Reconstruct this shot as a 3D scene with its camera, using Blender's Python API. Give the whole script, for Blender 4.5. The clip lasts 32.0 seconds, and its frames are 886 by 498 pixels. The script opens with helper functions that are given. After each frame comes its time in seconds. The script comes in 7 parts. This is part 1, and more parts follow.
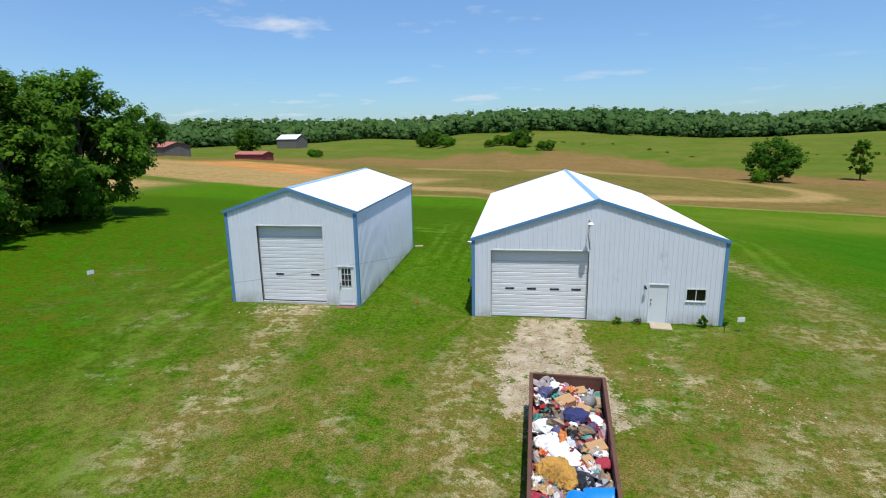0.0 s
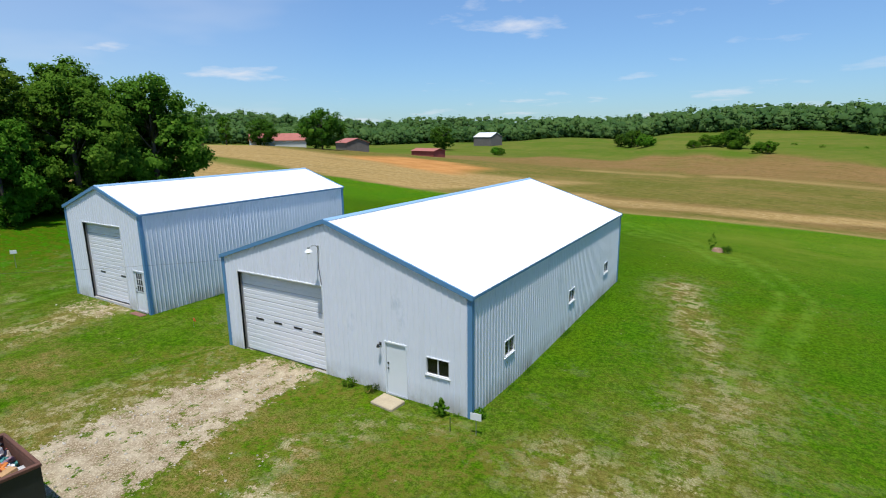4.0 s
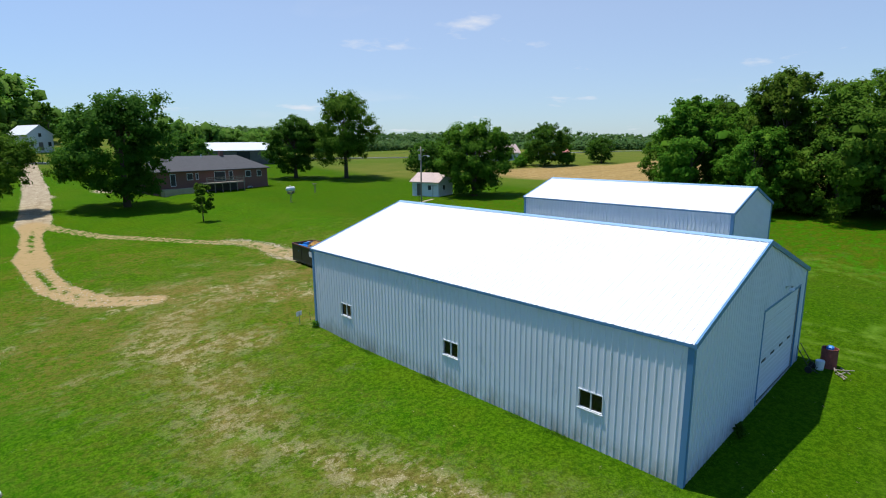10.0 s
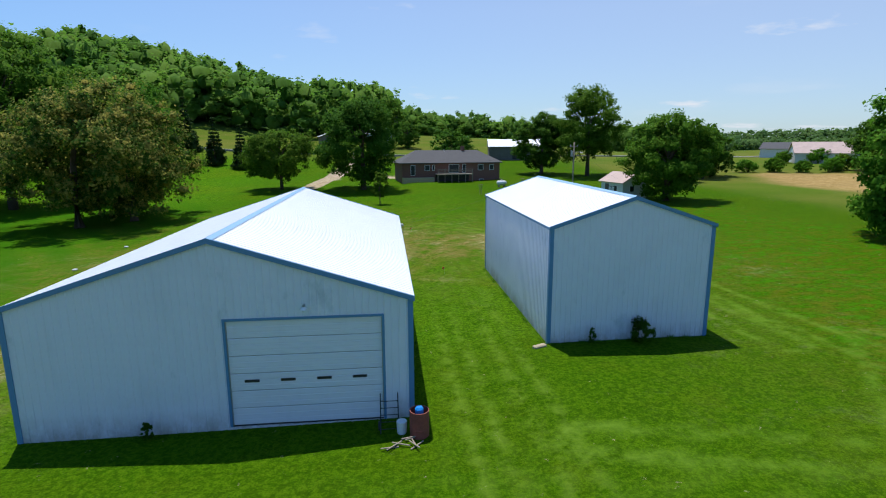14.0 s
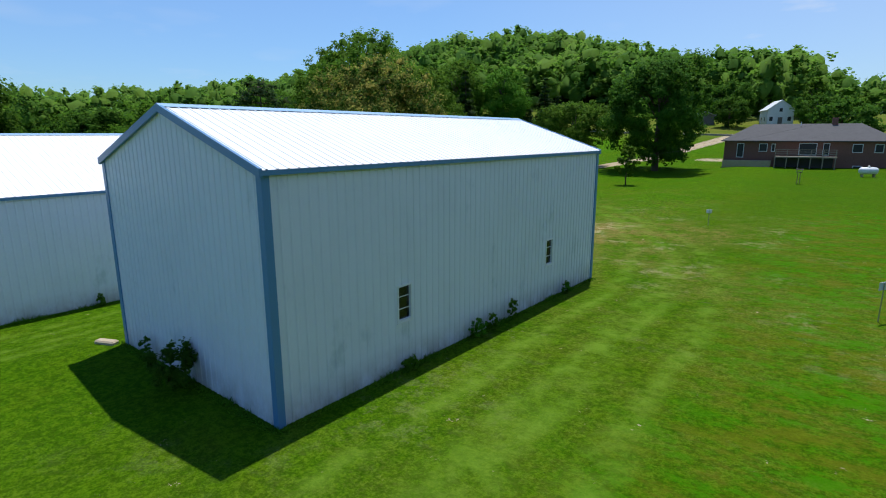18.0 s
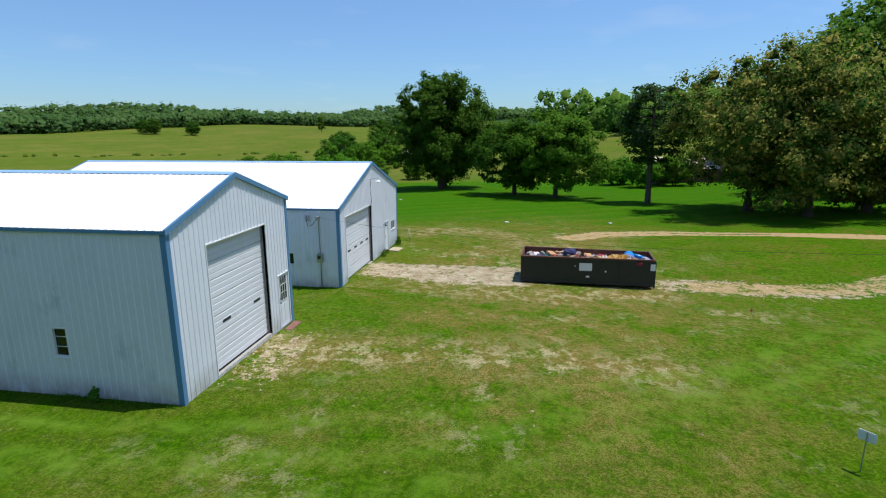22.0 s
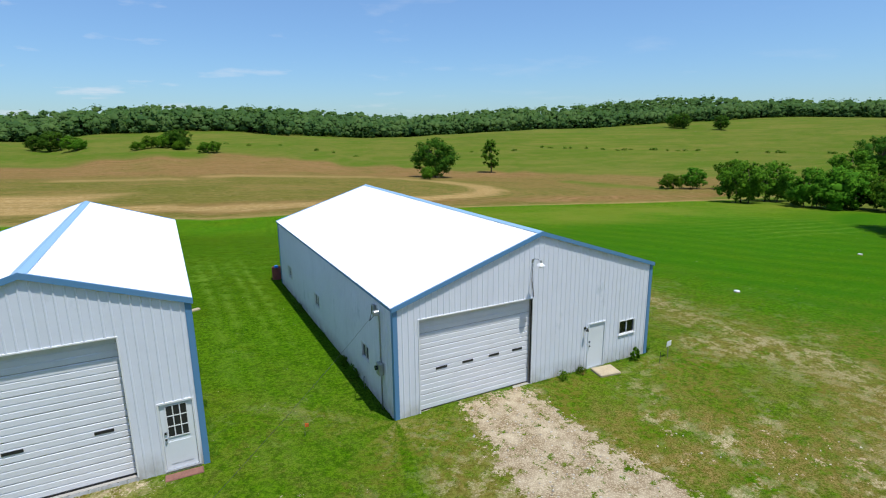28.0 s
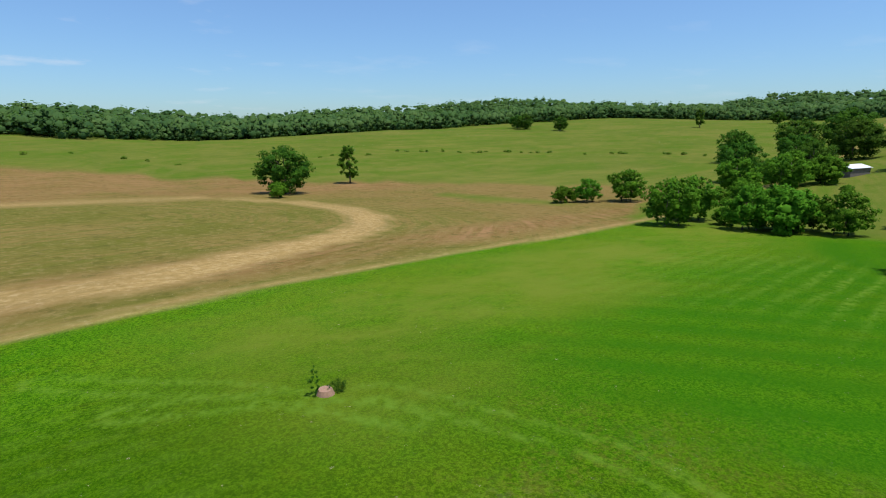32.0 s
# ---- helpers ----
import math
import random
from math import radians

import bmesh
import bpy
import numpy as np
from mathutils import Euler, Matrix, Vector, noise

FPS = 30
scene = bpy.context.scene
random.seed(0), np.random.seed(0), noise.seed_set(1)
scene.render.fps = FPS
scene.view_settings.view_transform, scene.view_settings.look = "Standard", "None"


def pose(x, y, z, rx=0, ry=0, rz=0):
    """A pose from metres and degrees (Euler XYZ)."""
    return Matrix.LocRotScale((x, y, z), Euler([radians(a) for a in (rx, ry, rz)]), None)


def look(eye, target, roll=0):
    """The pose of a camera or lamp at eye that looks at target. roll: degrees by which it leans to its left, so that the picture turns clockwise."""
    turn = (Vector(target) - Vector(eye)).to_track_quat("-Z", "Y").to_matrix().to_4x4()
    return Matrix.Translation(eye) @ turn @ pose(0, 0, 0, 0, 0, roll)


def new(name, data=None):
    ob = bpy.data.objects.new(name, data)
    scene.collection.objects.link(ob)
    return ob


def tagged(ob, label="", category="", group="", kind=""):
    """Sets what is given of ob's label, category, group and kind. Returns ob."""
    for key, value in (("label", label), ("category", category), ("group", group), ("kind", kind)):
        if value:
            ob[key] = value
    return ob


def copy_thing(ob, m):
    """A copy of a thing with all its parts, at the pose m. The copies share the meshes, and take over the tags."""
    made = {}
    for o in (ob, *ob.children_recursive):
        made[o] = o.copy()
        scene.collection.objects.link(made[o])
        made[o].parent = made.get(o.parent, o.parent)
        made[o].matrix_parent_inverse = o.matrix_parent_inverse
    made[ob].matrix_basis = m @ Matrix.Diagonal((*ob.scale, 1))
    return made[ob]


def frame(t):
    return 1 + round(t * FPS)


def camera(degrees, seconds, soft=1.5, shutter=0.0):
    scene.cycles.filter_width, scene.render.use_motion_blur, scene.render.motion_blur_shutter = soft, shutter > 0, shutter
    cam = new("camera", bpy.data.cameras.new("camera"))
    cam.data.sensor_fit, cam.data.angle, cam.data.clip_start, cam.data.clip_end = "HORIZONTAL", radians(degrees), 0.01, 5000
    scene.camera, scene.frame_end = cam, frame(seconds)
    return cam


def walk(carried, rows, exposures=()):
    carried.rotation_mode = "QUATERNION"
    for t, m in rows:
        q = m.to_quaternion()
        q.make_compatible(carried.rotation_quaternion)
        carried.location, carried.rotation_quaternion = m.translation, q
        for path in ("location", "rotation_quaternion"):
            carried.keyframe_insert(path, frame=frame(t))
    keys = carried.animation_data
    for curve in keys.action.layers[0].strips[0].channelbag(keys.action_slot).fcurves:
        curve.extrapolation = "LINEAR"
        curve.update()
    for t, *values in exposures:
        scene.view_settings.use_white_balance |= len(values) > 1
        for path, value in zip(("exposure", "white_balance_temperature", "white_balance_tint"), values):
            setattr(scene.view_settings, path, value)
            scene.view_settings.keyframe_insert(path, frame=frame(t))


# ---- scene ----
cam = camera(79.4, 32.0, 1.1)
PATH = [
    (0, (2.318, -26.289, 9.458), (2.038, -24.356, 9.025), -1.0),
    (0.5, (2.999, -25.727, 9.341), (2.703, -23.797, 8.908), -1.1),
    (1, (4.076, -24.903, 9.276), (3.759, -22.976, 8.843), -1.1),
    (1.5, (5.66, -23.711, 9.25), (5.265, -21.799, 8.818), -1.2),
    (2, (7.689, -22.23, 9.226), (7.181, -20.344, 8.797), -1.3),
    (2.5, (10.115, -20.565, 9.21), (9.493, -18.714, 8.782), -1.3),
    (3, (13.1, -18.676, 9.215), (12.374, -16.863, 8.783), -1.3),
    (3.5, (16.451, -16.475, 9.196), (15.598, -14.718, 8.766), -1.1),
    (5.5, (28.183, -6.133, 9.173), (26.678, -4.886, 8.752), -0.5),
    (6, (29.885, -3.0, 9.039), (28.271, -1.893, 8.628), -1.3),
    (6.5, (30.385, 0.368, 8.837), (28.643, 1.261, 8.424), -1.0),
    (7, (30.278, 4.404, 8.544), (28.401, 4.96, 8.133), -1.0),
    (7.5, (29.82, 8.727, 8.363), (27.868, 8.881, 7.958), -1.0),
    (8, (29.405, 12.901, 8.461), (27.463, 12.646, 8.054), -0.6),
    (8.5, (29.141, 16.895, 8.782), (27.287, 16.26, 8.381), -0.4),
    (9, (28.777, 20.187, 9.144), (27.066, 19.229, 8.749), -0.5),
    (9.5, (28.011, 22.519, 9.366), (26.438, 21.346, 8.976), -0.3),
    (10, (26.357, 24.342, 9.435), (24.988, 22.936, 9.047), -0.5),
    (10.5, (23.969, 25.805, 9.394), (22.761, 24.261, 8.998), -0.4),
    (11, (20.977, 27.1, 9.431), (19.894, 25.464, 9.039), -0.7),
    (12, (14.059, 30.181, 9.165), (13.279, 28.382, 8.771), -0.2),
    (13, (6.609, 33.952, 9.169), (6.12, 32.054, 8.772), -0.1),
    (13.5, (3.493, 35.254, 9.053), (3.141, 33.324, 8.662), -0.2),
    (14, (0.729, 35.677, 8.87), (0.523, 33.725, 8.484), -0.2),
    (14.5, (-1.982, 35.191, 8.685), (-2.047, 33.234, 8.28), 0.0),
    (16.5, (-13.13, 27.491, 6.859), (-12.543, 25.625, 6.443), -0.0),
    (17, (-16.284, 25.195, 6.534), (-15.455, 23.422, 6.125), -0.1),
    (17.5, (-19.216, 22.594, 6.317), (-18.167, 20.942, 5.901), 0.0),
    (18, (-21.641, 19.81, 6.078), (-20.41, 18.29, 5.659), -0.1),
    (18.5, (-23.614, 16.605, 5.985), (-22.238, 15.219, 5.556), 0.0),
    (19, (-24.83, 13.127, 5.983), (-23.303, 11.91, 5.551), 0.1),
    (19.5, (-25.526, 9.486, 6.159), (-23.852, 8.482, 5.722), 0.1),
    (20, (-25.821, 5.662, 6.441), (-24.034, 4.876, 6.004), -0.1),
    (20.5, (-25.882, 1.849, 6.837), (-24.01, 1.295, 6.402), -0.2),
    (21, (-25.923, -2.037, 7.286), (-23.987, -2.282, 6.846), -0.2),
    (21.5, (-25.972, -5.894, 7.624), (-24.021, -5.835, 7.187), -0.2),
    (22, (-25.673, -9.427, 8.031), (-23.745, -9.122, 7.594), -0.3),
    (22.5, (-24.616, -12.76, 8.237), (-22.741, -12.214, 7.805), -0.4),
    (23, (-22.697, -15.864, 8.47), (-20.902, -15.096, 8.034), -0.5),
    (23.5, (-20.024, -18.724, 8.532), (-18.344, -17.728, 8.101), -0.5),
    (24, (-17.282, -21.225, 8.794), (-15.777, -19.985, 8.35), -0.2),
    (24.5, (-15.359, -23.32, 8.92), (-14.013, -21.907, 8.481), -0.6),
    (25, (-13.722, -24.528, 9.07), (-12.528, -22.984, 8.632), -0.7),
    (25.5, (-12.472, -24.647, 9.156), (-11.41, -23.011, 8.716), -0.3),
    (27.5, (-7.213, -18.82, 9.871), (-6.31, -17.093, 9.421), -0.5),
    (28, (-6.294, -15.703, 10.049), (-5.391, -13.976, 9.598), -0.6),
    (28.5, (-5.378, -12.284, 10.25), (-4.463, -10.565, 9.797), -0.5),
    (29, (-4.127, -8.607, 10.501), (-3.193, -6.899, 10.046), -0.5),
    (29.5, (-2.594, -4.841, 10.761), (-1.61, -3.16, 10.308), -0.7),
    (30, (-1.246, -1.159, 11.078), (-0.178, 0.47, 10.622), -0.6),
    (30.5, (0.106, 2.575, 11.326), (1.254, 4.147, 10.867), -0.6),
    (31, (1.54, 6.385, 11.608), (2.769, 7.894, 11.147), -0.5),
    (31.5, (2.837, 10.103, 11.951), (4.139, 11.549, 11.488), -0.4),
    (32, (4.156, 13.798, 12.09), (5.522, 15.184, 11.628), -0.5),
]
walk(cam, [(t, look(eye, target, roll)) for t, eye, target, roll in PATH], [(0.0, 0.05, 6250, 8), (32.0, 0.05, 6250, 8)])

# ---- world, sun, exposure ----
SUN = Vector((0.103, -0.28, 0.955)).normalized()
world = bpy.data.worlds.new("world")
scene.world = world
world.use_nodes = True
_wn, _wl = world.node_tree.nodes, world.node_tree.links
_bg = _wn["Background"]
_sky = _wn.new("ShaderNodeTexSky")
_sky.sky_type = "NISHITA"
_sky.sun_disc = False
_sky.sun_elevation = math.asin(SUN.z)
_sky.sun_rotation = math.atan2(SUN.x, SUN.y)
_sky.altitude = 200
_sky.air_density = 1.1
_sky.dust_density = 0.3
_sky.ozone_density = 3.0
# thin fair-weather clouds
_tc = _wn.new("ShaderNodeTexCoord")
_sep = _wn.new("ShaderNodeSeparateXYZ")
_wl.new(_tc.outputs["Generated"], _sep.inputs[0])
_den = _wn.new("ShaderNodeMath"); _den.operation = "ADD"; _den.inputs[1].default_value = 0.12
_wl.new(_sep.outputs["Z"], _den.inputs[0])
_px = _wn.new("ShaderNodeMath"); _px.operation = "DIVIDE"
_py = _wn.new("ShaderNodeMath"); _py.operation = "DIVIDE"
_wl.new(_sep.outputs["X"], _px.inputs[0]); _wl.new(_den.outputs[0], _px.inputs[1])
_wl.new(_sep.outputs["Y"], _py.inputs[0]); _wl.new(_den.outputs[0], _py.inputs[1])
_cmb = _wn.new("ShaderNodeCombineXYZ")
_wl.new(_px.outputs[0], _cmb.inputs[0]); _wl.new(_py.outputs[0], _cmb.inputs[1])


def _cloud(scale, lo, hi, detail):
    n = _wn.new("ShaderNodeTexNoise")
    n.inputs["Scale"].default_value, n.inputs["Detail"].default_value = scale, detail
    n.inputs["Roughness"].default_value = 0.55
    _wl.new(_cmb.outputs[0], n.inputs["Vector"])
    r = _wn.new("ShaderNodeMapRange")
    r.inputs["From Min"].default_value, r.inputs["From Max"].default_value = lo, hi
    _wl.new(n.outputs["Fac"], r.inputs["Value"])
    return r


_c1, _c2 = _cloud(1.2, 0.575, 0.72, 7), _cloud(0.42, 0.55, 1.2, 4)
# the veil thickens towards the west
_west = _wn.new("ShaderNodeMath"); _west.operation = "MULTIPLY_ADD"
_west.inputs[1].default_value, _west.inputs[2].default_value = -0.24, 0.0
_wl.new(_sep.outputs["X"], _west.inputs[0])
_veil = _wn.new("ShaderNodeMath"); _veil.operation = "ADD"; _veil.use_clamp = True
_south = _wn.new("ShaderNodeMath"); _south.operation = "MULTIPLY_ADD"
_south.inputs[1].default_value = -0.20
_wl.new(_sep.outputs["Y"], _south.inputs[0]); _wl.new(_west.outputs[0], _south.inputs[2])
_wl.new(_c2.outputs[0], _veil.inputs[0]); _wl.new(_south.outputs[0], _veil.inputs[1])
_cm = _wn.new("ShaderNodeMath"); _cm.operation = "MAXIMUM"
_cs = _wn.new("ShaderNodeMath"); _cs.operation = "MULTIPLY"; _cs.inputs[1].default_value = 0.75
_side = _wn.new("ShaderNodeMapRange")
for _k, _x in (("From Min", 0.55), ("From Max", -0.35), ("To Min", 0.12), ("To Max", 0.85)):
    _side.inputs[_k].default_value = _x
_wl.new(_sep.outputs["X"], _side.inputs["Value"])
_wl.new(_side.outputs[0], _cs.inputs[1])
_wl.new(_c1.outputs[0], _cs.inputs[0])
_wl.new(_cs.outputs[0], _cm.inputs[0]); _wl.new(_veil.outputs[0], _cm.inputs[1])
_mix = _wn.new("ShaderNodeMix"); _mix.data_type = "RGBA"
_mix.inputs[7].default_value = (6.6, 6.6, 7.0, 1)
_tint = _wn.new("ShaderNodeMix"); _tint.data_type, _tint.blend_type = "RGBA", "MULTIPLY"
_tint.inputs[0].default_value = 1.0
_rise = _wn.new("ShaderNodeMapRange")
_rise.inputs["From Min"].default_value, _rise.inputs["From Max"].default_value = 0.0, 0.22
_wl.new(_sep.outputs["Z"], _rise.inputs["Value"])
_hue = _wn.new("ShaderNodeMix"); _hue.data_type = "RGBA"
_hue.inputs[6].default_value, _hue.inputs[7].default_value = (0.53, 0.74, 1.0, 1), (0.80, 0.93, 1.12, 1)
_wl.new(_rise.outputs[0], _hue.inputs[0])
_high = _wn.new("ShaderNodeMapRange")
_high.inputs["From Min"].default_value, _high.inputs["From Max"].default_value = 0.3, 0.8
_wl.new(_sep.outputs["Z"], _high.inputs["Value"])
_deep = _wn.new("ShaderNodeMix"); _deep.data_type = "RGBA"
_deep.inputs[7].default_value = (0.40, 0.84, 1.22, 1)
_wl.new(_high.outputs[0], _deep.inputs[0]); _wl.new(_hue.outputs[2], _deep.inputs[6])
_wl.new(_deep.outputs[2], _tint.inputs[7])
_wl.new(_sky.outputs[0], _tint.inputs[6])
_wl.new(_cm.outputs[0], _mix.inputs[0]); _wl.new(_tint.outputs[2], _mix.inputs[6])
_wl.new(_mix.outputs[2], _bg.inputs["Color"])
_bg.inputs["Strength"].default_value = 0.119

sun = new("sun", bpy.data.lights.new("sun", "SUN"))
sun.data.energy, sun.data.angle, sun.data.color = 4.65, radians(0.53), (1.0, 0.95, 0.87)
sun.matrix_world = look(SUN * 100, (0, 0, 0))


# ---- materials ----
class Nodes:
    """A short way to write node materials."""

    def __init__(self, name):
        self.mat = bpy.data.materials.new(name)
        self.mat.use_nodes = True
        self.t = self.mat.node_tree
        self.b = self.t.nodes["Principled BSDF"]

    def put(self, target, value):
        if isinstance(value, bpy.types.NodeSocket):
            self.t.links.new(value, target)
        else:
            if isinstance(value, tuple) and len(value) == 3 and target.type == "RGBA":
                value = (*value, 1)
            target.default_value = value

    def coord(self, scale=(1, 1, 1), which="Object"):
        c = self.t.nodes.new("ShaderNodeTexCoord")
        m = self.t.nodes.new("ShaderNodeMapping")
        m.inputs["Scale"].default_value = scale
        self.t.links.new(c.outputs[which], m.inputs[0])
        return m.outputs[0]

    def noise(self, scale, detail=3, rough=0.55, vec=None, lo=None, hi=None, distort=0.0):
        n = self.t.nodes.new("ShaderNodeTexNoise")
        n.inputs["Scale"].default_value, n.inputs["Detail"].default_value = scale, detail
        n.inputs["Roughness"].default_value, n.inputs["Distortion"].default_value = rough, distort
        self.t.links.new(vec or self.coord(), n.inputs["Vector"])
        return n.outputs["Fac"] if lo is None else self.ramp(n.outputs["Fac"], lo, hi)

    def ramp(self, v, lo, hi, a=0.0, b=1.0):
        r = self.t.nodes.new("ShaderNodeMapRange")
        for k, x in (("From Min", lo), ("From Max", hi), ("To Min", a), ("To Max", b)):
            r.inputs[k].default_value = x
        self.put(r.inputs["Value"], v)
        return r.outputs[0]

    def math(self, op, a, b=0.0):
        m = self.t.nodes.new("ShaderNodeMath")
        m.operation = op
        self.put(m.inputs[0], a), self.put(m.inputs[1], b)
        return m.outputs[0]

    def mix(self, f, a, b, mode="MIX"):
        m = self.t.nodes.new("ShaderNodeMix")
        m.data_type, m.blend_type = "RGBA", mode
        self.put(m.inputs[0], f), self.put(m.inputs[6], a), self.put(m.inputs[7], b)
        return m.outputs[2]

    def attr(self, name):
        a = self.t.nodes.new("ShaderNodeAttribute")
        a.attribute_name = name
        return a.outputs["Fac"]

    def rand(self, island=False):
        if island:
            return self.t.nodes.new("ShaderNodeNewGeometry").outputs["Random Per Island"]
        return self.t.nodes.new("ShaderNodeObjectInfo").outputs["Random"]

    def bump(self, h, strength=0.3, dist=0.02):
        b = self.t.nodes.new("ShaderNodeBump")
        b.inputs["Strength"].default_value, b.inputs["Distance"].default_value = strength, dist
        self.put(b.inputs["Height"], h)
        self.t.links.new(b.outputs[0], self.b.inputs["Normal"])

    def done(self, color, rough=0.6, metal=0.0, spec=None):
        self.put(self.b.inputs["Base Color"], color)
        self.put(self.b.inputs["Roughness"], rough)
        self.put(self.b.inputs["Metallic"], metal)
        if spec is not None:
            self.b.inputs["Specular IOR Level"].default_value = spec
        return self.mat


def painted_metal(name, color, rough=0.42, dirt=(0.36, 0.38, 0.36), amount=0.13, splash=0.0):
    n = Nodes(name)
    streak = n.noise(1.0, 4, 0.6, n.coord((2.2, 2.2, 0.25)), 0.52, 0.85)
    blotch = n.noise(0.7, 4, 0.6, None, 0.5, 0.85)
    f = n.math("MULTIPLY", n.math("ADD", streak, blotch), amount)
    c = n.mix(f, color, dirt)
    if splash:
        sp = n.t.nodes.new("ShaderNodeSeparateXYZ")
        n.t.links.new(n.coord(), sp.inputs[0])
        mud = n.math("MULTIPLY", n.ramp(sp.outputs[2], 0.70, -0.05), n.noise(1.6, 6, 0.7, n.coord((1, 1, 0.6)), 0.32, 0.58))
        c = n.mix(n.math("MULTIPLY", mud, splash), c, (0.25, 0.22, 0.15))
        stain = n.noise(0.9, 5, 0.65, n.coord((1.0, 1.0, 0.55)), 0.60, 0.74)
        c = n.mix(n.math("MULTIPLY", stain, 0.38), c, (0.20, 0.30, 0.34))
    n.bump(n.noise(3.0, 2), 0.08, 0.02)
    return n.done(c, n.ramp(blotch, 0, 1, rough, rough + 0.15), 0.0, 0.4)


def plain(name, color, rough=0.6, vary=0.25, scale=6.0, metal=0.0, bump=0.15, second=None):
    n = Nodes(name)
    dark = tuple(c * (1 - vary) for c in color)
    a = n.mix(n.noise(scale, 4, 0.6, None, 0.3, 0.7), second or dark, color)
    c = n.mix(n.noise(scale * 9, 2, 0.6, None, 0.3, 0.8), a, tuple(min(1, c * (1 + vary * 0.4)) for c in color))
    if bump:
        n.bump(n.noise(scale * 6, 3), bump, 0.01)
    return n.done(c, rough, metal)


def foliage(name, a, b, c, rough=0.75, island=True, through_light=0.4, bloom=None):
    n = Nodes(name)
    r = n.rand(island)
    col = n.mix(n.ramp(r, 0.0, 0.75), a, b)
    col = n.mix(n.ramp(r, 0.8, 1.0), col, c)
    big = n.noise(0.35, 2, 0.5, None, 0.35, 0.65)
    col = n.mix(n.math("MULTIPLY", big, 0.45), col, a)
    if bloom:
        where = n.math("MULTIPLY", n.noise(0.8, 3, 0.6, None, 0.45, 0.56), n.ramp(r, 0.0, 0.5, 0.45, 1.0))
        col = n.mix(n.math("MULTIPLY", where, 0.85), col, bloom)
    tree = n.t.nodes.new("ShaderNodeHueSaturation")
    n.put(tree.inputs["Hue"], n.ramp(n.rand(), 0, 1, 0.485, 0.515))
    n.put(tree.inputs["Value"], n.ramp(n.rand(), 0, 1, 0.82, 1.2))
    n.put(tree.inputs["Color"], n.mix(n.ramp(n.attr("tone"), 0.0, 1.0), n.mix(n.ramp(n.attr("tone"), 0.0, -1.0), col, a), c))
    n.done(tree.outputs[0], rough, 0.0, 0.06)
    tr = n.t.nodes.new("ShaderNodeBsdfTranslucent")
    n.put(tr.inputs["Color"], n.mix(0.5, tree.outputs[0], (0.14, 0.31, 0.03)))
    mx = n.t.nodes.new("ShaderNodeMixShader")
    mx.inputs[0].default_value = through_light
    out = n.t.nodes["Material Output"]
    n.t.links.new(n.b.outputs[0], mx.inputs[1])
    n.t.links.new(tr.outputs[0], mx.inputs[2])
    n.t.links.new(mx.outputs[0], out.inputs["Surface"])
    return n.mat


M_WALL = painted_metal("white_wall_sheet", (0.735, 0.76, 0.835), splash=0.6)
M_ROOF = painted_metal("white_roof_sheet", (0.86, 0.87, 0.88), 0.38, (0.6, 0.6, 0.58), 0.12)
M_TRIM = painted_metal("blue_trim", (0.105, 0.245, 0.43), 0.4, (0.2, 0.25, 0.32), 0.2)
M_TRIM2 = painted_metal("light_blue_ridge", (0.27, 0.44, 0.62), 0.4, (0.4, 0.5, 0.6), 0.3)
M_ODOOR = painted_metal("white_overhead_door", (0.76, 0.77, 0.81), 0.45, (0.45, 0.44, 0.42), 0.16)
M_DOOR = painted_metal("white_door", (0.74, 0.77, 0.80), 0.5, (0.4, 0.4, 0.38), 0.2)
M_FRAME = plain("white_vinyl", (0.75, 0.76, 0.77), 0.4, 0.1)
M_SEAL = plain("black_rubber", (0.02, 0.02, 0.022), 0.5, 0.3)
M_INNER = plain("bare_liner", (0.35, 0.33, 0.3), 0.8, 0.2, 1.0)
M_STEEL = plain("galvanised_steel", (0.45, 0.46, 0.47), 0.4, 0.2, 8, 0.8)
M_CONC = plain("pale_concrete", (0.43, 0.35, 0.23), 0.9, 0.25, 3.0)
M_WOOD = plain("weathered_wood", (0.30, 0.25, 0.19), 0.85, 0.4, 4.0)
M_BARK = plain("bark", (0.11, 0.085, 0.065), 0.95, 0.5, 3.0, 0, 0.6)
M_BRICK = plain("red_brick", (0.22, 0.10, 0.075), 0.9, 0.45, 5.0)
M_SHINGLE = plain("dark_shingles", (0.085, 0.082, 0.085), 0.9, 0.3, 1.5)
M_RED = plain("faded_red_boards", (0.26, 0.055, 0.045), 0.8, 0.4, 1.0)
M_REDROOF = plain("red_metal_roof", (0.42, 0.14, 0.10), 0.6, 0.35, 0.8)
M_GREYROOF = plain("pale_metal_roof", (0.74, 0.75, 0.76), 0.5, 0.15, 0.6)
M_BOARD = plain("grey_barn_boards", (0.16, 0.14, 0.125), 0.9, 0.4, 1.0)
M_WHITEBOARD = plain("white_siding", (0.68, 0.70, 0.70), 0.7, 0.12, 2.0)
M_PINKROOF = plain("pale_rusty_roof", (0.52, 0.38, 0.33), 0.6, 0.3, 1.2)
M_BLACK = plain("black_iron", (0.018, 0.022, 0.02), 0.5, 0.4, 3.0)
M_RUST = plain("rusty_steel", (0.13, 0.055, 0.035), 0.85, 0.5, 4.0)

_g = Nodes("dark_glass")
_g.b.inputs["Transmission Weight"].default_value = 0.85
_g.b.inputs["IOR"].default_value = 1.45
M_GLASS = _g.done((0.06, 0.07, 0.07), 0.03)

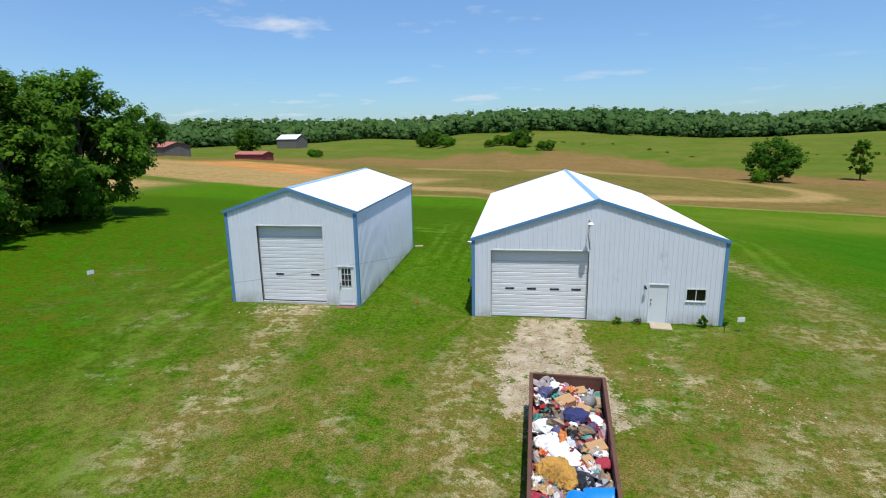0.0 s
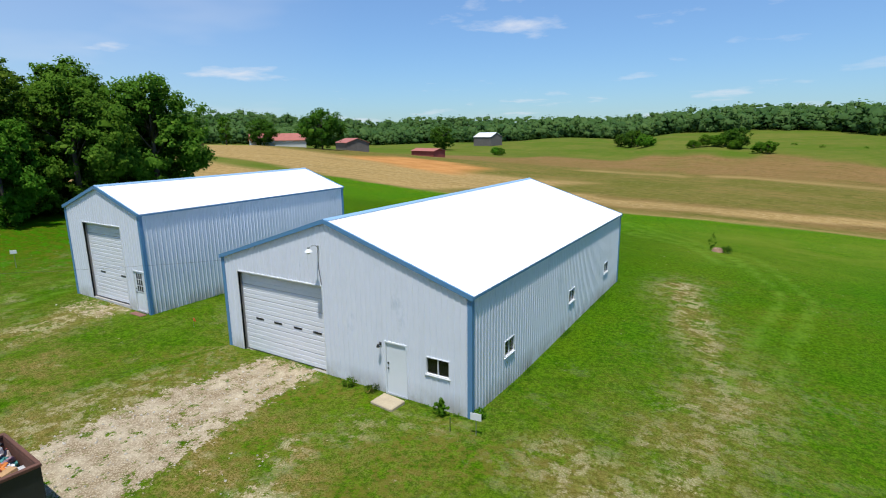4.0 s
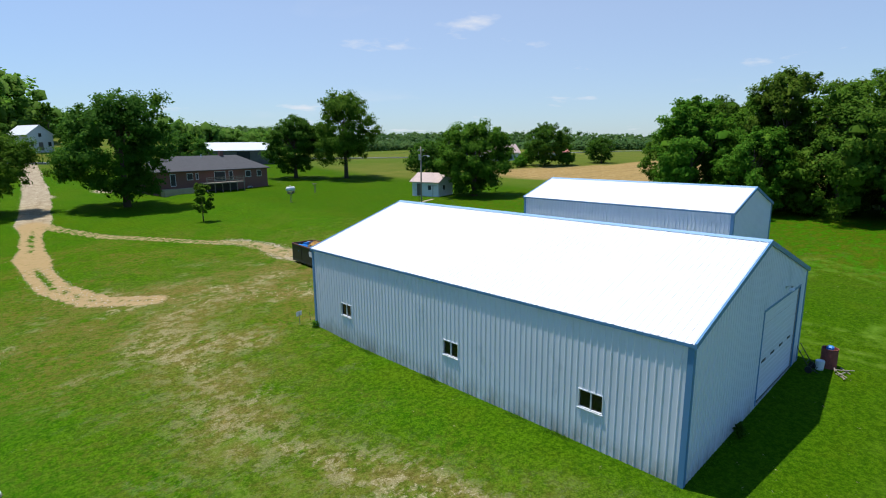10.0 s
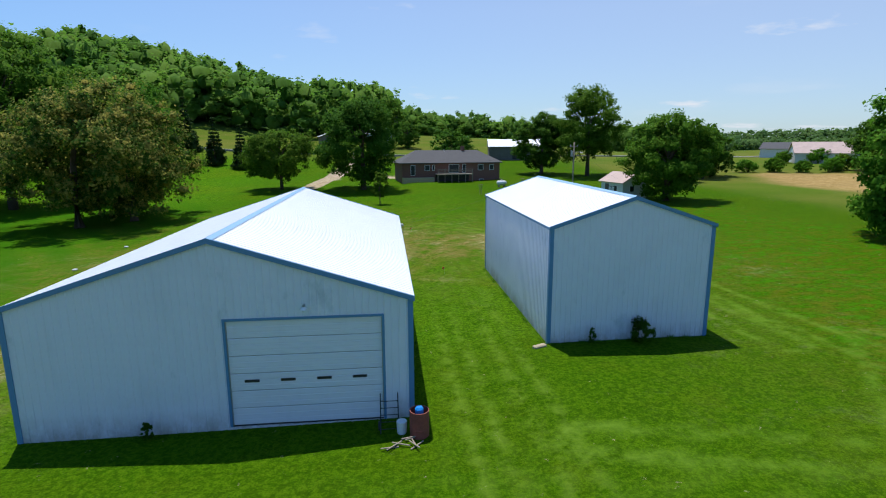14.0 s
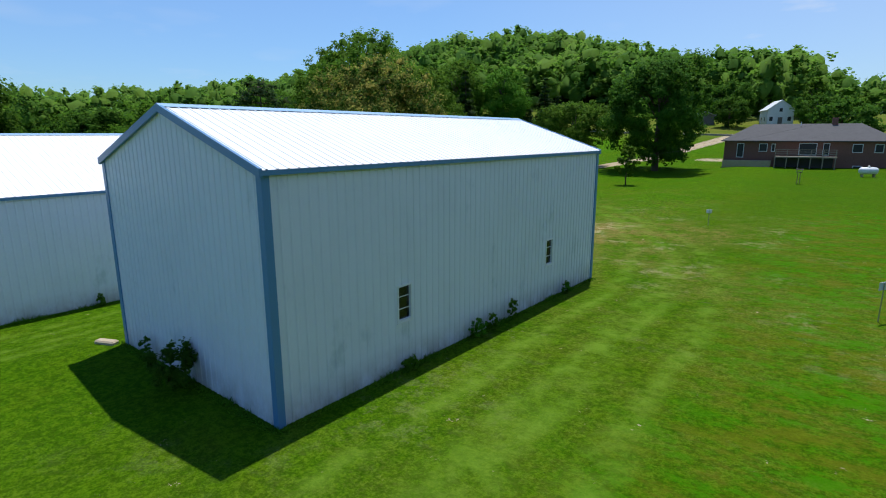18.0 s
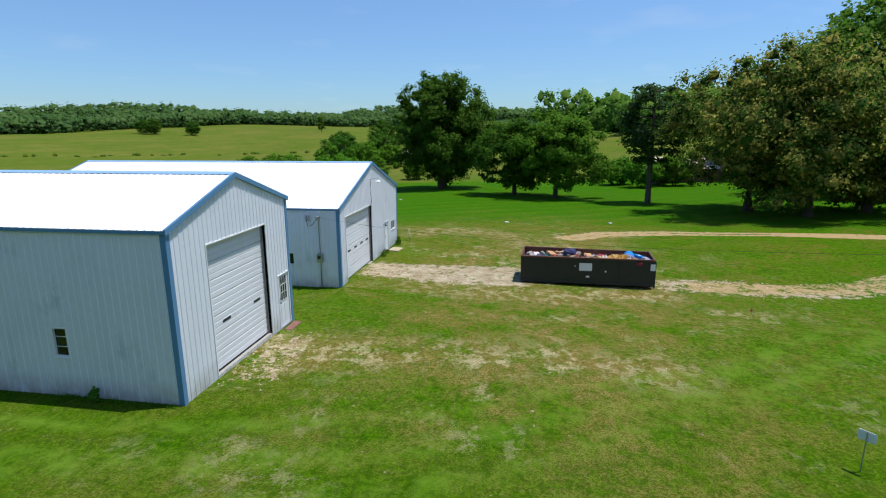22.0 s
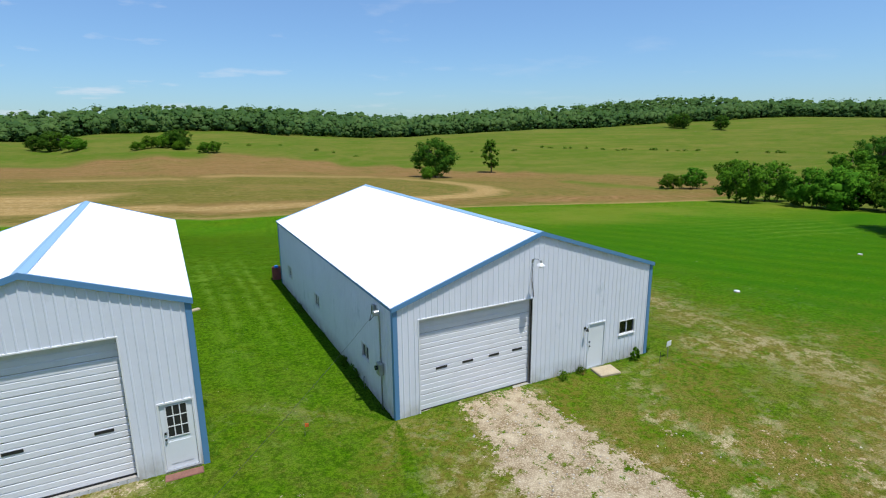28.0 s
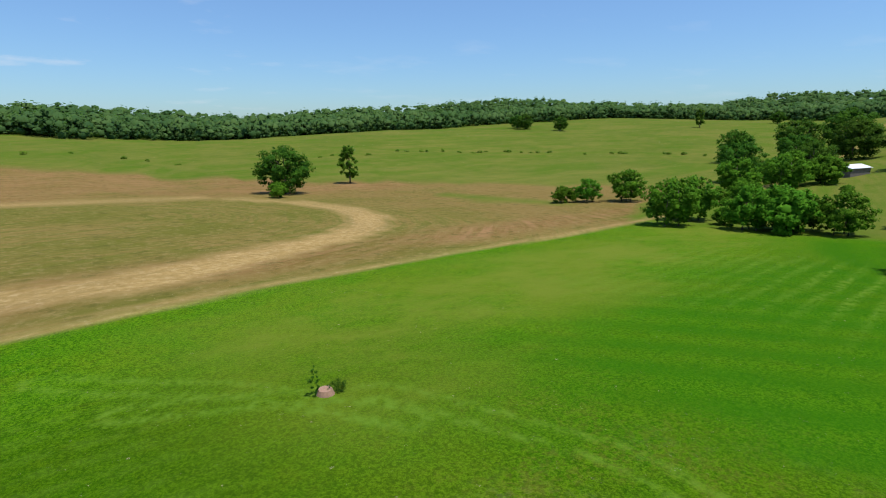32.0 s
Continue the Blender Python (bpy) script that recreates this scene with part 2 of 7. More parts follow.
M_LEAF = foliage("leaves_mid", (0.050, 0.128, 0.008), (0.100, 0.212, 0.013), (0.17, 0.27, 0.024))
M_LEAFDARK = foliage("leaves_dark", (0.031, 0.086, 0.007), (0.060, 0.140, 0.010), (0.11, 0.195, 0.017))
M_LEAFOLIVE = foliage("leaves_olive", (0.058, 0.125, 0.010), (0.112, 0.200, 0.016), (0.19, 0.28, 0.032))
M_LEAFBRIGHT = foliage("leaves_bright", (0.060, 0.155, 0.008), (0.100, 0.235, 0.012), (0.17, 0.31, 0.02))
M_LEAFGOLD = foliage("leaves_blossom", (0.028, 0.066, 0.007), (0.048, 0.098, 0.009), (0.09, 0.13, 0.016), bloom=(0.34, 0.265, 0.06))
M_NEEDLE = foliage("needles", (0.018, 0.045, 0.014), (0.040, 0.075, 0.024), (0.10, 0.10, 0.035))
M_FOREST = foliage("forest_leaves", (0.066, 0.185, 0.024), (0.140, 0.315, 0.044), (0.23, 0.41, 0.066), through_light=0.55)
# bluish haze of distance is mixed into these far leaf colours
M_FAR = foliage("hazed_far_leaves", (0.052, 0.114, 0.034), (0.082, 0.158, 0.044), (0.125, 0.205, 0.058))


# ---- building helpers ----
def link_mesh(name, verts, faces, mat, parent=None, label="", smooth=False):
    me = bpy.data.meshes.new(name)
    me.from_pydata([tuple(v) for v in verts], [], faces)
    me.materials.append(mat)
    if smooth:
        me.shade_smooth()
    ob = new(name, me)
    if parent:
        ob.parent = parent
    if label:
        ob["label"] = label
    return ob


def part(name, bm, mat, parent=None, label="", smooth=False):
    me = bpy.data.meshes.new(name)
    bmesh.ops.recalc_face_normals(bm, faces=bm.faces)
    bm.to_mesh(me)
    bm.free()
    me.materials.append(mat)
    if smooth:
        me.shade_smooth()
    ob = new(name, me)
    if parent:
        ob.parent = parent
    if label:
        ob["label"] = label
    return ob


def thing(name, label, category, group="", at=None, kind=""):
    ob = new(name)
    ob.empty_display_size = 0.2
    if at is not None:
        ob.matrix_basis = at
    return tagged(ob, label, category, group, kind)


def box(bm, x0, x1, y0, y1, z0, z1, bevel=0.0, m=None):
    r = bmesh.ops.create_cube(bm, size=1.0)
    mat = Matrix.Translation(((x0 + x1) / 2, (y0 + y1) / 2, (z0 + z1) / 2)) @ Matrix.Diagonal((x1 - x0, y1 - y0, z1 - z0, 1))
    if m is not None:
        mat = m @ mat
    bmesh.ops.transform(bm, matrix=mat, verts=r["verts"])
    if bevel:
        es = list({e for v in r["verts"] for e in v.link_edges})
        bmesh.ops.bevel(bm, geom=es, offset=bevel, segments=1, affect="EDGES")
    return bm


def boxed(name, dims, mat, parent=None, label="", bevel=0.0, m=None):
    return part(name, box(bmesh.new(), *dims, bevel=bevel, m=m), mat, parent, label)


def tube(bm, pts, radii, seg=8):
    """A round tapered tube through points."""
    rings = []
    pts = [Vector(p) for p in pts]
    for i, p in enumerate(pts):
        d = (pts[min(i + 1, len(pts) - 1)] - pts[max(i - 1, 0)]).normalized()
        q = d.to_track_quat("Z", "Y")
        r = radii[i] if isinstance(radii, (list, tuple)) else radii
        rings.append([bm.verts.new(p + q @ Vector((r * math.cos(2 * math.pi * k / seg), r * math.sin(2 * math.pi * k / seg), 0))) for k in range(seg)])
    for a, b in zip(rings, rings[1:]):
        for k in range(seg):
            bm.faces.new((a[k], a[(k + 1) % seg], b[(k + 1) % seg], b[k]))
    bm.faces.new(list(reversed(rings[0])))
    bm.faces.new(rings[-1])
    return bm


def np_mesh(name, co, loops, starts, totals, mat, parent=None):
    """A large mesh straight from arrays."""
    me = bpy.data.meshes.new(name)
    me.vertices.add(len(co)), me.loops.add(len(loops)), me.polygons.add(len(starts))
    me.vertices.foreach_set("co", np.asarray(co, np.float32).ravel())
    me.loops.foreach_set("vertex_index", np.asarray(loops, np.int32))
    me.polygons.foreach_set("loop_start", np.asarray(starts, np.int32))
    me.polygons.foreach_set("loop_total", np.asarray(totals, np.int32))
    me.update(calc_edges=True)
    me.materials.append(mat)
    ob = new(name, me)
    if parent:
        ob.parent = parent
    return ob


def quads_mesh(name, co, mat, parent=None):
    n = len(co) // 4
    return np_mesh(name, co, np.arange(4 * n), np.arange(n) * 4, np.full(n, 4), mat, parent)


# ---- the lie of the land ----
def sstep(a, b, v):
    t = np.clip((v - a) / (b - a), 0, 1)
    return t * t * (3 - 2 * t)


def bell(x, y, cx, cy, sx, sy=None):
    sy = sy or sx
    return np.exp(-(((x - cx) / sx) ** 2 + ((y - cy) / sy) ** 2) / 2)


# Distant land by bearing: degrees, metres to the wood's edge, slope to its foot and to its skyline (per cent)
FAR_LAND = (
    (-180, 420, 1.0, 8.0), (-172, 430, 0.2, 6.0), (-162, 520, -1.0, 3.8), (-147, 760, -1.6, 2.1), (-130, 820, -1.8, 2.1),
    (-115, 820, -1.7, 1.4), (-104, 800, -1.6, 2.4), (-92, 700, -1.5, 3.8), (-64, 480, -1.4, 3.9), (-51, 470, -1.4, 3.8),
    (-38, 480, -2.1, 2.4), (-23, 470, -2.1, 2.6), (-16, 450, -1.4, 2.8), (-10, 455, -1.7, 2.8), (-6, 440, -0.6, 3.2),
    (1, 430, -0.1, 3.6), (6, 430, -0.2, 3.4), (11, 440, -1.0, 3.3), (19, 460, -2.0, 2.8), (25, 460, -2.1, 2.2),
    (33, 470, -1.4, 2.7), (42, 520, -0.5, 3.2), (50, 620, 0.3, 4.7), (60, 660, 0.6, 3.6), (69, 660, 0.5, 2.9),
    (76, 640, 0.5, 4.3), (90, 560, 0.8, 3.7), (101, 480, 1.2, 5.4), (180, 420, 1.0, 8.0))
_fl = np.array(FAR_LAND, float)


def far_land(x, y):
    """The wood's edge, the ground there, and the crest behind it."""
    az = np.degrees(np.arctan2(x, y))
    edge = np.interp(az, _fl[:, 0], _fl[:, 1]) + 14 * np.sin(az / 2.3) + 9 * np.sin(az / 0.9)
    foot = 9.2 + np.interp(az, _fl[:, 0], _fl[:, 2]) / 100 * edge
    crest = 9.2 + np.interp(az, _fl[:, 0], _fl[:, 3]) / 100 * (edge + 190) - 15.5
    return edge, foot, crest


def lie(x, y):
    """Height of the ground."""
    x, y = np.asarray(x, float), np.asarray(y, float)
    r = np.hypot(x, y)
    z = -0.012 * np.clip(x, -10, 14) - (0.053 + 0.009 * sstep(40, 110, y)) * np.clip(x - 14, 0, 95)
    z = z + 0.031 * np.clip(-x - 14, 0, 106) + 0.33 * sstep(-1.0, -5.5, x)
    z = z - 0.030 * np.clip(y - 14, 0, 420) * sstep(0, 1, (y - 14) / 30)
    z = z - 0.3 * bell(x, y, 6, -18, 10, 7) - 0.25 * bell(x, y, 35, -30, 30, 22)
    z = z + 0.06 * np.clip(-y - 88, 0, 120) * sstep(-125, -45, x) + 0.8 * sstep(-45, -95, y) * sstep(60, 0, x)
    z = z + 4.8 * bell(x, y, -125, 94, 42, 52) + 4.5 * bell(x, y, 92, -125, 38, 30)
    # the steep wooded hill to the south and east
    hill = 46.3 * bell(x, y, 153, -300, np.where(x < 153, 73.6, 95), 98.4) + 15.8 * bell(x, y, 360, -120, 110, 130)
    hill = hill + 2.6 * bell(x, y, 30, -205, 60, 34)
    edge, foot, crest = far_land(x, y)
    w = sstep(0.38, 0.98, r / edge)
    rise = foot + (crest - foot) * sstep(15, 190, r - edge) + 8 * sstep(900, 2400, r)
    az = np.degrees(np.arctan2(x, y))
    south = sstep(88, 104, az) + sstep(-150, -168, az)
    w = w * (1 - south)
    z = z * (1 - w) + rise * w + hill * np.clip(south + sstep(70, 88, az), 0, 1) + 20 * south * sstep(520, 900, r)
    z = z + 2.2 * np.sin(x / 61.0 + 1.0) * np.sin(y / 74.0) * sstep(230, 420, r)
    und = 0.05 * np.sin(x * 0.31 + 0.6 * np.sin(y * 0.23)) * np.sin(y * 0.27 + 0.5 * np.sin(x * 0.19))
    return z + und * (1 - 0.8 * bell(x, y, 0, 8, 14, 12))


def at_ground(x, y, sink=0.0):
    return Vector((x, y, float(lie(x, y)) - sink))


# ---- ground ----
def graded(lo, hi, fine, near, far, growth=1.09):
    a, step = [hi], fine
    while a[-1] < far:
        step = min(step * growth, 60)
        a.append(a[-1] + step)
    b, step = [lo], fine
    while b[-1] > -far:
        step = min(step * growth, 60)
        b.append(b[-1] - step)
    return np.array(b[::-1] + list(np.arange(lo + fine, hi, fine)) + a)


def wob(x, y, s, k=0.0):
    """Cheap smooth irregularity, about -1 to 1."""
    return (np.sin(x / s + 1.7 * np.sin(y / s * 0.8 + k) + k) + np.sin(y / s * 1.13 + 1.5 * np.sin(x / s * 0.71 - k)) + 0.6 * np.sin((x + y) / s * 1.9 + 2 * k)) / 2.6


def near_line(x, y, pts):
    """Distance to a bent line."""
    best = np.full(np.shape(x), 1e9)
    for (ax, ay), (bx, by) in zip(pts, pts[1:]):
        dx, dy = bx - ax, by - ay
        t = np.clip(((x - ax) * dx + (y - ay) * dy) / (dx * dx + dy * dy), 0, 1)
        best = np.minimum(best, np.hypot(x - ax - t * dx, y - ay - t * dy))
    return best


DRIVE = ((16.7, -13.0), (19.2, -15.6), (20.6, -21.5), (20.6, -28), (20.2, -35), (19.0, -44), (17.3, -56), (14.8, -72), (12.2, -91), (9.5, -116), (8, -132))
BRANCH = ((3.4, -19), (3.8, -26.3), (7.6, -31.9), (13, -41), (15.6, -49.5), (17.0, -56))
WORN = (((-9.3, -0.5), (-8.9, -4), (-8.3, -7), (-8.3, -9.8), (-8.7, -13.5)), ((1.2, -4), (0.0, -7.5), (0.3, -10), (1.0, -12.5), (1.4, -16)), ((15.5, -0.5), (19.3, -3.8), (17.5, -7), (14, -9), (10.6, -11), (7.5, -13)), ((15.5, 21), (17.5, 13.5), (19.5, 6.9), (18.6, 1.0), (19, -4)))
LOOP = ((7.5, -5.5), (11.7, -8.6), (16.5, -12.5), (20, -17))
SPUR = ((12, -84), (2, -86), (-2, -86))
SWATH = ((-75, 66), (-30, 76), (-6, 71), (8, 68), (16, 67.5), (26, 70.5), (37, 74.5), (49, 79.5), (60, 88), (68, 101), (73, 117), (73, 133), (65, 155), (53, 166), (34, 168), (16, 164), (-6, 156), (-30, 150))
ROAD = ((-900, -60), (-300, -108), (-60, -131), (8, -134), (120, -128), (300, -150))

gx, gy = graded(-34, 44, 0.42, 0, 3400), graded(-40, 46, 0.42, 0, 3400)
GX, GY = np.meshgrid(gx, gy)
GZ = lie(GX, GY)
nx, ny = len(gx), len(gy)
co = np.stack([GX, GY, GZ], -1).reshape(-1, 3)
ii = np.arange(nx * ny).reshape(ny, nx)
quad = np.stack([ii[:-1, :-1], ii[:-1, 1:], ii[1:, 1:], ii[1:, :-1]], -1).reshape(-1, 4)


def wood_edge(x, y):
    """How far off the woods begin, by direction."""
    return far_land(x, y)[0]


def hill_edge(x):
    """The lower edge of the hill's woods."""
    west = -178 - np.clip((2 - x) * 9, 0, 105) - 0.35 * np.clip(-x - 10, 0, 400)
    return np.minimum(np.where(x < 2, west, -178 + 0.62 * np.clip(x - 66, 0, 400)), 20)


def ground_masks(x, y):
    j = wob(x, y, 3.1, 0.4)
    j2 = wob(x, y, 9.0, 1.9)
    yard = y - (57.5 + 1.2 * j2 + 0.05 * np.clip(-x - 10, 0, 60) * 3)
    out = {}
    far_side = np.interp(x, (-260, -100, 28, 96, 150, 176), (150, 225, 274, 236, 156, 66)) + 3 * j2
    near_side = yard - 0.45 * np.clip(x - 96, 0, 32)
    notch = bell(x, y, 119, 108, 5, 17)
    field = sstep(-0.5, 0.5, near_side) * sstep(0, 5, far_side - y) * (1 - sstep(0.35, 0.5, notch))
    west = sstep(-52, -58, x + 3 * j2 - 0.25 * np.clip(y, -60, 0)) * sstep(0, 3, y + j - np.interp(x, (-110, -99, -75, -52), (-48, -55, -70, -42))) * sstep(62, 56, y)
    hay = np.maximum(sstep(-26, -34, x + 3 * j2 - 0.35 * (y - 57)) * sstep(-0.5, 1, yard) * sstep(106, 100, y + 2 * j2), west)
    soil = sstep(0, 4, 18 - np.abs(y - 114 + 0.18 * (x + 70)) + 2 * j2) * sstep(-40, -50, x + 0.25 * (y - 110) + 2 * j2) * sstep(-88, -78, x)
    from_swath = near_line(x, y, SWATH)
    swath = sstep(4.9, 3.0, from_swath + 0.9 * j) * (0.72 + 0.28 * sstep(150, 90, y))
    out["beside"] = from_swath
    out["rust"] = np.clip(field * np.maximum(sstep(1, 9, yard) * sstep(24, 12, yard) * sstep(-20, 5, x), 0.9 * sstep(150, 185, y + 8 * j2) + 0.5 * sstep(70, 100, x)), 0, 1)
    edge = sstep(1.6, 0.3, np.abs(yard)) * sstep(-40, -20, x)
    out["field"] = np.clip(field, 0, 1)
    out["hay"] = np.clip(np.maximum(np.maximum(hay, swath * field), 0.7 * edge), 0, 1)
    out["soil"] = np.clip(soil * (1 - swath), 0, 1)
    lawn = sstep(0.5, -0.5, yard) * sstep(-55, -47, x + 2 * j2) * sstep(-128, -118, y) * sstep(104, 96, x)
    out["lawn"] = lawn
    dry = 0.75 * bell(x, y, 11, -9, 11, 6) + 0.75 * bell(x, y, -7, -9, 5, 6) + 0.8 * bell(x, y, 1, -13, 11, 7) + 0.14 * bell(x, y, 20, 2, 5, 12) + 0.25 * bell(x, y, -18, 4, 6, 12)
    dry = dry + 0.8 * sstep(3.0, 0.5, near_line(x, y, LOOP))
    bare = bell(x, y, 15.8, 19.7, 1.1, 2.0) + bell(x, y, 17.7, 13.1, 1.0, 1.8) + bell(x, y, 19.5, 6.9, 1.2, 2.4) + 0.8 * bell(x, y, 18.5, 1.5, 1.5, 3.0)
    bare = bare + 1.1 * bell(x, y, 12.2, -11, 1.5, 0.9) + bell(x, y, 17.2, -4.2, 1.7, 1.2) + 0.9 * bell(x, y, -8.3, -9.4, 1.3, 1.1) + 0.7 * bell(x, y, 16.5, -8.5, 1.6, 2.2) + 0.8 * bell(x, y, 14.5, -15.6, 2.4, 0.8)
    dry = dry + 0.5 * bare
    worn = 0.65 * bare
    for line, wide in zip(WORN, (1.5, 1.4, 1.4, 0.25)):
        worn = np.maximum(worn, sstep(wide + 0.8, 0.1, near_line(x, y, line) + 0.7 * j))
    out["worn"] = np.clip(worn * (0.8 + 0.4 * j2), 0, 1)
    out["dry"] = np.clip(dry * (0.75 + 0.45 * j), 0, 1)
    pad = sstep(0.9, -0.4, np.maximum(np.abs(x - 3.85) - 1.75 + 0.25 * (y + 4) * 0.2, np.maximum(y - 0.1, -y - 9.5)) + 0.5 * j)
    padb = 0.75 * sstep(0.8, -0.4, np.maximum(np.abs(x + 9.6) - 1.9, np.maximum(y + 0.3, -y - 1.6)) + 0.5 * j)
    trail = sstep(1.9, 0.9, near_line(x, y, ((3.6, -8), (3.6, -14), (3.6, -19), (3.0, -24), (4.5, -29))) + 0.6 * j)
    far_drive = sstep(2.2, 1.5, near_line(x, y, DRIVE[6:]) + 0.2 * j)
    ruts = np.abs(near_line(x, y, DRIVE[:7]) - 0.6)
    rut2 = np.abs(near_line(x, y, BRANCH) - 0.5)
    rut = np.maximum(sstep(1.15, 0.35, ruts + 0.25 * j), 0.85 * sstep(0.75, 0.35, rut2 + 0.1 * j))
    loop = 0.75 * sstep(2.0, 0.6, near_line(x, y, LOOP) + 0.9 * j)
    spur = sstep(1.8, 1.2, near_line(x, y, SPUR))
    out["gravel"] = np.clip(np.maximum.reduce([0.74 * pad, 0.56 * trail, far_drive, 0.64 * rut, 0.6 * padb, spur, 0.42 * loop]), 0, 1)
    out["dirt"] = np.clip(np.maximum(rut, 0.45 * loop), 0, 1)
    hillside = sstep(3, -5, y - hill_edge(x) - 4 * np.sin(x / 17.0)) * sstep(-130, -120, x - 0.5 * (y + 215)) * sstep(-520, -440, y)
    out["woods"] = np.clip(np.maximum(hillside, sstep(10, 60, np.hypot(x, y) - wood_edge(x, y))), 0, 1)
    w = 0.0
    for line in (((9, 40), (19, 33), (22, 22), (20, 8)), ((7, 47), (14, 38), (18, 30)), ((-18.6, 20), (-17.8, 10), (-17.4, 2), (-16.6, -2.5), (-15.5, -6), (-12.9, -10.6), (-9.3, -16), (-3.6, -22.6)), ((-16, 16), (-15.6, 8), (-15.2, 0), (-13.6, -6.5), (-9.5, -14.5)), ((-5, 22), (-14, 24), (-20, 16))):
        w = np.maximum(w, sstep(0.42, 0.08, np.abs(near_line(x, y, line) - 0.75) + 0.12 * j))
    # lines of clippings that the mower leaves
    east = sstep(38, 48, x) * sstep(82, 70, x) * sstep(15, 19, y) * sstep(43, 38, y)
    between = sstep(-5.6, -5.0, x) * sstep(-0.6, -1.0, x) * sstep(-4, 0, y) * sstep(34, 24, y)
    behind = sstep(-22, -18, x) * sstep(12, 8, x) * sstep(22, 24, y) * sstep(52, 44, y)
    lines = east * sstep(0.55, 0.15, np.abs(np.mod(y + 0.04 * x + 0.25 * j, 2.1) - 1.05))
    lines = np.maximum(lines, 0.8 * between * sstep(0.38, 0.1, np.abs(np.mod(x + 0.08 * j, 1.05) - 0.52)))
    lines = np.maximum(lines, 0.38 * behind * sstep(0.5, 0.1, np.abs(np.mod(np.hypot(x + 2, y - 6) + 0.2 * j, 1.5) - 0.75)))
    front = sstep(6, -6, y + 2 * j2) * sstep(-46, -36, y) * sstep(-17, -9, x) * sstep(44, 30, x) * (0.5 + 0.5 * sstep(-9, 3, x + 0.2 * y))
    out["sparse"] = np.clip(0.04 + 0.8 * np.maximum(front, 0.35 * sstep(13, 16, x) * sstep(34, 22, x) * sstep(34, 22, y) * sstep(-30, -10, y)), 0, 1)
    stripe = 0.5 + 0.5 * np.sin((0.83 * x + 0.56 * y) / 0.62 + 0.3 * j)
    out["mown"] = np.clip(sstep(21, 30, x + 2 * j2) * sstep(100, 90, x) * sstep(-60, -45, y) * sstep(38, 24, y + 2 * j2) * (0.42 + 0.36 * stripe), 0, 1)
    out["deep"] = np.clip(sstep(34, 20, x + 2 * j2) * sstep(48, 36, y + 2 * j2) * (0.62 + 0.38 * sstep(-8, -15, x) + 0.55 * sstep(11, 17, y) * sstep(16, 8, x)), 0, 1)
    out["faded"] = np.clip(sstep(6, 22, x) * sstep(24, 40, y + 3 * j2) * sstep(0.5, -0.5, yard) * sstep(-2, 12, -yard), 0, 1)
    out["rough"] = np.clip(sstep(-15, -20, x + 2 * j2) * sstep(-45, -38, x + j2) * sstep(-34, -24, y) * sstep(34, 24, y), 0, 1)
    out["clippings"] = np.clip(lines * (0.55 + 0.6 * j2), 0, 1)
    out["track"] = np.clip(w * (0.75 + 0.4 * j2), 0, 1)
    return out


masks = ground_masks(GX.ravel(), GY.ravel())

_n = Nodes("ground_cover")
_v = _n.coord()
_fine, _mid, _big = _n.noise(6.0, 5, 0.75, _v), _n.noise(1.3, 5, 0.62, _v), _n.noise(0.16, 4, 0.6, _v)
_huge = _n.noise(0.021, 4, 0.6, _v)
_stripe = _n.noise(0.6, 2, 0.5, _n.coord((0.12, 1.6, 1.0)))
# mown lawn
_lawn = _n.mix(_n.ramp(_mid, 0.40, 0.60), (0.032, 0.112, 0.001), (0.072, 0.186, 0.002))
_lawn = _n.mix(_n.ramp(_big, 0.42, 0.62), _lawn, (0.040, 0.150, 0.001))
_lawn = _n.mix(_n.ramp(_n.noise(0.09, 6, 0.68, _v), 0.48, 0.60, 0, 0.6), _lawn, (0.098, 0.152, 0.003))
_lawn = _n.mix(_n.ramp(_n.noise(0.42, 6, 0.7, _v), 0.54, 0.66, 0, 0.35), _lawn, (0.125, 0.140, 0.006))
_blade = _n.noise(17.0, 4, 0.8, _v)
_lawn = _n.mix(_n.ramp(_fine, 0.50, 0.59, 0, 0.68), _lawn, (0.124, 0.240, 0.005))
_lawn = _n.mix(_n.ramp(_blade, 0.50, 0.61, 0, 0.52), _lawn, (0.132, 0.255, 0.007))
# dark flecks: uneven turf tone plus painted-in shade between the tufts
_lawn = _n.mix(_n.ramp(_fine, 0.50, 0.41, 0, 0.68), _lawn, (0.015, 0.058, 0.001))
_lawn = _n.mix(_n.ramp(_blade, 0.50, 0.40, 0, 0.55), _lawn, (0.013, 0.050, 0.001))
_thin = _n.math("MULTIPLY", _n.ramp(_n.noise(3.1, 6, 0.74, _v), 0.46, 0.56), _n.ramp(_n.noise(0.24, 5, 0.66, _v), 0.46, 0.56, 0.08, 1.0))
_lawn = _n.mix(_n.math("MULTIPLY", _n.math("MULTIPLY", _thin, _n.attr("sparse")), 0.85), _lawn, (0.200, 0.140, 0.030))
_lawn = _n.mix(_n.math("MULTIPLY", _n.attr("deep"), 0.5), _lawn, (0.032, 0.066, 0.0005))
_lawn = _n.mix(_n.math("MULTIPLY", _n.attr("faded"), _n.ramp(_n.noise(1.0, 6, 0.7, _n.coord((0.045, 0.10, 1.0))), 0.38, 0.58, 0.2, 0.85)), _lawn, (0.140, 0.172, 0.018))
_lawn = _n.mix(_n.attr("mown"), _lawn, (0.028, 0.112, 0.002))
_tuft = _n.noise(1.0, 7, 0.74, _n.coord((0.8, 1.4, 1.0)))
